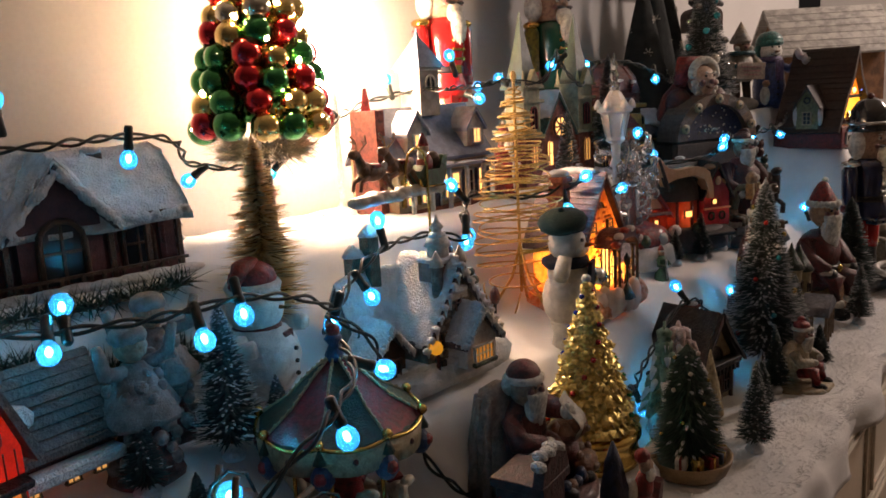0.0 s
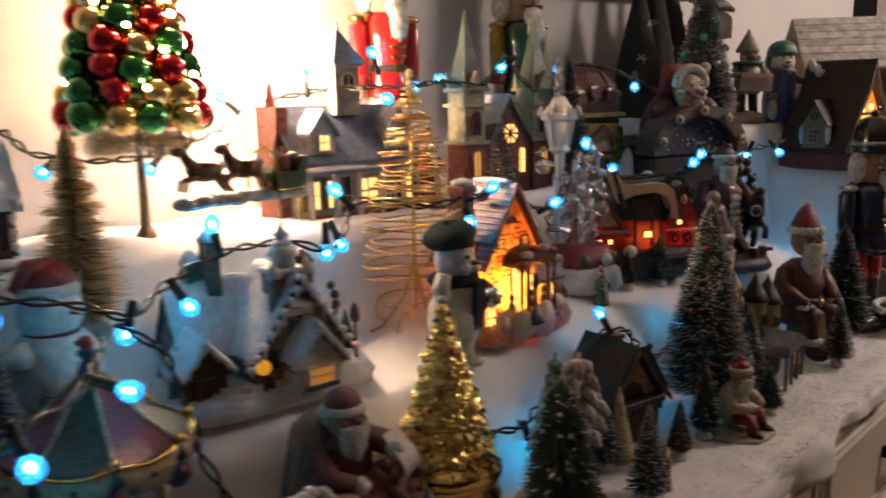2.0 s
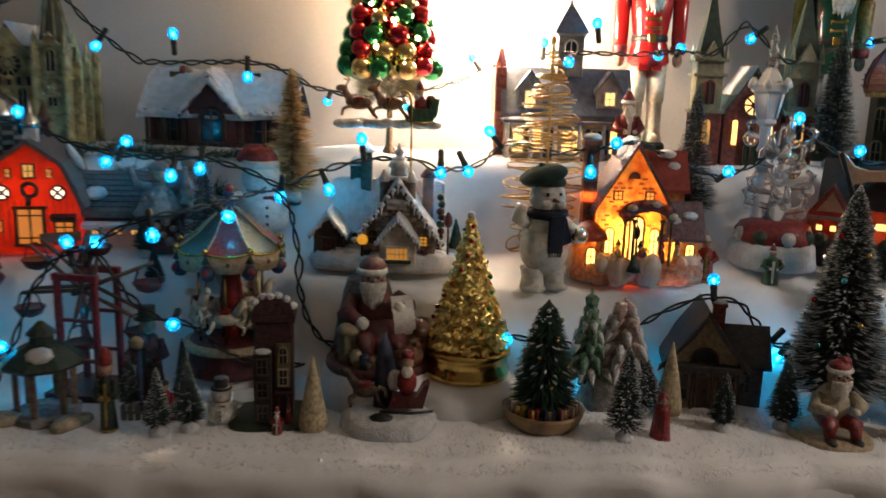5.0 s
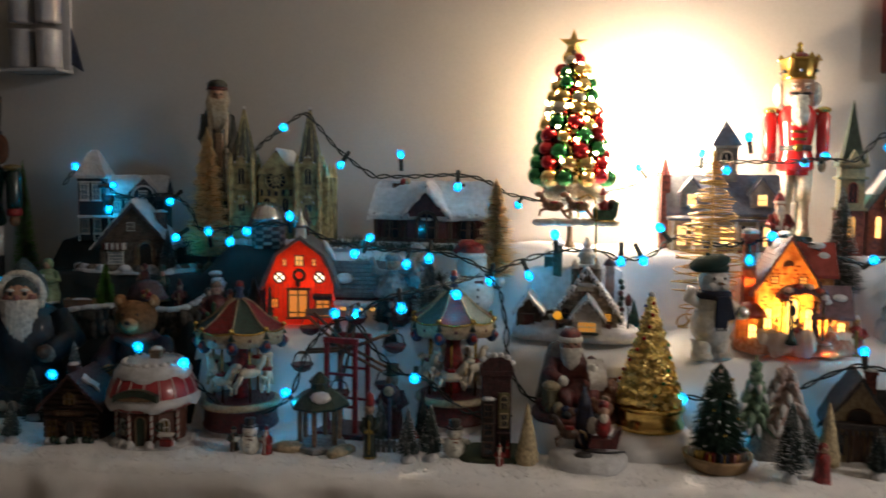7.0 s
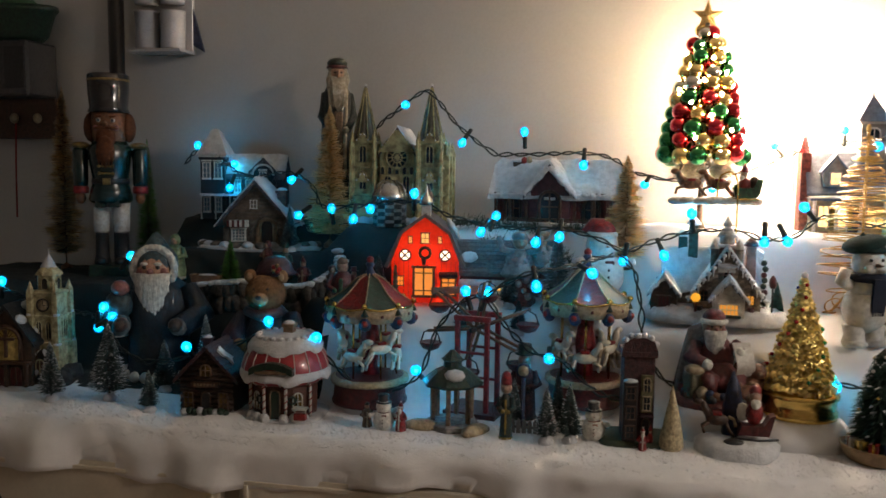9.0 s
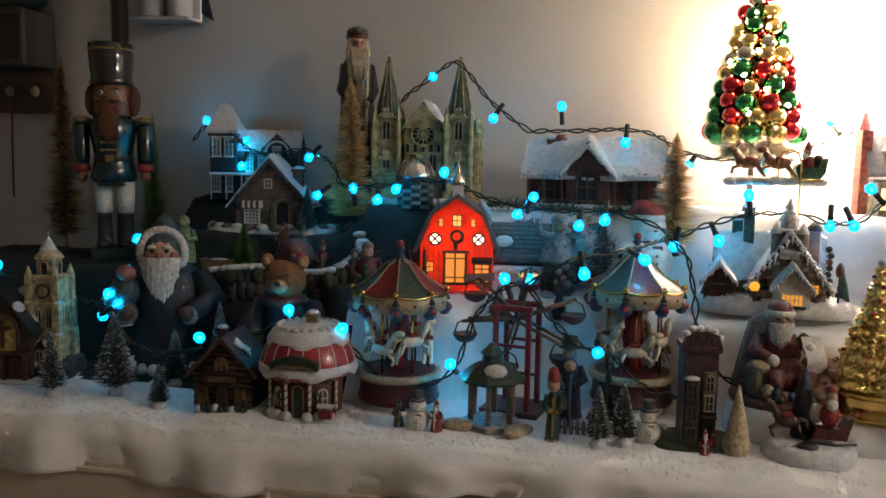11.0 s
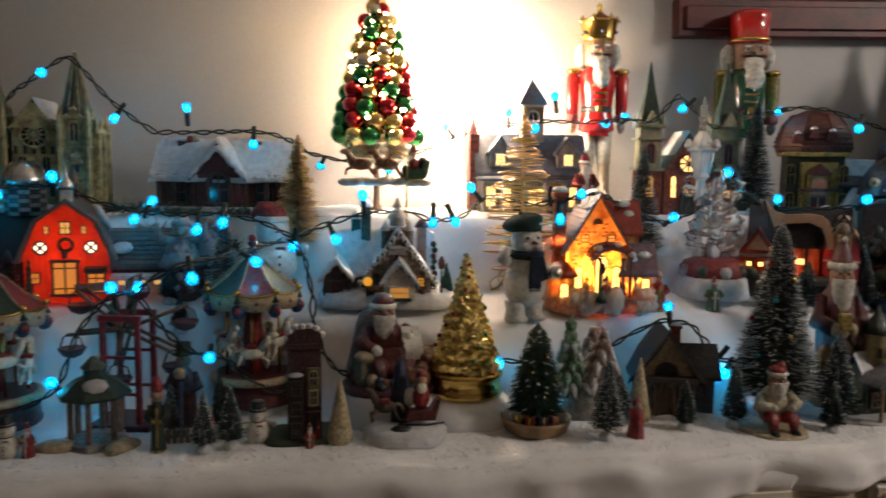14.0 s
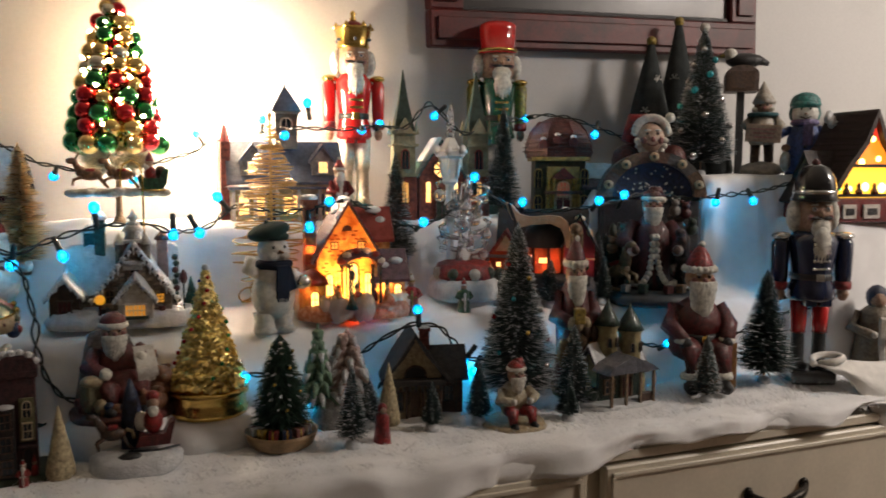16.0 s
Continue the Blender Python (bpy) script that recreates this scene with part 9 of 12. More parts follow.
DEEPGREEN = pmat("deep_green_lacquer", (0.004, 0.022, 0.02), 0.25, coat=0.4, s1=20, var=0.15, bump=0.05)
GLOSSBLACK = pmat("gloss_black_lacquer", (0.012, 0.012, 0.014), 0.15, coat=0.8, s1=20, var=0.1, bump=0.05)
nutcracker(0.974, 0.866, snow(0.974, 0.866) - 0.003, -8, 0.409, GLOSSRED, GLAZEWHITE, "crown", BRASS, FUR, GLOSSRED, "red lacquered king nutcracker with a gold crown and white beard", sx=0.71, leg=1.3, boots=GLAZEWHITE, hx=1.16, hz=0.8)
nutcracker(1.270, 0.845, snow(1.270, 0.845) - 0.003, -10, 0.412, GLOSSGREEN, WHITE, "tall", GLOSSRED, FUR, glaze(0.4, 0.32, 0.03), "green lacquered nutcracker with a tall red hat and white beard", sx=0.74, hx=1.3, hz=0.82)
nutcracker(1.642, 0.372, snow(1.642, 0.372) - 0.003, -22, 0.385, GLOSSNAVY, GLOSSRED, "shako", GLOSSBLACK, FUR, GLOSSNAVY, "navy and red nutcracker soldier with a black domed hat", trim=SILVER, sx=0.86)
nutcracker(-0.632, 0.755, snow(-0.632, 0.755) - 0.003, 22, 1.583 - snow(-0.632, 0.755), DEEPGREEN, WHITE, "black", GLOSSBLACK, BRFUR, DEEPGREEN, "green nutcracker with a tall black hat and auburn beard", trim=glaze(0.4, 0.25, 0.05), sx=0.86, hx=1.1, leg=1.15, face=glaze(0.42, 0.17, 0.07))


def curls(s, c, r, n, mat, size, seed=1, front=True):
    """Curly hair or fur: small lumps over an ellipsoid."""
    rnd = random.Random(seed)
    for i in range(n):
        t, a = (i + 0.5) / n, i * 2.39996
        u = 1 - 2 * t
        q = math.sqrt(max(0, 1 - u * u))
        px, py = q * math.cos(a), q * math.sin(a)
        if front and py > 0.35:
            continue
        s.ball((c[0] + r[0] * px, c[1] + r[1] * py, c[2] + r[2] * u), size * rnd.uniform(0.7, 1.25), mat, 6)


def santa_head(s, c, k, skin, hat, style="cap", beard=1.0, seed=1):
    """Face with nose, brows, curly beard and fur-edged cap; k is the head's radius."""
    x, y, z = c
    s.ball(c, (k, k * 0.95, k * 1.1), skin, 12)
    s.ball((x, y - k * 1.0, z + k * 0.02), (k * 0.2, k * 0.22, k * 0.2), PINK, 8)
    for a in (-1, 1):
        s.ball((x + a * k * 0.36, y - k * 0.82, z + k * 0.24), (k * 0.14, k * 0.12, k * 0.12), BLACK, 6)
        s.ball((x + a * k * 0.38, y - k * 0.86, z + k * 0.44), (k * 0.24, k * 0.12, k * 0.1), FUR, 7)
        s.ball((x + a * k * 0.32, y - k * 0.96, z - k * 0.22), (k * 0.36, k * 0.2, k * 0.15), FUR, 8)
        s.ball((x + a * k * 0.62, y - k * 0.66, z - k * 0.02), (k * 0.26, k * 0.2, k * 0.24), PINK, 7)
    s.ball((x, y - k * 0.55, z - k * 0.85 * beard), (k * 0.85, k * 0.55, k * 1.0 * beard), FUR, 12)
    rnd = random.Random(seed)
    for j in range(26):
        a = -1.35 + 2.7 * (j + 0.5) / 26
        lo = -k * (1.85 * beard - 0.42 * abs(a) * beard) + k * rnd.uniform(-0.12, 0.12)
        pts = []
        for q in range(5):
            t = q / 4
            ww = k * (0.86 - 0.34 * t * t)
            pts.append((x + ww * math.sin(a) + k * 0.07 * math.sin(9 * t + 2.1 * j), y - k * (0.52 + 0.62 * math.cos(a) * (1 - 0.35 * t)), z - k * 0.10 + (lo + k * 0.10) * t))
        s.tube(pts, [k * 0.15, k * 0.16, k * 0.15, k * 0.12, k * 0.03], FUR, 6)
    if style == "round":
        s.lathe([(k * 1.0, z + k * 0.40), (k * 1.16, z + k * 0.5), (k * 1.14, z + k * 0.74), (k * 1.0, z + k * 0.84)], FUR, (x, y, 0), 14, wob=0.04)
        s.ball((x, y + k * 0.1, z + k * 0.85), (k * 1.02, k * 1.02, k * 0.82), hat, 12)
        s.ball((x, y + k * 0.9, z + k * 0.2), (k * 0.9, k * 0.5, k * 0.8), FUR, 10)
    if style == "cap":
        s.lathe([(k * 0.98, z + k * 0.52), (k * 1.16, z + k * 0.66), (k * 1.12, z + k * 0.86), (k * 0.95, z + k * 0.95)], FUR, (x, y, 0), 14, wob=0.04)
        s.ball((x, y + k * 0.05, z + k * 0.98), (k * 0.98, k * 0.95, k * 0.7), hat, 12)
        s.tube([(x, y, z + k * 1.35), (x + k * 0.7, y + k * 0.3, z + k * 1.5), (x + k * 1.15, y + k * 0.4, z + k * 0.8)], [k * 0.6, k * 0.45, k * 0.25], hat, 8)
        s.ball((x + k * 1.2, y + k * 0.4, z + k * 0.6), k * 0.3, FUR, 8)
    elif style == "point":
        for j in range(16):
            a = 2 * math.pi * j / 16
            s.ball((x + k * 1.0 * math.cos(a), y + k * 0.98 * math.sin(a), z + k * 0.72), k * 0.27, FUR, 7)
        s.lathe([(k * 1.0, z + k * 0.7), (k * 0.92, z + k * 1.1), (k * 0.62, z + k * 1.75), (k * 0.34, z + k * 2.2), (k * 0.1, z + k * 2.4)], hat, (x, y + k * 0.05, 0), 12, wob=0.07)
        s.ball((x + k * 0.12, y, z + k * 2.4), k * 0.26, FUR, 8)
    elif style == "hood":
        for j in range(22):
            a = -0.5 + (math.pi + 1.0) * j / 21
            s.ball((x + k * 1.12 * math.cos(a), y - k * 0.35, z + k * 0.12 + k * 1.15 * math.sin(a)), k * 0.24, FUR, 7)
        s.ball((x, y + k * 0.25, z + k * 0.25), (k * 1.2, k * 1.05, k * 1.3), hat, 14)
        s.lathe([(k * 0.8, z + k * 1.2), (k * 0.45, z + k * 1.7), (k * 0.1, z + k * 2.1)], hat, (x, y + k * 0.2, 0), 10)


def robed(h, robe, trim, hat, beard=True, face=SKIN, arms=True, hatstyle="cone", width=1.0, legs=False):
    """A standing robed figurine, feet at the origin, facing -y."""
    s = Shape()
    r = h * 0.19 * width
    s.lathe([(r * 0.95, 0), (r * 1.05, h * 0.02), (r, h * 0.05), (r * 0.82, h * 0.35), (r * 0.8, h * 0.5), (r * 0.75, h * 0.62), (r * 0.35, h * 0.70)], robe, n=16, wob=0.05)
    s.lathe([(r * 1.02, h * 0.004), (r * 1.1, h * 0.03), (r * 1.0, h * 0.06)], trim, n=16, wob=0.06)
    s.box((0, -r * 0.8, h * 0.33), (r * 0.3, r * 0.25, h * 0.55), trim, bev=0.5)
    s.ball((0, -r * 0.05, h * 0.76), (h * 0.085, h * 0.085, h * 0.095), face, 12)
    if arms:
        for a in (-1, 1):
            s.tube([(a * r * 0.7, 0, h * 0.62), (a * r * 1.15, -r * 0.3, h * 0.48), (a * r * 0.5, -r * 1.05, h * 0.44)], [h * 0.05, h * 0.055, h * 0.045], robe, 8)
            s.ball((a * r * 0.42, -r * 1.1, h * 0.44), h * 0.035, trim, 8)
    if beard:
        s.ball((0, -r * 0.5, h * 0.685), (h * 0.075, h * 0.05, h * 0.10), FUR, 12)
        s.ball((0, -r * 0.62, h * 0.61), (h * 0.05, h * 0.035, h * 0.09), FUR, 12)
    if hatstyle == "cone":
        s.lathe([(h * 0.092, h * 0.80), (h * 0.10, h * 0.815), (h * 0.092, h * 0.84)], trim, n=12)
        s.lathe([(h * 0.085, h * 0.83), (h * 0.06, h * 0.90), (h * 0.02, h * 0.965), (h * 0.008, h * 0.98)], hat, n=12)
        s.ball((0, 0, h * 0.975), h * 0.028, trim, 8)
    elif hatstyle == "hood":
        s.ball((0, h * 0.012, h * 0.785), (h * 0.105, h * 0.10, h * 0.125), hat, 12)
        s.ball((0, -h * 0.07, h * 0.76), (h * 0.065, h * 0.045, h * 0.075), face, 10)
    elif hatstyle == "round":
        s.lathe([(h * 0.082, h * 0.81), (h * 0.086, h * 0.83), (h * 0.07, h * 0.87), (h * 0.03, h * 0.90)], hat, n=12)
    elif hatstyle == "cap":
        s.lathe([(h * 0.075, h * 0.81), (h * 0.08, h * 0.84), (h * 0.07, h * 0.93), (h * 0.05, h * 0.98), (h * 0.02, h)], hat, n=12)
    elif hatstyle == "top":
        s.lathe([(h * 0.13, h * 0.84), (h * 0.13, h * 0.85), (h * 0.085, h * 0.855), (h * 0.085, h * 0.97)], hat, n=12)
    return s


def put(s, name, x, y, rz, label, cat="figurine", group="", dz=-0.003, z=None):
    figure(s, name, x, y, (snow(x, y) if z is None else z) + dz, rz, label, cat, group)


def snowman(h, hat, hatcol, scarf, body=WHITE, tall=False, face=None):
    s = Shape()
    if tall and hat == "beret":
        for a in (-1, 1):
            s.lathe([(h * 0.085, 0), (h * 0.095, h * 0.03), (h * 0.08, h * 0.10), (h * 0.10, h * 0.18)], body, (a * h * 0.085, 0, 0), 12)
            s.ball((a * h * 0.09, -h * 0.06, h * 0.035), (h * 0.08, h * 0.10, h * 0.035), body, 10)
        s.ball((0, 0, h * 0.33), (h * 0.19, h * 0.17, h * 0.22), body, 16)
        s.ball((0, -h * 0.01, h * 0.50), (h * 0.155, h * 0.14, h * 0.13), body, 14)
        s.ball((0, -h * 0.01, h * 0.71), (h * 0.135, h * 0.13, h * 0.13), body, 14)
        for a in (-1, 1):
            s.ball((a * h * 0.055, -h * 0.115, h * 0.665), (h * 0.05, h * 0.04, h * 0.04), body, 8)
            s.ball((a * h * 0.05, -h * 0.125, h * 0.74), h * 0.015, BLACK, 6)
        s.lathe([(h * 0.022, 0), (h * 0.002, h * 0.10)], glaze(0.6, 0.2, 0.03), (0, -h * 0.12, h * 0.70), 8, m=pose(0, 0, 0, 90, 0, 0))
        s.lathe([(h * 0.13, h * 0.54), (h * 0.165, h * 0.575), (h * 0.16, h * 0.61), (h * 0.12, h * 0.625)], scarf, n=16, wob=0.03)
        s.box((h * 0.01, -h * 0.165, h * 0.45), (h * 0.12, h * 0.03, h * 0.28), scarf, rx=0.08, bev=0.4)
        s.box((h * 0.07, -h * 0.160, h * 0.47), (h * 0.09, h * 0.03, h * 0.20), scarf, ry=-0.3, rx=0.08, bev=0.4)
        for j in range(5):
            s.box((-h * 0.035 + h * 0.022 * j, -h * 0.158, h * 0.30), (h * 0.012, h * 0.02, h * 0.035), scarf)
        s.ball((-h * 0.03, h * 0.01, h * 0.865), (h * 0.185, h * 0.17, h * 0.075), hatcol, 14, pose(0, 0, 0, 0, -14, 0))
        s.lathe([(h * 0.13, h * 0.795), (h * 0.14, h * 0.82), (h * 0.13, h * 0.845)], hatcol, n=14)
        s.ball((-h * 0.05, h * 0.01, h * 0.94), h * 0.022, hatcol, 8)
        s.tube([(-h * 0.15, 0, h * 0.52), (-h * 0.235, -h * 0.03, h * 0.56), (-h * 0.215, -h * 0.05, h * 0.66)], [h * 0.055, h * 0.055, h * 0.045], body, 9)
        s.tube([(h * 0.15, 0, h * 0.50), (h * 0.23, -h * 0.05, h * 0.43), (h * 0.19, -h * 0.14, h * 0.42)], [h * 0.055, h * 0.058, h * 0.05], body, 9)
        s.ball((h * 0.20, -h * 0.17, h * 0.44), h * 0.065, SILVER, 12)
        return s
    if tall:
        for a in (-1, 1):
            s.ball((a * h * 0.11, -h * 0.03, h * 0.04), (h * 0.10, h * 0.13, h * 0.05), body, 10)
        s.lathe([(h * 0.17, h * 0.03), (h * 0.20, h * 0.10), (h * 0.21, h * 0.28), (h * 0.19, h * 0.45), (h * 0.15, h * 0.58), (h * 0.10, h * 0.62)], body, n=18)
        s.ball((0, -h * 0.01, h * 0.74), (h * 0.155, h * 0.15, h * 0.145), face or body, 14)
        for a in (-1, 1):
            s.tube([(a * h * 0.15, 0, h * 0.56), (a * h * 0.26, -h * 0.05, h * 0.50), (a * h * 0.27, -h * 0.14, h * 0.55)], [h * 0.05, h * 0.055, h * 0.05], body, 8)
        zh, rh = h * 0.83, h * 0.15
    else:
        s.ball((0, 0, h * 0.26), (h * 0.27, h * 0.26, h * 0.27), body, 14)
        s.ball((0, 0, h * 0.60), (h * 0.19, h * 0.18, h * 0.19), body, 14)
        zh, rh = h * 0.70, h * 0.15
        for a in (-1, 1):
            s.tube([(a * h * 0.2, 0, h * 0.42), (a * h * 0.33, -h * 0.06, h * 0.40), (a * h * 0.30, -h * 0.16, h * 0.42)], h * 0.055, body, 8)
    zs = zh - h * 0.20 if tall else zh - h * 0.25
    s.lathe([(h * 0.145, zs - h * 0.03), (h * 0.17, zs), (h * 0.145, zs + h * 0.04)], scarf, n=14)
    s.box((h * 0.03, -h * 0.19, zs - h * 0.14), (h * 0.11, h * 0.03, h * 0.26), scarf, bev=0.4)
    s.lathe([(h * 0.022, 0), (h * 0.002, h * 0.12)], glaze(0.6, 0.2, 0.03), (0, -h * 0.13, zh - h * 0.10), 8, m=pose(0, 0, 0, 90, 0, 0))
    for a in (-1, 1):
        s.ball((a * h * 0.05, -h * 0.145, zh - h * 0.04), h * 0.014, BLACK, 6)
    for j in range(3):
        s.ball((0, -h * (0.215 if tall else 0.26), h * (0.18 + 0.08 * j)), h * 0.016, BLACK, 6)
    if hat == "beret":
        s.ball((-h * 0.03, 0.0, zh + h * 0.06), (h * 0.20, h * 0.18, h * 0.085), hatcol, 14)
        s.lathe([(rh, zh), (rh * 1.02, zh + h * 0.04)], hatcol, n=14)
    elif hat == "santa":
        s.lathe([(rh * 1.1, zh - h * 0.01), (rh * 1.2, zh + h * 0.03), (rh * 1.1, zh + h * 0.06)], WHITE, n=14)
        s.ball((0, 0, zh + h * 0.07), (rh * 1.05, rh, h * 0.12), hatcol, 14)
        s.tube([(0, 0, zh + h * 0.14), (-rh * 0.8, 0, zh + h * 0.16), (-rh * 1.5, 0, zh + h * 0.06)], [rh * 0.5, rh * 0.4, rh * 0.2], hatcol, 8)
    elif hat == "top":
        s.lathe([(rh * 1.3, zh), (rh * 1.3, zh + h * 0.02), (rh * 0.85, zh + h * 0.03), (rh * 0.9, zh + h * 0.20), (rh * 0.4, zh + h * 0.205)], hatcol, n=14)
    else:
        s.ball((0, 0, zh + h * 0.04), (rh * 1.15, rh * 1.1, h * 0.13), hatcol, 14)
        s.ball((0, h * 0.045, zh - h * 0.08), (rh * 1.22, rh * 0.95, h * 0.17), hatcol, 14)
        s.tube([(-h * 0.06, -h * 0.140, zh - h * 0.13), (0, -h * 0.156, zh - h * 0.155), (h * 0.06, -h * 0.140, zh - h * 0.13)], h * 0.008, BLACK, 5)
        s.lathe([(rh * 1.1, zh - h * 0.01), (rh * 1.2, zh + h * 0.02), (rh * 1.1, zh + h * 0.05)], hatcol, n=14)
    return s


GLITWHITE = pmat("glitter_white", (0.62, 0.60, 0.55), 0.5, s1=120, s2=900, var=0.15, bump=1.0)
put(snowman(0.176, "beret", pmat("green_felt", (0.004, 0.028, 0.024), 0.95, bump=0.8), pmat("navy_knit", (0.006, 0.012, 0.03), 0.95, bump=0.8), GLITWHITE, True), "snowman", 0.757, 0.530, 16, "tall white snowman figure with a green beret and navy scarf", "snowman", "snowmen")
put(snowman(0.146, "santa", RED, DKRED, GLITWHITE), "snowman", 0.372, 0.632, 20, "white snowman figure with a red santa hat and scarf", "snowman", "snowmen", z=1.185)
put(snowman(0.062, "top", BLACK, glaze(0.45, 0.12, 0.06), FUR), "snowman", 0.370, 0.365, 4, "tiny white snowman figure with a black top hat", "snowman", "snowmen")
put(snowman(0.172, "cap", glaze(0.02, 0.30, 0.28), glaze(0.22, 0.18, 0.42), glaze(0.09, 0.16, 0.46), True, WHITE), "snowman", 1.868, 0.625, -42, "snowman doll in a teal cap and blue coat", "snowman", "snowmen")

PLUM = glaze(0.2, 0.04, 0.04)
def slim_santa(x, y):
    """A tall carved santa: dark robe with cream edge, very long cream beard, small dark cap."""
    s = Shape()
    z = snow(x, y)
    h = 1.620 - z
    RB, OFF = glaze(0.035, 0.05, 0.045), glaze(0.62, 0.54, 0.40)
    s.lathe([(0.036, 0), (0.038, 0.01), (0.032, h * 0.45), (0.031, h * 0.68), (0.028, h * 0.78), (0.016, h * 0.85)], RB, n=18, wob=0.04)
    s.box((0, -0.027, h * 0.34), (0.018, 0.014, h * 0.66), TAN, bev=0.4)
    for a in (-1, 1):
        s.tube([(a * 0.012, -0.028, 0.02), (a * 0.013, -0.029, h * 0.5), (a * 0.017, -0.022, h * 0.80)], 0.004, OFF, 6)
        s.tube([(a * 0.024, 0, h * 0.78), (a * 0.031, -0.012, h * 0.64), (a * 0.016, -0.030, h * 0.56)], [0.009, 0.010, 0.008], RB, 8)
        s.ball((a * 0.014, -0.034, h * 0.56), 0.007, OFF, 8)
    s.ball((0, -0.004, h * 0.895), (0.018, 0.018, 0.026), SKIN, 12)
    s.ball((0, -0.023, h * 0.895), (0.004, 0.005, 0.008), SKIN, 7)
    for a in (-1, 1):
        s.ball((a * 0.0065, -0.020, h * 0.905), (0.0025, 0.002, 0.002), BLACK, 6)
        s.tube([(a * 0.014, -0.010, h * 0.93), (a * 0.017, -0.014, h * 0.86), (a * 0.013, -0.022, h * 0.76), (a * 0.006, -0.026, h * 0.66)], [0.005, 0.007, 0.007, 0.003], OFF, 8)
    for q in range(7):
        u = -0.012 + 0.004 * q
        s.tube([(u, -0.019, h * 0.875), (u * 0.95, -0.030, h * 0.80), (u * 0.6, -0.032, h * (0.66 + 0.012 * abs(q - 3)))], [0.004, 0.005, 0.0015], OFF, 6)
    s.lathe([(0.0195, h * 0.928), (0.022, h * 0.936), (0.0205, h * 0.950)], DKRED, n=14)
    s.lathe([(0.019, h * 0.948), (0.021, h * 0.970), (0.015, h * 0.990), (0.004, h)], glaze(0.05, 0.06, 0.03), n=14)
    put(s, "santa_figure", x, y, 24, "tall slim carved santa figure in a dark robe", group="santa figures")


slim_santa(-0.165, 0.83)


def blue_santa(x, y):
    s = Shape()
    RB, ICE = glaze(0.012, 0.03, 0.05), glaze(0.07, 0.15, 0.18)
    h = 0.252
    s.lathe([(0.056, 0), (0.060, 0.01), (0.050, 0.07), (0.056, 0.12), (0.052, 0.155), (0.030, 0.175)], RB, n=20, wob=0.07)
    for j in range(18):
        a = 2 * math.pi * j / 18
        s.ball((0.060 * math.cos(a), 0.060 * math.sin(a), 0.010), 0.010, WHITE, 7)
    for a in (-1, 1):
        s.tube([(a * 0.044, 0, 0.155), (a * 0.074, -0.016, 0.115), (a * 0.052, -0.058, 0.100)], [0.022, 0.025, 0.020], RB if a > 0 else ICE, 10)
        s.ball((a * 0.048, -0.062, 0.100), 0.016, GREY, 8)
        s.ball((a * 0.046, -0.072, 0.104), 0.013, BROWN, 8)
    s.ball((-0.056, -0.045, 0.135), (0.024, 0.020, 0.026), ICE, 10)
    s.ball((-0.050, -0.055, 0.165), (0.016, 0.014, 0.014), PINK, 8)
    santa_head(s, (0, -0.022, 0.192), 0.031, glaze(0.85, 0.50, 0.34), ICE, "hood", 1.55, 3)
    put(s, "santa_figure", x, y, 14, "large santa figure in blue with a curly white beard", group="santa figures", z=1.025)


blue_santa(-0.392, 0.535)


def gift_santa(x, y):
    s = Shape()
    s.lathe([(0.034, 0), (0.036, 0.006), (0.030, 0.05), (0.031, 0.10), (0.024, 0.135), (0.012, 0.15)], DKRED, n=16, wob=0.08)
    s.lathe([(0.036, 0.002), (0.040, 0.010), (0.036, 0.018)], CREAM, n=16, wob=0.06)
    s.ball((0.026, -0.026, 0.05), (0.018, 0.016, 0.030), TAN, 9)
    s.ball((0.028, -0.030, 0.085), (0.012, 0.012, 0.012), BROWN, 8)
    s.ball((-0.024, -0.028, 0.06), (0.014, 0.012, 0.020), glaze(0.3, 0.2, 0.08), 8)
    for a in (-1, 1):
        s.tube([(a * 0.022, 0, 0.130), (a * 0.036, -0.012, 0.105), (a * 0.014, -0.034, 0.098)], [0.012, 0.013, 0.010], DKRED, 8)
        s.ball((a * 0.013, -0.037, 0.098), 0.009, CREAM, 7)
    for j in range(5):
        s.ball((-0.012 + 0.006 * j, -0.040, 0.078 + 0.010 * (j % 3)), (0.008, 0.007, 0.009), (TAN, BROWN, CREAM)[j % 3], 8)
    s.box((0, -0.040, 0.108), (0.018, 0.014, 0.020), YELLOW, bev=0.2)
    santa_head(s, (0, -0.008, 0.158), 0.018, SKIN, DKRED, "point", 1.5, 5)
    s.box((0.006, 0.012, 0.196), (0.020, 0.016, 0.020), glaze(0.45, 0.2, 0.04), bev=0.2)
    for j in range(3):
        s.box((-0.002 + 0.008 * j, 0.004, 0.197), (0.0025, 0.003, 0.020), CREAM)
    s.ball((0.004, 0.012, 0.212), (0.012, 0.010, 0.009), TAN, 8)
    s.v = [(p[0] * 0.92, p[1] * 0.92, p[2] * 1.28) for p in s.v]
    put(s, "santa_figure", x, y, -16, "slim red santa figure holding gifts and toys", group="santa figures", z=snow(x, y))


gift_santa(1.226, 0.452)
put(robed(0.115, RED, WHITE, RED, width=0.8), "santa_figure", 0.905, 0.712, 0, "small red santa figure beside the school house", group="santa figures", z=snow(0.905, 0.712))


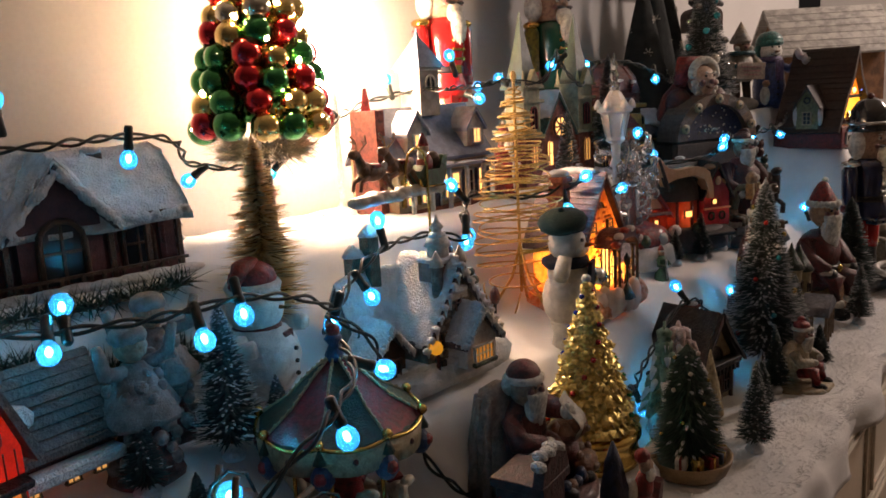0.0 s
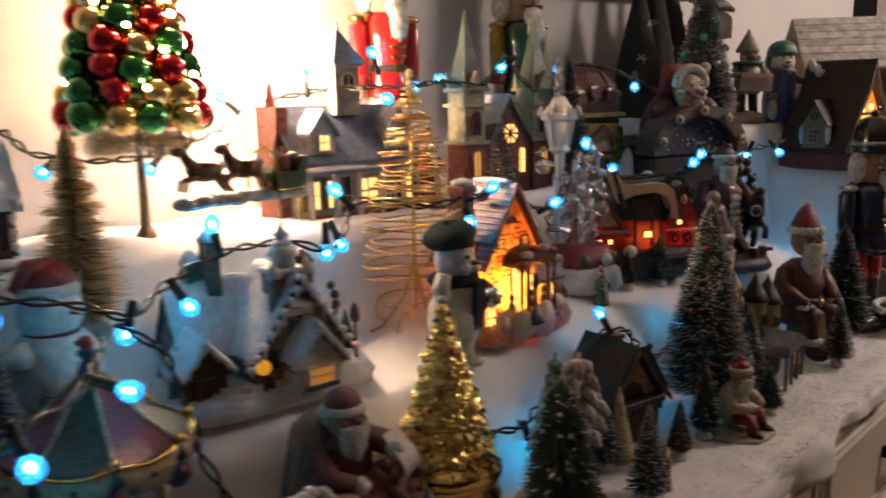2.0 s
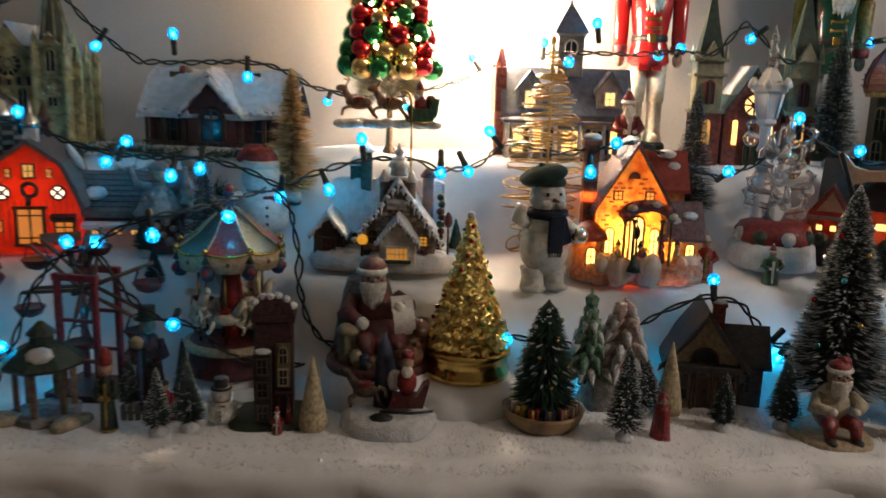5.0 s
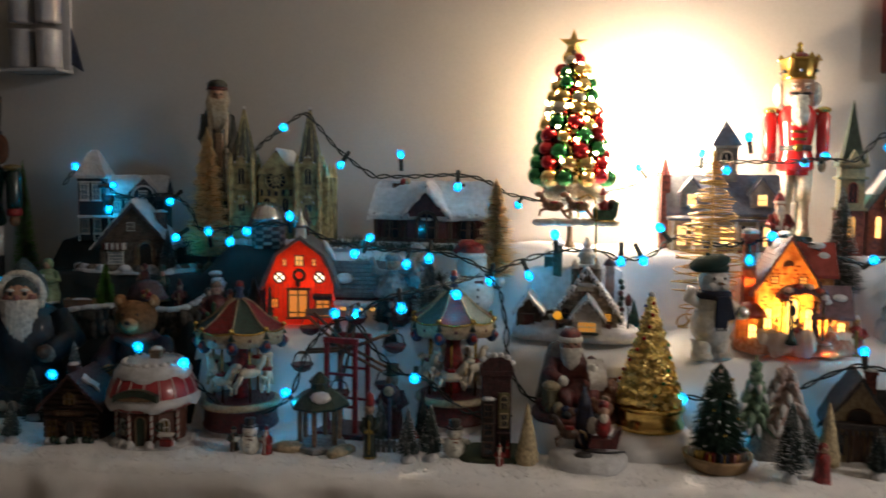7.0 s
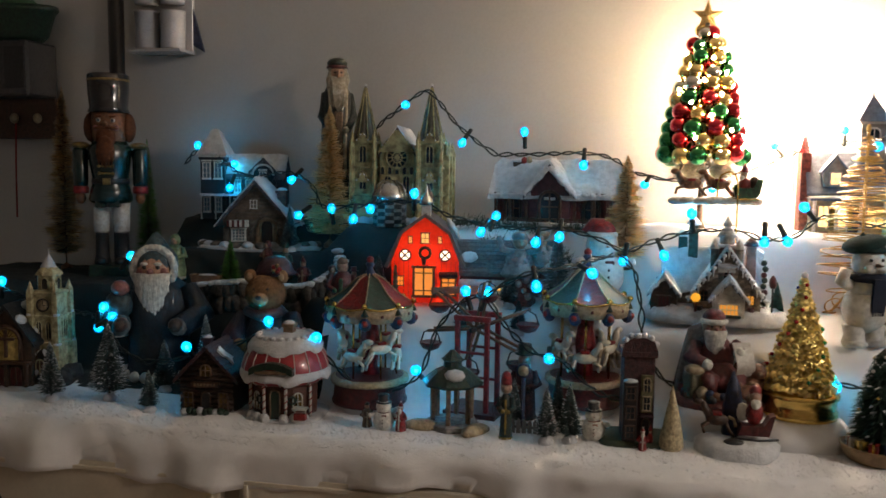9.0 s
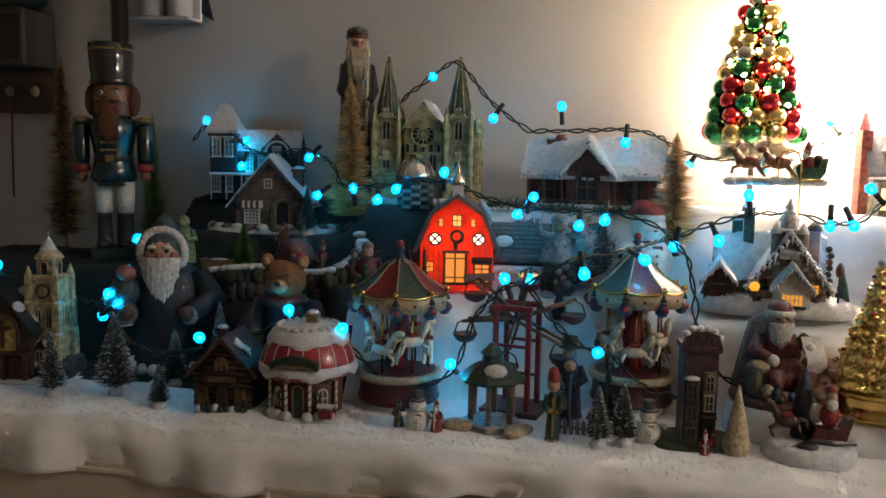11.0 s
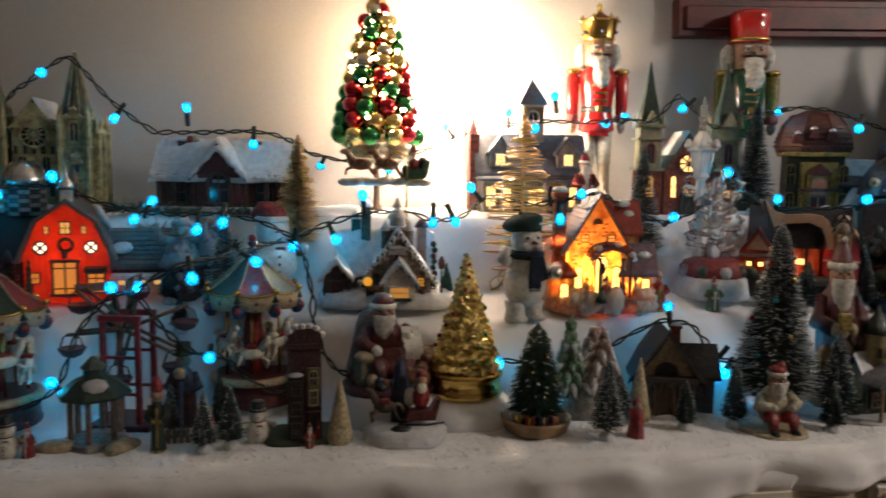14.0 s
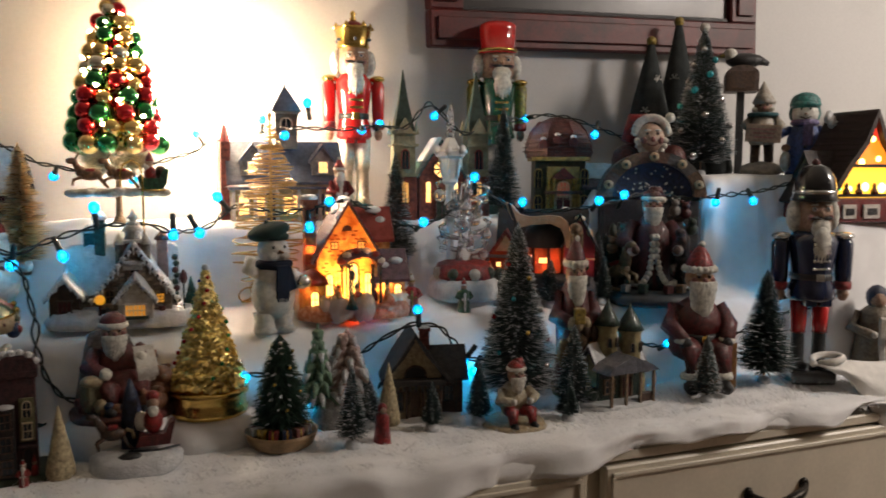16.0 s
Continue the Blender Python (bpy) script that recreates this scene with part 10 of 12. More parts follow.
def seated_santa(h, coat, label, x, y, rz, seat, z=None, name="santa_figure", top=None):
    s = Shape()
    top = top or coat
    s.lathe([(h * 0.42, 0), (h * 0.44, h * 0.03), (h * 0.40, h * 0.07)], seat, n=20, wob=0.04)
    s.ball((0, h * 0.04, h * 0.34), (h * 0.20, h * 0.18, h * 0.26), top, 14)
    for a in (-1, 1):
        s.tube([(a * h * 0.09, -h * 0.05, h * 0.22), (a * h * 0.13, -h * 0.24, h * 0.24), (a * h * 0.14, -h * 0.27, h * 0.09)], [h * 0.09, h * 0.085, h * 0.06], coat, 8)
        s.ball((a * h * 0.14, -h * 0.31, h * 0.08), (h * 0.055, h * 0.09, h * 0.045), BLACK, 8)
        s.tube([(a * h * 0.17, 0, h * 0.48), (a * h * 0.26, -h * 0.10, h * 0.38), (a * h * 0.14, -h * 0.22, h * 0.38)], [h * 0.07, h * 0.075, h * 0.055], top, 8)
        s.ball((a * h * 0.12, -h * 0.24, h * 0.38), h * 0.045, WHITE, 8)
    santa_head(s, (0, -h * 0.04, h * 0.69), h * 0.115, SKIN, RED, "cap", 1.1, 7)
    put(s, name, x, y, rz, label, group="santa figures", z=z)


mound(0.545, 0.452, 1.066, 0.062)


def scroll_santa(x, y, z):
    """A santa leaning back in a draped chair over toys and sleeping animals, on a drum base."""
    s = Shape()
    COAT, RUST, DRAPE = glaze(0.26, 0.05, 0.045), glaze(0.36, 0.15, 0.07), glaze(0.34, 0.28, 0.25)
    s.lathe([(0.060, -0.026), (0.062, -0.022), (0.061, -0.002)], CREAM, n=28)
    s.lathe([(0.064, -0.004), (0.067, 0.0), (0.067, 0.006), (0.062, 0.010), (0.02, 0.012)], glaze(0.20, 0.045, 0.04), n=28)
    # draped chair back
    s.lathe([(0.040, 0.008), (0.038, 0.040), (0.030, 0.085), (0.022, 0.104), (0.008, 0.110)], DRAPE, (-0.014, 0.026, 0), 16, wob=0.08, m=Matrix.Diagonal((1.0, 0.62, 1, 1)))
    for q in range(7):
        a = math.radians(-20 + 36 * q)
        s.tube([(-0.014 + 0.022 * math.cos(a), 0.026 + 0.014 * math.sin(a), 0.100), (-0.014 + 0.033 * math.cos(a), 0.026 + 0.021 * math.sin(a), 0.055), (-0.014 + 0.042 * math.cos(a), 0.026 + 0.027 * math.sin(a), 0.010)], 0.005, DRAPE, 6)
    # body and limbs
    s.ball((-0.006, 0.006, 0.062), (0.029, 0.026, 0.036), COAT, 14)
    s.ball((-0.002, -0.012, 0.038), (0.030, 0.026, 0.024), COAT, 12)
    for a in (-1, 1):
        s.tube([(-0.004 + a * 0.014, -0.014, 0.038), (a * 0.019, -0.036, 0.040), (a * 0.020, -0.040, 0.016)], [0.014, 0.013, 0.010], COAT, 8)
        s.ball((a * 0.020, -0.047, 0.014), (0.009, 0.014, 0.008), BLACK, 8)
    s.tube([(-0.030, 0.002, 0.082), (-0.042, -0.012, 0.066), (-0.026, -0.030, 0.060)], [0.011, 0.012, 0.009], COAT, 8)
    s.tube([(0.018, 0.002, 0.082), (0.032, -0.010, 0.074), (0.020, -0.030, 0.078)], [0.011, 0.012, 0.009], COAT, 8)
    for c in ((-0.024, -0.033, 0.060), (0.019, -0.034, 0.078)):
        s.ball(c, 0.0085, FUR, 8)
    santa_head(s, (-0.010, -0.004, 0.108), 0.0165, SKIN, glaze(0.30, 0.035, 0.03), "round", 1.15, 7)
    # long list, curling at both ends
    vs, fs = [], []
    for q in range(11):
        t = q / 10
        yy, zz = -0.038 - 0.010 * t + 0.008 * math.cos(t * 7), 0.092 - 0.058 * t
        vs += [(0.010 + 0.006 * t, yy, zz), (0.036 + 0.006 * t, yy + 0.006, zz), (0.010 + 0.006 * t, yy + 0.0012, zz), (0.036 + 0.006 * t, yy + 0.0072, zz)]
    for q in range(10):
        a = 4 * q
        fs += [[a, a + 4, a + 5, a + 1], [a + 2, a + 3, a + 7, a + 6]]
    s.add(vs, fs, WHITE, True)
    # brown animals heaped by the chair
    for c, r in (((0.036, -0.018, 0.034), (0.024, 0.022, 0.026)), ((0.046, -0.030, 0.052), (0.013, 0.013, 0.012)), ((0.030, -0.044, 0.022), (0.020, 0.014, 0.014)), ((0.046, 0.004, 0.026), (0.016, 0.016, 0.020))):
        s.ball(c, r, RUST, 10)
        for a in (-1, 1):
            s.ball((c[0] + a * r[0] * 0.55, c[1], c[2] + r[2] * 0.85), (r[0] * 0.28, r[0] * 0.2, r[0] * 0.3), RUST, 6)
        s.ball((c[0], c[1] - r[1] * 0.9, c[2] - r[2] * 0.05), (r[0] * 0.35, r[1] * 0.3, r[2] * 0.3), TAN, 7)
    s.box((-0.038, -0.024, 0.030), (0.026, 0.024, 0.036), glaze(0.22, 0.20, 0.10), rz=0.3, bev=0.2)
    s.ball((-0.040, -0.030, 0.052), (0.015, 0.012, 0.008), CREAM, 9)
    s.ball((-0.030, -0.040, 0.020), (0.010, 0.009, 0.011), CREAM, 8)
    rnd = random.Random(19)
    for q in range(18):
        a = math.radians(190 + 9.4 * q)
        s.ball((0.054 * math.cos(a), 0.052 * math.sin(a), 0.014 + 0.010 * rnd.random()), (rnd.uniform(0.005, 0.009), 0.006, rnd.uniform(0.005, 0.010)), rnd.choice((TAN, BROWN, RUST, CREAM, DKRED, BLUEP, glaze(0.2, 0.2, 0.1))), 8)
    put(s, "santa_figure", x, y, 6, "seated santa figure in dull red reading a list among toys", group="santa figures", z=z)


scroll_santa(0.545, 0.456, 1.066)
seated_santa(0.108, RED, "small santa figure in cream and red on a snow base", 1.066, 0.343, 0, CREAM, top=glaze(0.62, 0.55, 0.4))


def shelf_santa(x, y):
    s = Shape()
    z = snow(x, y)
    h = 1.272 - z
    COAT = glaze(0.20, 0.014, 0.014)
    s.box((0.030, -0.004, h * 0.17), (0.062, 0.050, h * 0.34), glaze(0.42, 0.18, 0.03), bev=0.15)
    s.ball((0, 0, h * 0.46), (0.042, 0.036, h * 0.17), COAT, 14)
    s.ball((0, 0.004, h * 0.30), (0.046, 0.038, h * 0.12), COAT, 12)
    for a in (-1, 1):
        s.tube([(a * 0.018, -0.02, h * 0.32), (a * 0.026, -0.048, h * 0.30), (a * 0.028, -0.050, h * 0.12)], [0.018, 0.017, 0.013], COAT, 8)
        s.lathe([(0.014, 0), (0.016, 0.004), (0.014, 0.010)], FUR, (a * 0.028, -0.050, h * 0.12), 9, wob=0.06)
        s.ball((a * 0.028, -0.058, h * 0.07), (0.012, 0.020, 0.012), BLACK, 8)
        s.tube([(a * 0.034, 0, h * 0.56), (a * 0.050, -0.012, h * 0.44), (a * 0.036, -0.040, h * 0.36)], [0.015, 0.016, 0.012], COAT, 8)
        s.lathe([(0.012, -0.004), (0.014, 0), (0.012, 0.004)], FUR, (a * 0.037, -0.038, h * 0.36), 9, wob=0.06)
        s.ball((a * 0.034, -0.046, h * 0.345), 0.010, BLACK, 8)
    s.tube([(-0.036, -0.014, h * 0.38), (0, -0.040, h * 0.365), (0.036, -0.014, h * 0.38)], 0.006, BLACK, 7)
    s.ball((0, -0.041, h * 0.365), (0.008, 0.005, 0.007), BRASS, 7)
    santa_head(s, (0, -0.008, h * 0.745), 0.0235, glaze(0.72, 0.40, 0.22), RED, "point", 1.75, 9)
    put(s, "santa_figure", x, y, -16, "sitting santa figure with a long white beard on a tan box", group="santa figures")


shelf_santa(1.434, 0.408)


def santa_group(x, y):
    s = Shape()
    MAR = glaze(0.13, 0.012, 0.014)
    s.lathe([(0.080, 0), (0.086, 0.006), (0.080, 0.020), (0.05, 0.026)], pmat("dark_slate_base", (0.05, 0.06, 0.07), 0.5, s1=60), n=24, wob=0.04)
    # flaring coat, open in front, with fur along its edges
    s.lathe([(0.040, 0.024), (0.043, 0.030), (0.033, 0.085), (0.033, 0.130), (0.014, 0.155)], MAR, n=20, wob=0.08)
    for a in (-1, 1):
        hem = [(a * 0.003, -0.036, 0.120), (a * 0.004, -0.036, 0.085), (a * 0.010, -0.041, 0.056), (a * 0.022, -0.041, 0.036), (a * 0.038, -0.024, 0.036), (a * 0.044, 0.0, 0.036)]
        for p, q in zip(hem, hem[1:]):
            for t in (0.0, 0.34, 0.67):
                s.ball([u + (v - u) * t for u, v in zip(p, q)], 0.0062, FUR, 7)
        s.tube([(a * 0.028, 0, 0.142), (a * 0.050, -0.012, 0.110), (a * 0.040, -0.040, 0.098)], [0.014, 0.016, 0.012], MAR, 9)
        s.ball((a * 0.040, -0.041, 0.097), 0.0105, FUR, 8)
        s.ball((a * 0.036, -0.048, 0.098), 0.008, BROWN, 7)
        s.tube([(a * 0.010, -0.030, 0.050), (a * 0.012, -0.036, 0.028)], [0.011, 0.010], BLACK, 7)
    santa_head(s, (0, -0.006, 0.174), 0.018, SKIN, MAR, "cap", 1.25, 11)
    # toy horses on either side
    for a, coat, k in ((-1, glaze(0.34, 0.26, 0.14), 2.3), (1, glaze(0.10, 0.05, 0.03), 2.6)):
        horse(s, pose(a * 0.058, -0.016, 0.066 + 0.008 * a, 0, -18, -90 - a * 28) @ Matrix.Diagonal((k, k * 1.25, k, 1)), coat)
        s.tube([(a * 0.076, -0.046, 0.030), (a * 0.058, -0.020, 0.024), (a * 0.040, 0.004, 0.034)], 0.0035, coat, 6)
    # sack of toys, parcels and little animals about the feet
    s.ball((0.052, 0.026, 0.100), (0.026, 0.022, 0.050), glaze(0.14, 0.09, 0.05), 12)
    s.lathe([(0.012, 0.145), (0.018, 0.152), (0.012, 0.160)], glaze(0.14, 0.09, 0.05), (0.052, 0.026, 0), 10, wob=0.15)
    for px, py, pz, c in ((0.044, 0.010, 0.165, GREY), (0.064, 0.014, 0.160, DKRED), (0.078, 0.016, 0.130, DKGREEN), (-0.048, 0.020, 0.120, GREY), (-0.066, 0.016, 0.096, TAN)):
        s.ball((px, py, pz), 0.011, c, 9)
        s.ball((px, py - 0.004, pz + 0.014), 0.0075, c, 8)
        for b in (-1, 1):
            s.ball((px + b * 0.006, py - 0.003, pz + 0.021), 0.003, c, 6)
    for px, py, w, c in ((-0.024, -0.062, 0.016, DKGREEN), (0.020, -0.064, 0.014, DKRED), (0.044, -0.056, 0.015, TAN), (-0.052, -0.052, 0.014, GREY)):
        s.box((px, py, 0.024 + w / 2), (w, w * 0.9, w), c, rz=px * 20, bev=0.15)
    # dark firs behind
    for j in range(6):
        a = math.radians(20 + 28 * j)
        for q in range(4):
            zq = 0.026 + 0.026 * q
            s.lathe([(0.022 * (1 - q / 5.5), zq), (0.006, zq + 0.030), (0.001, zq + 0.036)], DKGREEN, (0.066 * math.cos(a), 0.024 + 0.038 * math.sin(a), 0), 9, wob=0.2)
    put(s, "santa_group_figure", x, y, -24, "maroon-robed santa with toy horses and a sack on a dark base", group="santa figures")


santa_group(1.440, 0.548)


def toy_santa(x, y):
    """A santa with his arms over a round arch filled with a starry sky."""
    s = Shape()
    z = snow(x, y)
    h = 1.492 - z
    zc = 1.335 - z
    DK = glaze(0.035, 0.03, 0.035)
    s.box((0, 0.0, zc / 2), (0.19, 0.07, zc), DK, bev=0.2)
    n = 20
    for r0, r1, y0, y1, mat in ((0.076, 0.100, -0.048, 0.012, None), (0.0, 0.077, -0.036, 0.010, NAVY)):
        for k in range(n):
            a0, a1 = math.pi * k / n, math.pi * (k + 1) / n
            poly = [(r1 * math.cos(a0), zc + r1 * 0.86 * math.sin(a0)), (r1 * math.cos(a1), zc + r1 * 0.86 * math.sin(a1)), (r0 * math.cos(a1), zc + r0 * 0.86 * math.sin(a1)), (r0 * math.cos(a0), zc + r0 * 0.86 * math.sin(a0))]
            s.prism((poly if r0 else poly[:3])[::-1], y0, y1, mat or (glaze(0.24, 0.12, 0.05), glaze(0.15, 0.13, 0.12), glaze(0.22, 0.09, 0.05))[(k // 4) % 3])
    for k in range(5):
        a = math.pi * (k + 0.5) / 5
        c = (0.088 * math.cos(a), -0.050, zc + 0.088 * 0.86 * math.sin(a))
        s.lathe([(0.009, 0), (0.009, 0.003), (0.006, 0.004)], CREAM, n=12, m=pose(*c, 90, 0, 0))
        s.ball((c[0], c[1] - 0.003, c[2]), (0.0045, 0.002, 0.0045), DKGREEN, 7)
    rnd = random.Random(6)
    for k in range(40):
        a, q = rnd.uniform(0.1, 3.04), rnd.uniform(0.2, 0.95)
        s.ball((0.074 * q * math.cos(a), -0.0365, zc + 0.064 * q * math.sin(a)), rnd.uniform(0.0012, 0.0026), WHITE, 5)
    s.ball((0, 0.035, h * 0.62), (0.075, 0.040, 0.085), DKRED, 12)
    for a in (-1, 1):
        s.ball((a * 0.046, 0.01, zc + 0.070), (0.026, 0.026, 0.030), DKRED, 10)
    FACE = glaze(0.78, 0.55, 0.42)
    fz = 1.446 - z
    s.ball((0, -0.004, fz), (0.028, 0.026, 0.030), FACE, 14)
    s.ball((0, -0.032, fz - 0.002), (0.0055, 0.005, 0.0055), PINK, 8)
    for a in (-1, 1):
        s.ball((a * 0.010, -0.027, fz + 0.009), (0.003, 0.002, 0.0026), BLACK, 6)
        s.ball((a * 0.010, -0.0275, fz + 0.015), (0.006, 0.002, 0.0022), FUR, 6)
        s.ball((a * 0.015, -0.0235, fz - 0.004), (0.007, 0.005, 0.007), PINK, 8)
    s.tube([(-0.009, -0.026, fz - 0.010), (-0.004, -0.029, fz - 0.014), (0.004, -0.029, fz - 0.014), (0.009, -0.026, fz - 0.010)], 0.0018, DKRED, 6)
    for k in range(9):
        a = math.pi * (1 + k / 8)
        s.ball((0.025 * math.cos(a), -0.012, fz - 0.004 + 0.026 * math.sin(a)), (0.008, 0.009, 0.007), FUR, 7)
    for k in range(16):
        a = math.pi * (k / 15)
        s.ball((0.030 * math.cos(a), -0.010, 1.458 - z + 0.027 * math.sin(a)), 0.0085, FUR, 7)
    s.tube([(0.005, 0.008, 1.478 - z), (-0.030, 0.012, 1.480 - z), (-0.044, 0.008, 1.440 - z)], [0.016, 0.018, 0.012], RED, 9)
    s.ball((0.036, -0.002, 1.486 - z), 0.010, FUR, 8)
    put(s, "santa_arch_figure", x, y, -26, "santa figure leaning over a round arch of starry sky", group="santa figures")


toy_santa(1.505, 0.648)


def bear(x, y):
    s = Shape()
    FURB = pmat("brown_plush", (0.34, 0.18, 0.08), 0.95, s1=130, s2=650, bump=1.0)
    TANB = pmat("tan_plush", (0.46, 0.29, 0.15), 0.95, s1=130, s2=650, bump=1.0)
    HAT = glaze(0.10, 0.035, 0.06)
    s.ball((0, 0.008, 0.075), (0.056, 0.046, 0.080), glaze(0.07, 0.012, 0.016), 14)
    s.ball((0, -0.016, 0.176), (0.036, 0.034, 0.034), FURB, 14)
    rnd = random.Random(33)
    for i in range(700):
        u, a = 1 - 2 * (i + 0.5) / 700, i * 2.39996
        q = math.sqrt(1 - u * u)
        c = Vector((0.036 * q * math.cos(a), -0.016 + 0.034 * q * math.sin(a), 0.176 + 0.034 * u))
        o = Vector((q * math.cos(a), q * math.sin(a), u - 1.5)).normalized() * rnd.uniform(0.0045, 0.007)
        s.tube([c, c + o], [0.0017, 0.0005], FURB, 3)
    s.ball((0, -0.048, 0.166), (0.016, 0.014, 0.013), TANB, 10)
    s.ball((0, -0.061, 0.171), (0.006, 0.004, 0.0045), BLACK, 8)
    for a in (-1, 1):
        s.ball((a * 0.031, -0.012, 0.205), (0.013, 0.009, 0.014), FURB, 10)
        s.ball((a * 0.031, -0.019, 0.205), (0.007, 0.004, 0.008), TANB, 8)
        s.ball((a * 0.013, -0.045, 0.184), 0.0036, BLACK, 6)
        s.tube([(a * 0.045, 0, 0.125), (a * 0.062, -0.028, 0.095), (a * 0.042, -0.050, 0.085)], [0.020, 0.022, 0.018], glaze(0.07, 0.012, 0.016), 8)
        s.ball((a * 0.040, -0.054, 0.084), 0.015, FURB, 9)
        s.ball((a * 0.036, -0.040, 0.020), (0.024, 0.034, 0.022), FURB, 10)
    s.tube([(-0.034, -0.026, 0.140), (0, -0.048, 0.134), (0.034, -0.026, 0.140)], 0.009, glaze(0.2, 0.06, 0.05), 8)
    s.lathe([(0.034, 0.206), (0.040, 0.210), (0.034, 0.216), (0.030, 0.230), (0.020, 0.240), (0.004, 0.244)], HAT, (0.012, 0.012, 0), 14, wob=0.08)
    for i in range(5):
        s.ball((0.026 + 0.006 * math.cos(i * 1.26), -0.030, 0.222 + 0.006 * math.sin(i * 1.26)), 0.005, glaze(0.35, 0.2, 0.05) if i % 2 else RED, 7)
    s.v = [(0.86 * p[0], 0.86 * p[1], p[2] if p[2] < 0.14 else 0.14 + 0.86 * (p[2] - 0.14)) for p in s.v]
    put(s, "teddy_bear", x, y, 6, "brown plush bear with a plum hat and red coat", "toy bear", z=1.021)


bear(-0.172, 0.500)


FAIRYWHITE = pmat("pearl_glitter", (0.26, 0.24, 0.23), 0.5, s1=120, s2=900, var=0.25, bump=1.0)


def fairy(x, y, rz, label):
    s = Shape()
    s.lathe([(0.026, 0), (0.028, 0.006), (0.014, 0.05), (0.010, 0.062)], glaze(0.28, 0.08, 0.07), n=14, wob=0.1)
    s.lathe([(0.030, 0.05), (0.033, 0.056), (0.016, 0.085), (0.008, 0.095)], FAIRYWHITE, n=16, wob=0.12)
    s.ball((0, 0, 0.108), 0.013, SKIN, 10)
    s.ball((0, 0.002, 0.116), (0.015, 0.015, 0.010), FAIRYWHITE, 10)
    for a in (-1, 1):
        s.tube([(a * 0.010, 0, 0.090), (a * 0.030, -0.006, 0.095), (a * 0.036, -0.008, 0.118)], [0.006, 0.006, 0.004], FAIRYWHITE, 7)
    curls(s, (0, 0, 0.03), (0.026, 0.026, 0.03), 44, glaze(0.42, 0.36, 0.34), 0.006, 5, False)
    curls(s, (0, 0, 0.07), (0.022, 0.022, 0.02), 30, FAIRYWHITE, 0.005, 6, False)
    put(s, "snow_fairy_figure", x, y, rz, label, group="snow fairies")


fairy(0.236, 0.612, 10, "small white glitter fairy figure in a rose skirt")
fairy(0.272, 0.640, -14, "small white glitter fairy figure in a rose skirt")
WHIMSY = glaze(0.3, 0.42, 0.2)
put(robed(0.095, WHIMSY, WHITE, WHIMSY, beard=False, hatstyle="hood", width=1.2), "carol_singer", -0.428, 0.650, 0, "small carol singer figure with a pale green coat", group="village figures")
put(robed(0.09, TEAL, WHITE, TEAL, beard=False, hatstyle="hood"), "carol_singer", -0.455, 0.50, 10, "small figure in a teal cloak", group="village figures", z=1.10)
for i, (x, y, c) in enumerate(((-0.245, 0.665, PLUM), (-0.205, 0.655, DKGREEN), (-0.165, 0.64, DKRED), (-0.10, 0.615, BROWN), (-0.055, 0.60, DKRED))):
    put(robed(0.062 + 0.006 * (i % 2), c, TAN, c, beard=False, hatstyle=("hood", "top", "cone")[i % 3]), "villager", x, y, 20 * i - 30, "tiny villager figure in winter clothes", group="village figures")
put(robed(0.115, DKRED, GREEN, TAN, beard=False, hatstyle="round"), "carol_singer", -0.055, 0.54, 8, "small figure in red holding a green wreath", group="village figures")
put(robed(0.068, RED, YELLOW, WHITE, beard=False, hatstyle="cone"), "elf_figure", 0.985, 0.560, -12, "small elf figure in red and yellow", group="elves")
put(robed(0.060, GREEN, WHITE, RED, beard=False, hatstyle="cone"), "elf_figure", 1.072, 0.545, -10, "small elf figure in green with a red hat", group="elves")
put(robed(0.062, RED, RED, RED, beard=False, hatstyle="hood", arms=False), "red_hooded_figure", 0.866, 0.335, 0, "small red hooded figure standing in the snow", group="village figures")
put(robed(0.098, glaze(0.02, 0.05, 0.03), YELLOW, RED, beard=False, hatstyle="cap", width=0.5), "carol_singer", 0.250, 0.345, 4, "thin dark green figure in a red hat by the gazebo", group="village figures")
put(robed(0.056, RED, WHITE, BLACK, beard=False, hatstyle="round", width=0.8), "toy_soldier", 0.303, 0.378, 4, "tiny toy soldier figure in red and white", group="village figures")
put(robed(0.034, RED, WHITE, RED, width=0.9), "santa_figure", 0.436, 0.338, 0, "tiny red santa figure before the town house", group="santa figures")


put(snowman(0.060, "top", BLACK, DKRED, FUR), "snowman", 0.074, 0.343, 8, "tiny snowman figure with a black hat among skaters", "snowman", "snowmen")
put(robed(0.046, RED, WHITE, RED, width=0.9), "santa_figure", 0.100, 0.340, -14, "tiny red santa figure beside a snowman", group="santa figures")
put(robed(0.044, glaze(0.2, 0.12, 0.06), CREAM, DKGREEN, beard=False, hatstyle="round", width=0.9), "villager", 0.048, 0.346, 20, "tiny villager figure in a brown coat", group="village figures")
put(robed(0.178, glaze(0.3, 0.24, 0.16), WHITE, NAVY, beard=False, hatstyle="hood", width=1.2), "lady_figure", 1.815, 0.385, -30, "cloaked winter figure in cream with a navy hood", group="village figures")


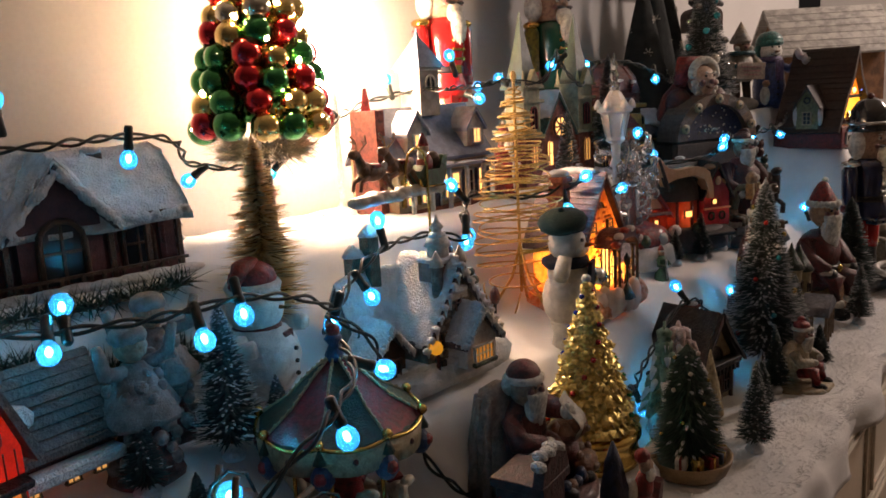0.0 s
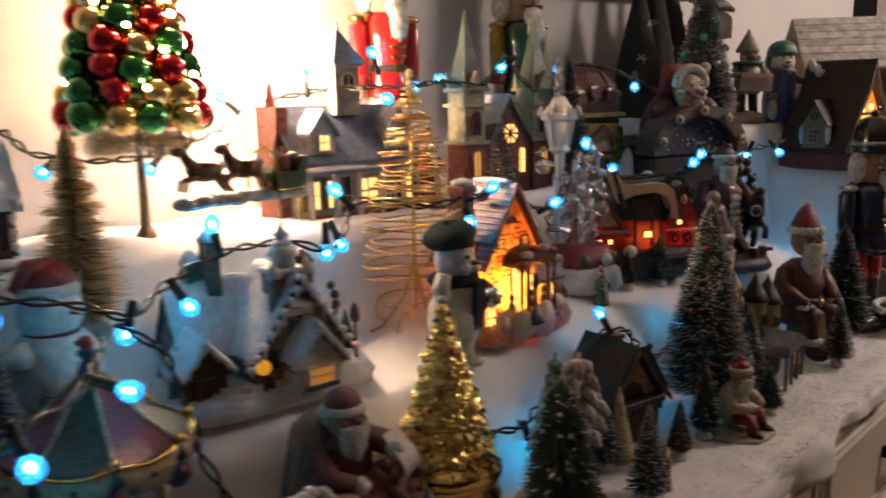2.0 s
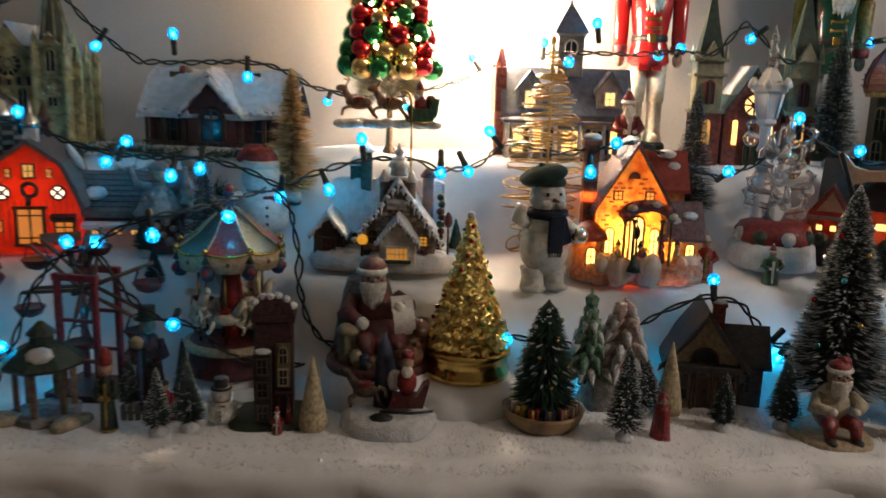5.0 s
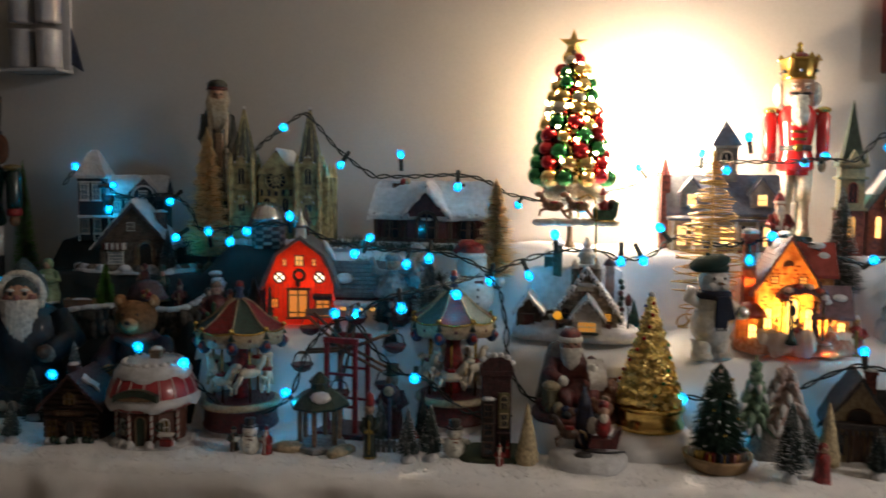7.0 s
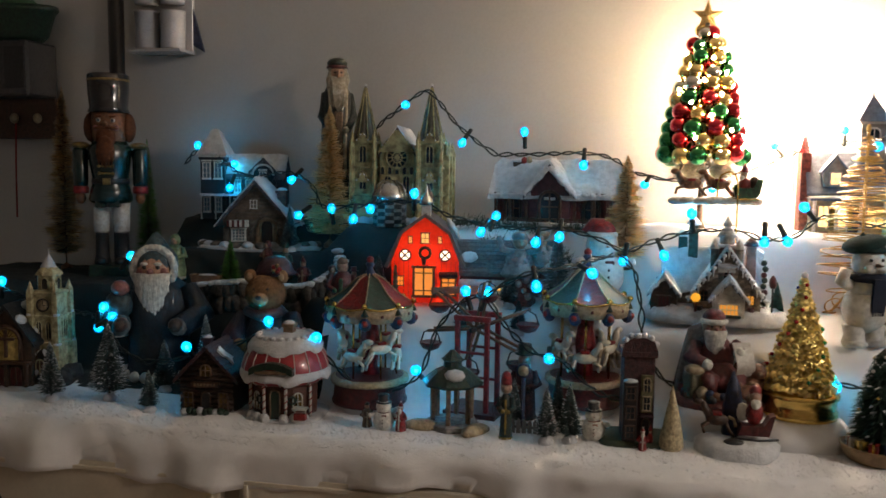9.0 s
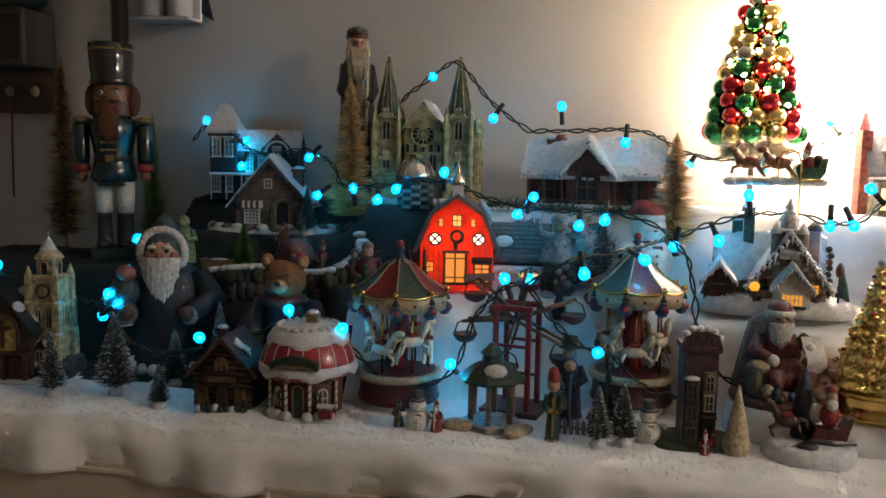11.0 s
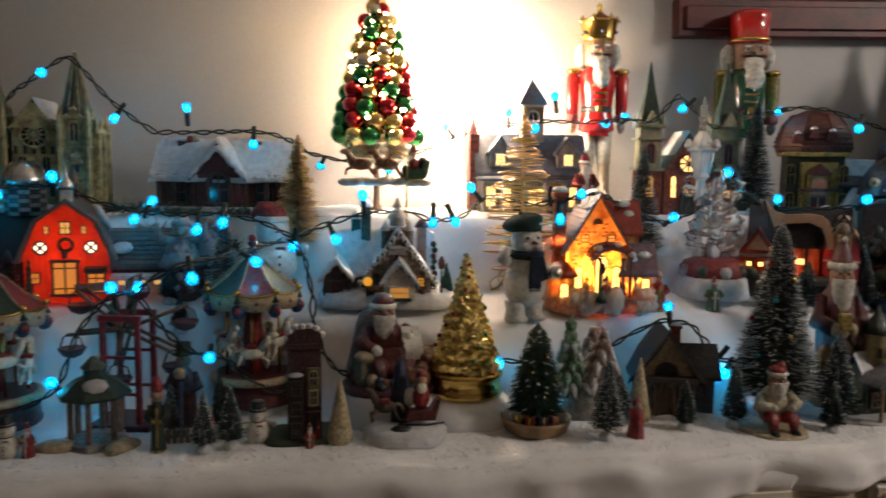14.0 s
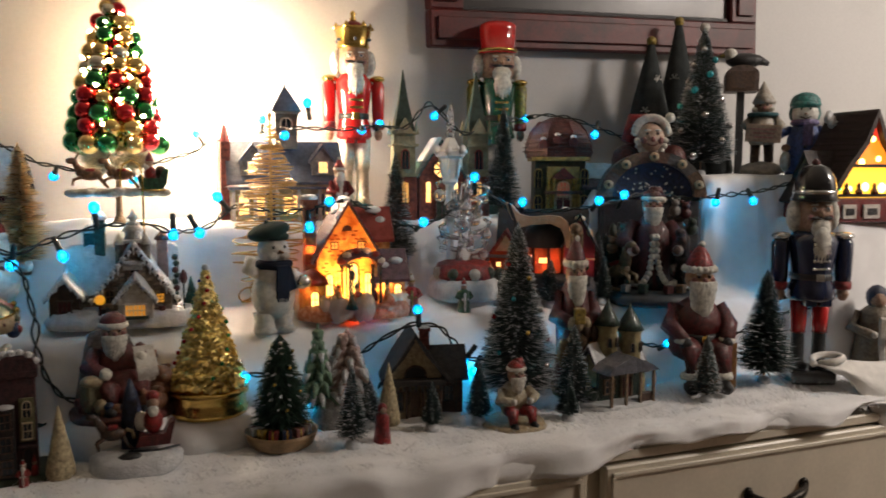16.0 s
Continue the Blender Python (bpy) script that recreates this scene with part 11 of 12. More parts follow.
def gnome_sign(x, y):
    s = Shape()
    IV, TN = glaze(0.55, 0.50, 0.42), glaze(0.45, 0.33, 0.24)
    s.ball((0, 0, 0.018), (0.048, 0.036, 0.022), GLITWHITE, 14)
    for a in (-1, 1):
        s.tube([(a * 0.014, 0, 0.09), (a * 0.016, -0.006, 0.024)], [0.012, 0.010], BROWN, 8)
        s.ball((a * 0.017, -0.014, 0.024), (0.010, 0.016, 0.008), BLACK, 8)
        s.tube([(a * 0.024, 0, 0.150), (a * 0.040, -0.014, 0.128), (a * 0.034, -0.036, 0.122)], [0.010, 0.010, 0.008], IV, 8)
        s.ball((a * 0.034, -0.040, 0.122), 0.008, glaze(0.03, 0.2, 0.24), 7)
    s.lathe([(0.026, 0.080), (0.032, 0.095), (0.028, 0.140), (0.016, 0.160)], IV, n=14, wob=0.08)
    s.ball((0, -0.004, 0.174), (0.021, 0.020, 0.019), SKIN, 12)
    s.ball((0, -0.024, 0.172), 0.005, PINK, 7)
    for a in (-1, 1):
        s.ball((a * 0.008, -0.021, 0.179), 0.0026, BLACK, 6)
    for k in range(9):
        a = math.pi * (1 + k / 8)
        s.ball((0.019 * math.cos(a), -0.014, 0.168 + 0.018 * math.sin(a)), 0.0075, FUR, 7)
    s.lathe([(0.024, 0.182), (0.027, 0.188), (0.018, 0.206), (0.008, 0.226), (0.001, 0.240)], IV, n=12, wob=0.07)
    s.tube([(0.030 * math.cos(q), 0.027 * math.sin(q), 0.156) for q in [2 * math.pi * i / 16 for i in range(16)]], 0.006, glaze(0.03, 0.2, 0.24), 7, True)
    s.box((0, -0.044, 0.108), (0.078, 0.007, 0.044), TN, bev=0.3, ry=0.06)
    for j in range(3):
        s.box((0, -0.0482, 0.118 - 0.010 * j), (0.056 - 0.008 * j, 0.001, 0.003), PINK, ry=0.06)
    s.ball((0.05, -0.03, 0.040), (0.012, 0.012, 0.026), WHITE, 10)
    s.ball((0.05, -0.034, 0.072), 0.010, SKIN, 8)
    s.v = [(0.88 * a, 0.88 * b, 0.82 * c) for a, b, c in s.v]
    put(s, "gnome_figure", x, y, -40, "ivory gnome figure holding a tan sign board", group="village figures")


gnome_sign(1.795, 0.665)

# ---- small scenery ----
def crystal_lamp(x, y):
    z = snow(x, y) - 0.002
    e = thing("icicle_lamp_post", x, y, z, 0, "frosted white lamp post ornament with a clear tip", "lamp post")
    H = 1.494 - z
    FR = pmat("frosted_acrylic", (0.72, 0.72, 0.7), 0.35, s1=60, s2=400, var=0.08, bump=0.8, coat=0.3)
    CL = clear("clear_acrylic")
    Shape().lathe([(0.022, 0), (0.024, 0.006), (0.010, 0.02), (0.007, 0.05), (0.009, 0.06), (0.0065, 0.07), (0.006, H - 0.175), (0.010, H - 0.170), (0.0065, H - 0.160), (0.008, H - 0.135)], FR, n=12, wob=0.05).ob("post", e)
    ln = Shape().lathe([(0.009, H - 0.137), (0.015, H - 0.132), (0.0135, H - 0.126), (0.0205, H - 0.092), (0.027, H - 0.088), (0.0275, H - 0.080), (0.019, H - 0.076), (0.010, H - 0.060), (0.006, H - 0.056)], FR, n=6, smooth=False).ob("lantern", e)
    for k in range(6):
        a = math.pi * k / 3
        Shape().lathe([(0.0055, 0), (0.0065, 0.004), (0.004, 0.011), (0.0008, 0.015)], FR, (0.0255 * math.cos(a), 0.0255 * math.sin(a), H - 0.084), 8).ob("scroll", ln)
        Shape().tube([(0.0138 * math.cos(a), 0.0138 * math.sin(a), H - 0.126), (0.0208 * math.cos(a), 0.0208 * math.sin(a), H - 0.092)], 0.0016, FR, 5).ob("edge", ln)
    Shape().lathe([(0.007, H - 0.058), (0.009, H - 0.050), (0.005, H - 0.042), (0.008, H - 0.034), (0.0045, H - 0.026), (0.0065, H - 0.018), (0.001, H)], CL, n=8, smooth=False).ob("finial", e, "clear faceted finial")
    for k in range(5):
        Shape().ball((0.009 * math.cos(k * 1.3), 0.009 * math.sin(k * 1.3), 0.075 + 0.018 * k), (0.006, 0.006, 0.008), FR, 8).ob("icicle", e)


crystal_lamp(1.077, 0.620)


def crystal_angel(x, y):
    z = snow(x, y) - 0.002
    e = thing("acrylic_carousel", x, y, z, 0, "clear acrylic ornament of curled shapes on a red base", "ornament")
    CL = clear("clear_acrylic")
    Shape().lathe([(0.058, 0), (0.062, 0.006), (0.058, 0.030), (0.050, 0.036)], SNOWPAINT, n=24, wob=0.04).ob("snow_base", e, "white snowy base")
    Shape().lathe([(0.050, 0.034), (0.052, 0.040), (0.046, 0.060), (0.030, 0.066)], RED, n=20, wob=0.05).ob("red_base", e)
    rnd = random.Random(12)
    Shape().lathe([(0.016, 0.064), (0.010, 0.10), (0.014, 0.15), (0.008, 0.19), (0.004, 0.20)], CL, n=12).ob("column", e)
    for k in range(16):
        a = k * 2.4
        r, zz = rnd.uniform(0.022, 0.05), 0.075 + 0.0072 * k
        c = (r * math.cos(a), r * math.sin(a), zz)
        q = Shape()
        q.tube([(c[0] * 0.3, c[1] * 0.3, zz), (c[0], c[1], zz + 0.006), (c[0] * 1.15, c[1] * 1.15, zz + 0.020), (c[0] * 0.9, c[1] * 0.9, zz + 0.026)], [0.004, 0.006, 0.005, 0.003], CL, 8)
        q.ball((c[0], c[1], zz), rnd.uniform(0.006, 0.012), CL, 10)
        q.ob("curl", e)
    for k in range(8):
        a = math.pi * k / 4
        Shape().ball((0.046 * math.cos(a), 0.046 * math.sin(a), 0.045), 0.011, DKGREEN if k % 2 else WHITE, 8).ob("figure_trim", e)


crystal_angel(1.095, 0.60)


def basket_tree(x, y):
    z = snow(x, y) - 0.003
    e = thing("potted_tree", x, y, z, 0, "dark green tree with gifts in a low wooden bowl", "tree")
    Shape().lathe([(0.034, 0), (0.042, 0.006), (0.047, 0.018), (0.048, 0.023), (0.044, 0.022), (0.040, 0.016)], pmat("pale_wood_bowl", (0.36, 0.23, 0.11), 0.5, s1=40, var=0.25), n=28).ob("bowl", e, "pale wooden bowl")
    Shape().lathe([(0.041, 0.012), (0.030, 0.020), (0.01, 0.024)], DKGREEN, n=16, wob=0.1).ob("moss", e)
    bristles(2600, 0.150, 0.037, 0.022, (BRUSH, FROSTTIP), (0.97, 0.03), random.Random(77), 0.0016, droop=-0.35, power=1.8, round_top=0.2).ob("crown", e)
    for k in range(16):
        t, a = 0.1 + 0.05 * k, k * 2.4
        rr = 0.034 * (1 - t) ** 0.55
        Shape().ball((rr * math.cos(a), rr * math.sin(a), 0.030 + 0.13 * t), 0.0026, BRASS if k % 3 else WHITE, 7).ob("tiny_ornament", e)
    Shape().tube([(0, 0, 0.02), (0, 0, 0.15)], 0.0016, WOOD, 6).ob("trunk", e)
    for k in range(7):
        a = math.radians(190 + 27 * k)
        g = Shape().box((0.034 * math.cos(a), 0.034 * math.sin(a), 0.026), (0.013, 0.012, 0.012), (WHITE, YELLOW, RED, NAVY, PINK)[k % 5], rz=a)
        gg = g.ob("gift", e)
        Shape().box((0.034 * math.cos(a), 0.034 * math.sin(a), 0.0262), (0.0136, 0.003, 0.0126), RED if k % 5 == 0 else BRASS, rz=a).ob("ribbon", gg)


basket_tree(0.738, 0.372)


def sled_scene(x, y):
    z = snow(x, y) - 0.003
    e = thing("sledge_scene", x, y, z, 0, "horse and sledge scene on an oval white base", "figurine", "village figures")
    e.matrix_basis = e.matrix_basis @ Matrix.Diagonal((1.15, 1.15, 1.3, 1))
    Shape().lathe([(0.042, 0), (0.047, 0.004), (0.047, 0.014), (0.040, 0.018), (0.02, 0.019)], SNOWPAINT, n=24, wob=0.03, m=Matrix.Diagonal((1, 0.72, 1, 1))).ob("base", e)
    s = Shape()
    horse(s, pose(-0.022, 0.004, 0.036, 0, 0, 180) @ Matrix.Diagonal((1.1, 1.1, 1.1, 1)), BROWN)
    s.ob("horse", e, "brown horse")
    Shape().prism([(0.0, 0.024), (0.034, 0.024), (0.040, 0.046), (0.034, 0.044), (0.028, 0.034), (0.004, 0.034)], -0.008, 0.008, DKRED).ob("sledge", e, "dark red sledge")
    Shape().tube([(-0.008, -0.008, 0.021), (0.020, -0.008, 0.0195), (0.044, -0.008, 0.022)], 0.0012, BLACK, 5).ob("runner", e)
    q = Shape()
    q.ball((0.018, 0, 0.046), (0.010, 0.008, 0.013), RED, 8)
    q.ball((0.018, 0.001, 0.069), (0.007, 0.007, 0.006), RED, 8)
    q.ball((0.018, -0.006, 0.057), (0.006, 0.004, 0.006), FUR, 7)
    q.ball((0.018, -0.002, 0.063), 0.0065, SKIN, 8)
    q.ball((0.006, 0.006, 0.045), (0.008, 0.006, 0.010), WHITE, 8)
    q.ob("load", e)
    Shape().lathe([(0.012, 0.018), (0.011, 0.05), (0.007, 0.07), (0.001, 0.085)], NAVY, (-0.004, 0.016, 0), 10, wob=0.12).ob("cloaked_driver", e, "dark blue cloaked driver")
    Shape().ball((-0.006, -0.018, 0.019), (0.012, 0.008, 0.004), BLACK, 8).ob("pond", e)


sled_scene(0.558, 0.352)


def flocked_pair(x, y):
    """Two porcelain firs with drooping tiers of branches, one pale green, one rosy white."""
    z = snow(x, y) - 0.002
    e = thing("flocked_tree_pair", x, y, z, 0, "pale green and rosy white porcelain tree pair", "ornament")
    PG = pmat("pale_green_flock", (0.22, 0.34, 0.24), 0.7, s1=120, s2=500, var=0.3, bump=1.0, col2=(0.08, 0.16, 0.10))
    PK = pmat("pale_rose_flock", (0.58, 0.47, 0.43), 0.7, s1=120, s2=500, var=0.3, bump=1.0, col2=(0.34, 0.22, 0.20))
    Shape().lathe([(0.030, 0), (0.032, 0.006), (0.02, 0.05), (0.018, 0.06)], STONE, n=14, wob=0.1).ob("base", e)
    rnd = random.Random(2)
    for dx, mat, hh, rr, tiers in ((-0.022, PG, 0.135, 0.030, 7), (0.020, PK, 0.125, 0.036, 6)):
        Shape().tube([(dx, 0, 0.03), (dx, 0, hh)], [0.005, 0.002], BROWN, 6).ob("trunk", e)
        for j in range(tiers):
            t = j / (tiers - 1)
            zz = 0.046 + (hh - 0.050) * t
            R = rr * ((1 - 0.85 * t) if mat is PG else (0.95 - 0.55 * t * t))
            n = max(4, int(9 - 5 * t))
            s = Shape()
            for k in range(n):
                a = 2 * math.pi * (k + 0.5 * (j % 2)) / n + rnd.uniform(-0.2, 0.2)
                L = R * rnd.uniform(0.85, 1.15)
                c, q = math.cos(a), math.sin(a)
                s.tube([(dx, 0, zz + 0.010), (dx + 0.5 * L * c, 0.5 * L * q, zz + 0.006), (dx + L * c, L * q, zz - 0.008)], [0.005, 0.0075, 0.0025], mat, 6)
                s.tube([(dx + 0.4 * L * c, 0.4 * L * q, zz + 0.011), (dx + 0.75 * L * c, 0.75 * L * q, zz + 0.006), (dx + 1.02 * L * c, 1.02 * L * q, zz - 0.006)], [0.002, 0.005, 0.002], SNOWPAINT if rnd.random() < 0.7 else mat, 6)
            s.lathe([(R * 0.5, zz - 0.006), (R * 0.3, zz + 0.010), (0.002, zz + 0.020)], mat, (dx, 0, 0), 9, wob=0.2)
            s.ob("branch_tier", e)


flocked_pair(0.822, 0.425)


def gift_shelf(x, y):
    """A street clock and a low fence with trees near the wheel."""
    z = snow(x, y)
    e = thing("street_clock", x, y, z - 0.002, 0, "tiny dark blue street clock on a post", "clock")
    Shape().lathe([(0.008, 0), (0.008, 0.006), (0.003, 0.01), (0.003, 0.078)], NAVY, n=10).ob("post", e)
    Shape().lathe([(0.010, -0.004), (0.010, 0.004)], NAVY, n=16, m=pose(0, 0, 0.086, 90, 0, 0)).ob("case", e)
    Shape().lathe([(0.008, 0), (0.008, 0.0012)], CREAM, n=16, m=pose(0, -0.004, 0.086, 90, 0, 0)).ob("dial", e)


gift_shelf(0.268, 0.40)


def low_fence(x, y):
    e = thing("picket_fence", x, y, snow(x, y) - 0.002, 0, "low grey picket fence in the snow", "fence")
    for k in range(8):
        Shape().prism([(-0.003, 0), (0.003, 0), (0.003, 0.018), (0, 0.023), (-0.003, 0.018)], -0.001, 0.001, GREY).ob("picket", e).location = (-0.028 + 0.008 * k, 0, 0)
    Shape().box((0, 0.002, 0.010), (0.064, 0.002, 0.003), GREY).ob("rail", e)


low_fence(0.285, 0.372)


def stone_lump(x, y, r, rz, label):
    s = Shape()
    s.ball((0, 0, r * 0.35), (r * 1.5, r * 0.8, r * 0.55), CREAM, 10)
    s.ball((r * 0.9, 0, r * 0.3), (r * 0.7, r * 0.6, r * 0.4), TAN, 8)
    put(s, "hay_bale", x, y, rz, label, "rock")


def yard_wall(x, y):
    """A crooked dry wall of dark stones with snow on its top."""
    e = thing("yard_wall", x, y, snow(x, y) - 0.004, 0, "crooked dark stone yard wall with snow along its top", "stone wall")
    ROCK = pmat("yard_rock", (0.085, 0.075, 0.062), 0.75, s1=110, var=0.4, bump=1.0)
    rnd = random.Random(51)
    o = Vector((x, y, snow(x, y) - 0.004))
    way = smooth_path([(-0.350, 0.598, 1.176), (-0.324, 0.600, 1.180), (-0.240, 0.606, 1.186), (-0.190, 0.600, 1.180), (-0.149, 0.602, 1.182), (-0.117, 0.610, 1.194), (-0.094, 0.640, 1.216), (-0.107, 0.665, 1.240)], 6)
    for i, p in enumerate(way[::2]):
        low = snow(p.x, p.y)
        n = max(1, round((p.z - low) / 0.020))
        for j in range(n):
            c = Vector((p.x + rnd.uniform(-0.004, 0.004), p.y + rnd.uniform(-0.004, 0.004), low + (p.z - low) * (j + 0.45) / n)) - o
            Shape().ball(c, (rnd.uniform(0.010, 0.014), rnd.uniform(0.008, 0.011), 0.62 * (p.z - low) / n + 0.003), ROCK, 8, pose(0, 0, 0, rnd.uniform(-20, 20), rnd.uniform(-20, 20), rnd.uniform(0, 90))).ob("stone", e)
        if i % 5 != 2:
            Shape().ball(Vector((p.x, p.y + 0.002, p.z + 0.002)) - o, (0.015, 0.011, 0.0055), SNOWPAINT, 9, pose(0, 0, 0, 0, 0, rnd.uniform(0, 90))).ob("snow_cap", e)


def trough(x, y):
    e = thing("wooden_trough", x, y, snow(x, y) + 0.004, 8, "small weathered wooden trough with snow in it", "trough", "village figures")
    Shape().prism([(-0.030, 0.022), (-0.024, 0), (0.024, 0), (0.030, 0.022), (0.026, 0.022), (0.021, 0.005), (-0.021, 0.005), (-0.026, 0.022)], -0.012, 0.012, TAN).ob("body", e)
    for a in (-1, 1):
        Shape().box((0, a * 0.012, 0.012), (0.052, 0.003, 0.018), WOOD, bev=0.2).ob("side_board", e)
        for b in (-1, 1):
            Shape().box((b * 0.020, a * 0.009, -0.004), (0.005, 0.005, 0.012), WOOD).ob("leg", e)
    Shape().ball((0, 0, 0.017), (0.022, 0.010, 0.006), SNOWPAINT, 9).ob("snow_filling", e)


yard_wall(-0.24, 0.606)
trough(-0.352, 0.632)
stone_lump(0.125, 0.36, 0.018, 10, "pale tan rock beside the gazebo")
stone_lump(0.205, 0.355, 0.018, 60, "pale tan rock beside the gazebo")
put(robed(0.12, glaze(0.15, 0.03, 0.03), BROWN, DKGREEN, beard=False, hatstyle="top", width=0.8), "carol_singer", 0.265, 0.445, 0, "dark figure beside the ferris wheel", group="village figures")


# ---- on and against the wall ----
def picture():
    e = thing("framed_picture", 1.553, WALLY, 1.642, 0, "large picture in a dark red mahogany frame on the wall", "picture")
    e.matrix_basis = e.matrix_basis @ pose(0, 0, 0, 0, -1.6, 0)
    w, h, t = 0.828, 0.62, 0.075
    GL = pmat("dark_canvas", (0.05, 0.035, 0.03), 0.3, s1=5, var=0.4, coat=0.5)
    Shape().box((0, -0.012, h / 2), (w - 0.1, 0.01, h - 0.1), GL, bev=0.02).ob("canvas", e, "dark glossy picture")
    for cx, cz, sx, sz in ((0, t / 2, w, t), (0, h - t / 2, w, t), (-w / 2 + t / 2, h / 2, t, h - 2 * t), (w / 2 - t / 2, h / 2, t, h - 2 * t)):
        s = Shape().box((cx, -0.018, cz), (sx, 0.032, sz), FRAMEWOOD, bev=0.2)
        s.box((cx, -0.036, cz), (sx - (0.03 if sx > sz else 0.03), 0.010, sz - 0.03), FRAMEWOOD, bev=0.4)
        s.ob("frame", e)
    for cx, cz, sx, sz in ((0, t + 0.006, w - 2 * t, 0.008), (0, h - t - 0.006, w - 2 * t, 0.008)):
        Shape().box((cx, -0.02, cz), (sx, 0.008, sz), BLACK).ob("liner", e)


picture()


def felt_tree(x, y, h, r, seed, lean, label):
    z = snow(x, y) - 0.002
    e = thing("felt_tree", x, y, z, seed * 40, label, "tree", "felt trees")
    e.matrix_basis = e.matrix_basis @ pose(0, 0, 0, 0, lean, 0)
    FE = pmat("charcoal_felt", (0.028, 0.034, 0.034), 0.95, s1=60, s2=500, bump=0.8)
    Shape().lathe([(r * 0.9, 0), (r, h * 0.03), (r * 0.55, h * 0.55), (r * 0.12, h * 0.97), (r * 0.05, h)], FE, n=18, wob=0.06).ob("crown", e)
    rnd = random.Random(seed)
    # felted nap standing off the cone
    nap = Shape()
    for k in range(900):
        t, a = 1 - math.sqrt(rnd.random()), rnd.uniform(0, 2 * math.pi)
        rr = r * (1 - t) * (1 - 0.15 * math.sin(math.pi * t))
        c = Vector((rr * math.cos(a), rr * math.sin(a), h * (0.02 + 0.95 * t)))
        o = Vector((math.cos(a), math.sin(a), rnd.uniform(-0.9, 0.1))) * rnd.uniform(0.004, 0.010)
        w = Vector((-math.sin(a), math.cos(a), 0)) * 0.0016
        nap.add([c - w, c + w, c + o], [[0, 1, 2]], FE)
    nap.ob("nap", e)
    for k in range(9):
        a, t = k * 2.4, 0.15 + 0.08 * k
        rr = r * (1 - t) + 0.004
        q = Shape()
        q.m = pose(0, 0, h * t, 0, 0, math.degrees(a)) @ pose(0, -rr - 0.002, 0)
        for j in range(3):
            q.box((0, 0, 0), (0.020, 0.0015, 0.0022), WHITE, ry=j * math.pi / 3)
        q.ob("snowflake", e, "white snowflake")
    Shape().ball((0, 0, h), 0.011, YELLOW if seed % 2 else WHITE, 10).ob("bead", e)


felt_tree(1.625, 0.82, 0.285, 0.064, 3, 0, "tall charcoal felt cone tree with white snowflakes")
felt_tree(1.715, 0.835, 0.335, 0.064, 5, 2, "tall charcoal felt cone tree with white snowflakes")
felt_tree(1.790, 0.825, 0.33, 0.052, 4, 3, "tall charcoal felt cone tree with white snowflakes")


def bird_post(x, y):
    z = snow(x, y) - 0.032
    e = thing("bird_mailbox", x, y, z, -36, "brown mailbox ornament on a dark post with black bird", "ornament")
    Shape().box((0, 0, 0.11), (0.016, 0.016, 0.22), BLACK).ob("post", e)
    n = 10
    roof = [(0.034 * math.cos(math.pi * i / n), 0.248 + 0.020 * math.sin(math.pi * i / n)) for i in range(n + 1)]
    bx = Shape().prism(([(-0.034, 0.212), (0.034, 0.212)] + roof)[::-1], -0.034, 0.034, pmat("umber_paint", (0.14, 0.095, 0.08), 0.55, s1=90, var=0.3, bump=0.6)).ob("box", e)
    Shape().box((0, -0.0355, 0.236), (0.052, 0.003, 0.038), BROWN, bev=0.3).ob("flap", bx)
    b = Shape().ball((0.006, 0, 0.280), (0.040, 0.022, 0.017), BLACK, 12)
    b.ball((-0.024, -0.004, 0.294), (0.015, 0.014, 0.014), WHITE, 10)
    b.tube([(0.030, 0, 0.282), (0.056, 0, 0.272)], [0.012, 0.005], BLACK, 7)
    b.lathe([(0.006, 0), (0.0005, 0.018)], YELLOW, (-0.036, -0.006, 0.292), 6, m=pose(0, 0, 0, 0, -100, 0))
    b.ob("bird", e, "black bird with a white head and yellow beak")


bird_post(1.822, 0.765)


def wall_organiser():
    e = thing("plastic_organiser", -0.585, WALLY, 1.640, 0, "clear plastic organiser hanging on the wall", "organiser")
    PL = pmat("milky_plastic", (0.5, 0.5, 0.52), 0.15, s1=12, var=0.15, coat=0.6, bump=0.1)
    Shape().box((0, -0.006, 0.10), (0.125, 0.010, 0.20), PL, bev=0.2).ob("back", e)
    for i in range(2):
        for j in range(2):
            Shape().lathe([(0.024, 0), (0.026, 0.004), (0.026, 0.075), (0.028, 0.08)], PL, (-0.031 + 0.062 * i, -0.038, 0.008 + 0.095 * j), 16).ob("cup", e, "clear round cup")
    Shape().box((0, -0.035, 0.003), (0.125, 0.065, 0.006), PL).ob("shelf", e)
    Shape().prism([(0.062, 0.02), (0.088, 0.005), (0.062, 0.10)], -0.010, -0.004, NAVY).ob("tag", e, "dark blue card")


wall_organiser()


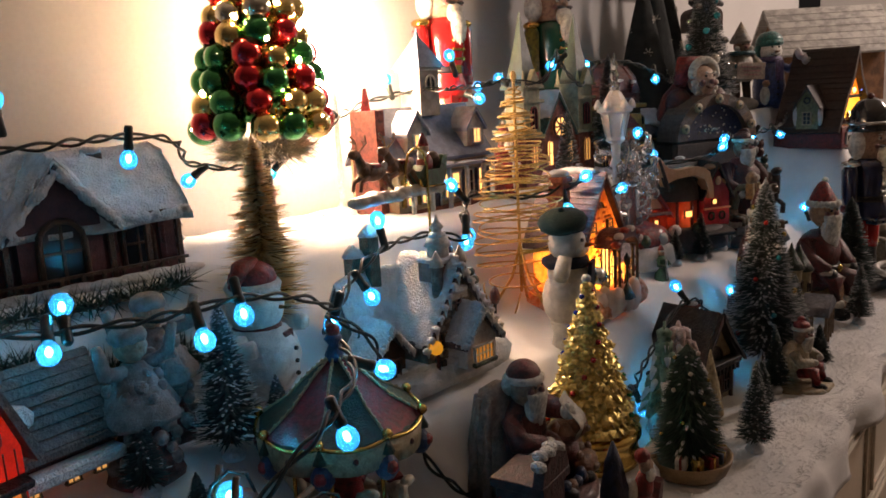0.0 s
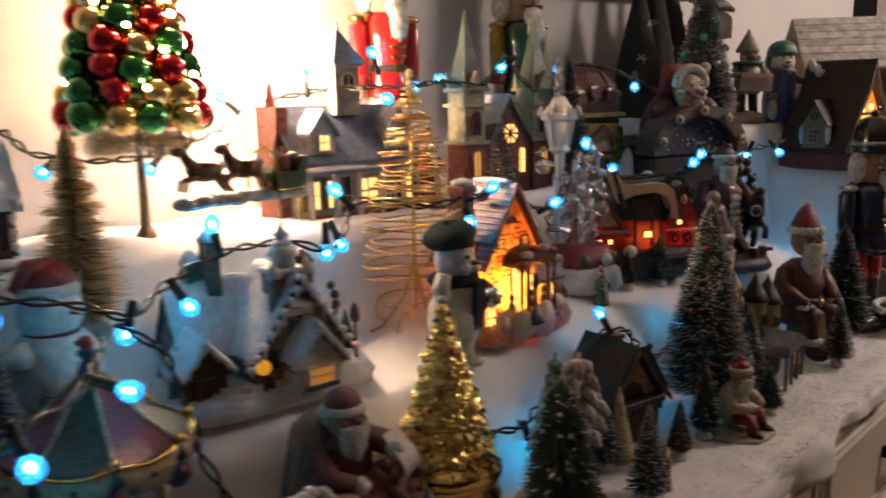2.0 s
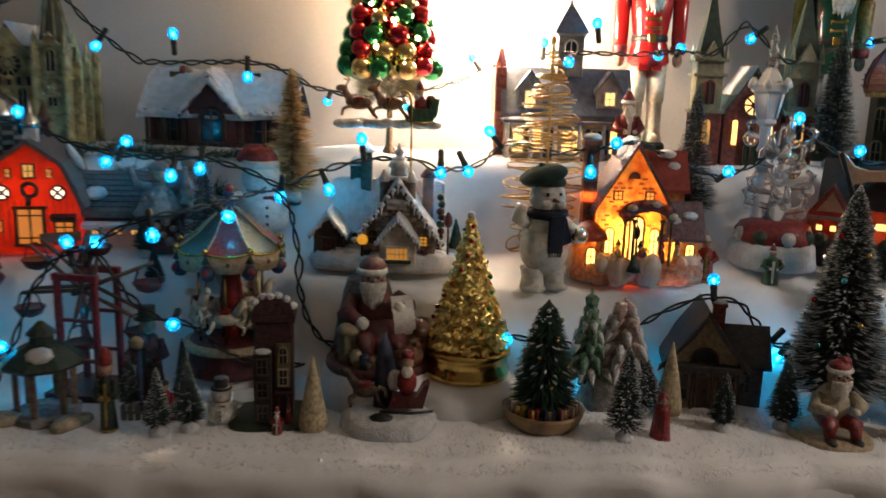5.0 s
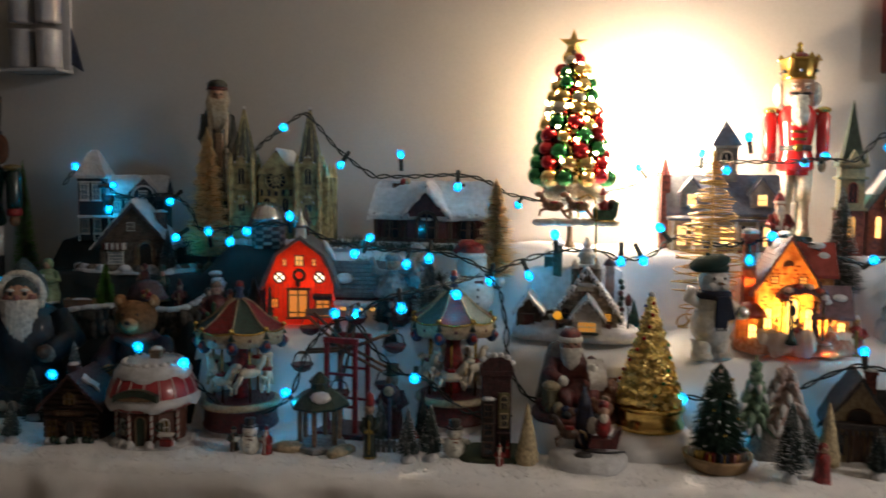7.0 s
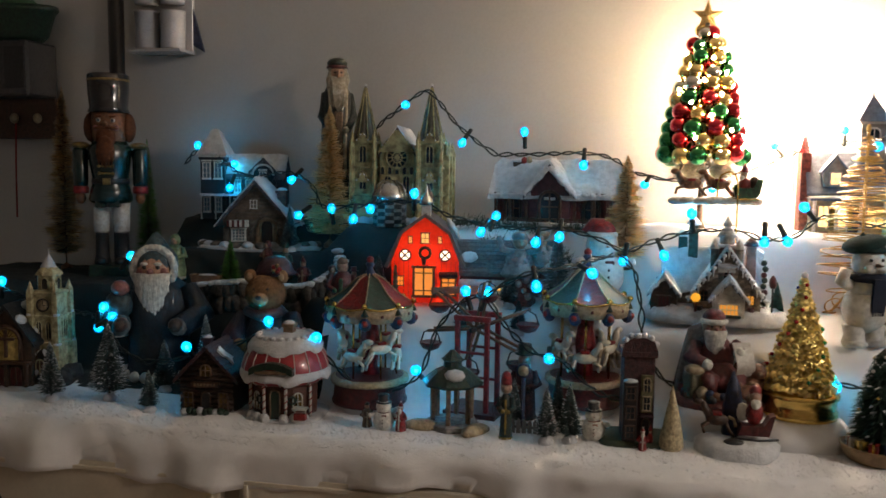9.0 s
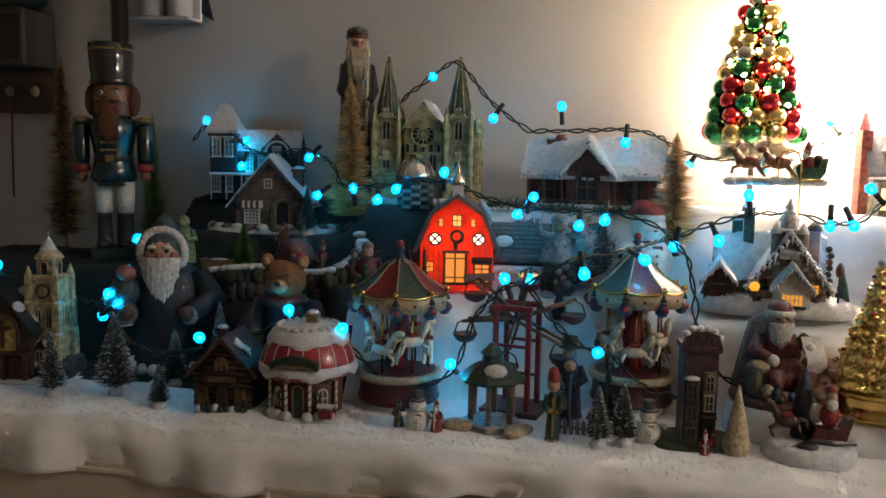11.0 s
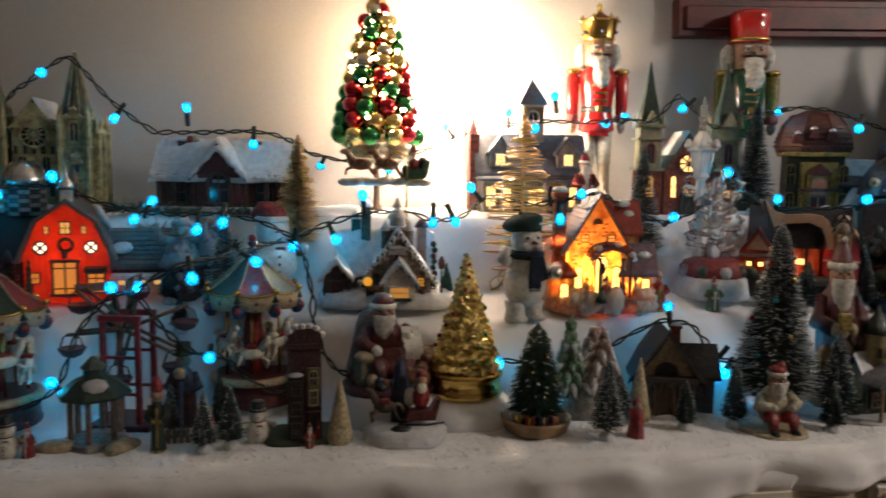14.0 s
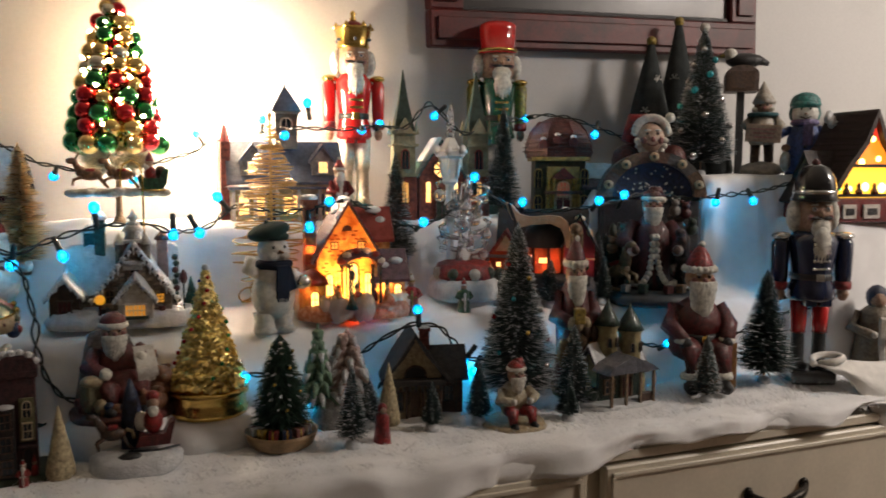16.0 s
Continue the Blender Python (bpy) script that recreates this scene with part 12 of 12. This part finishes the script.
def wall_shelf():
    e = thing("wall_shelf", -0.98, WALLY, 1.455, 0, "dark brown wall shelf with hooks and a red cord", "shelf")
    Shape().box((0, -0.02, 0.045), (0.26, 0.03, 0.09), BROWN, bev=0.1).ob("board", e)
    for k in range(4):
        Shape().ball((-0.09 + 0.06 * k, -0.045, 0.045), (0.008, 0.012, 0.012), CREAM, 8).ob("hook", e)
    Shape().tube([(0.03, -0.04, 0.04), (0.034, -0.05, -0.06), (0.028, -0.045, -0.18)], 0.002, RED, 6).ob("cord", e, "thin red cord")
    b = thing("storage_box", -0.98, WALLY - 0.06, 1.545, 0, "grey storage box with dark side on the shelf", "box")
    Shape().box((0, 0, 0.06), (0.24, 0.10, 0.12), glaze(0.08, 0.08, 0.085), bev=0.1).ob("body", b)
    Shape().box((0.09, -0.052, 0.06), (0.05, 0.006, 0.09), BLACK, bev=0.3).ob("panel", b)
    c = thing("green_basket", -0.96, WALLY - 0.07, 1.665, 0, "dark green woven basket on the storage box", "basket")
    Shape().lathe([(0.09, 0), (0.10, 0.01), (0.115, 0.06), (0.122, 0.065), (0.12, 0.075), (0.10, 0.07)], DKGREEN, n=24, m=Matrix.Diagonal((1.2, 0.5, 1, 1))).ob("basket", c)
    Shape().ball((0, 0, 0.075), (0.10, 0.045, 0.04), GREEN, 12).ob("filling", c)


wall_shelf()


def pole(x, y):
    z = snow(x, y)
    e = thing("dark_pole", x, y, z - 0.003, 0, "dark wooden pole standing behind the nutcracker", "pole")
    Shape().lathe([(0.02, 0), (0.02, 0.01), (0.016, 0.02), (0.0165, 0.62)], pmat("ebony_wood", (0.008, 0.007, 0.007), 0.3, coat=0.4), n=14).ob("rod", e)


pole(-0.66, 0.83)


def felt_ribbon():
    """A stiff white band that hangs over the front edge, with a loop at its end."""
    e = thing("felt_ribbon", 1.66, 0.30, SNOWZ, 0, "white felt ribbon with grey print over the front edge", "ribbon")
    FELT = pmat("white_felt", (0.74, 0.72, 0.68), 0.9, s1=60, s2=500, var=0.08, bump=0.9)
    n, m, t = 40, 10, 0.0022
    vs, fs = [], []
    for side_ in (0, 1):
        for i in range(n + 1):
            u = i / n
            x = -0.045 + 0.40 * u
            drop = 0.118 * smooth01(0.0, 0.22, u) + 0.012
            lip = 0.030 * math.sin(min(1.0, u * 4) * math.pi / 2)
            for j in range(m + 1):
                v = j / m
                yy = 0.028 * (1 - u * 0.6) - (0.028 + lip) * min(1, v * 2.5) + 0.006 * math.sin(8 * u + 2 * v)
                vs.append((x + 0.02 * v, yy - t * side_, 0.040 - drop * max(0, v - 0.12) + 0.004 * math.sin(14 * u) + 0.4 * t * side_))
    N = (n + 1) * (m + 1)
    for i in range(n):
        for j in range(m):
            a = i * (m + 1) + j
            fs += [[a, a + m + 1, a + m + 2, a + 1], [N + a, N + a + 1, N + a + m + 2, N + a + m + 1]]
    for i in range(n):
        for j in (0, m):
            a, b = i * (m + 1) + j, (i + 1) * (m + 1) + j
            fs.append([a, N + a, N + b, b] if j == 0 else [a, b, N + b, N + a])
    for j in range(m):
        for i in (0, n):
            a = i * (m + 1) + j
            fs.append([a, a + 1, N + a + 1, N + a] if i == 0 else [a, N + a, N + a + 1, a + 1])
    b = Shape().add(vs, fs, FELT, True).ob("band", e)
    lp = Shape()
    lp.tube([(-0.045 + 0.001 * k + 0.045 * (1 - math.cos(k * 0.45)) / 2, 0.03 + 0.020 * math.sin(k * 0.45), 0.042 + 0.010 * math.sin(k * 0.225)) for k in range(15)], [0.006] * 15, FELT, 8)
    lp.ob("loop", e)
    INK = pmat("grey_print", (0.2, 0.2, 0.2), 0.9)
    for k in range(5):
        Shape().ball((0.055 + 0.045 * k, -0.030, -0.02 + 0.004 * (k % 2)), (0.010, 0.004, 0.017), INK, 8).ob("print", b, "faded grey print")


felt_ribbon()
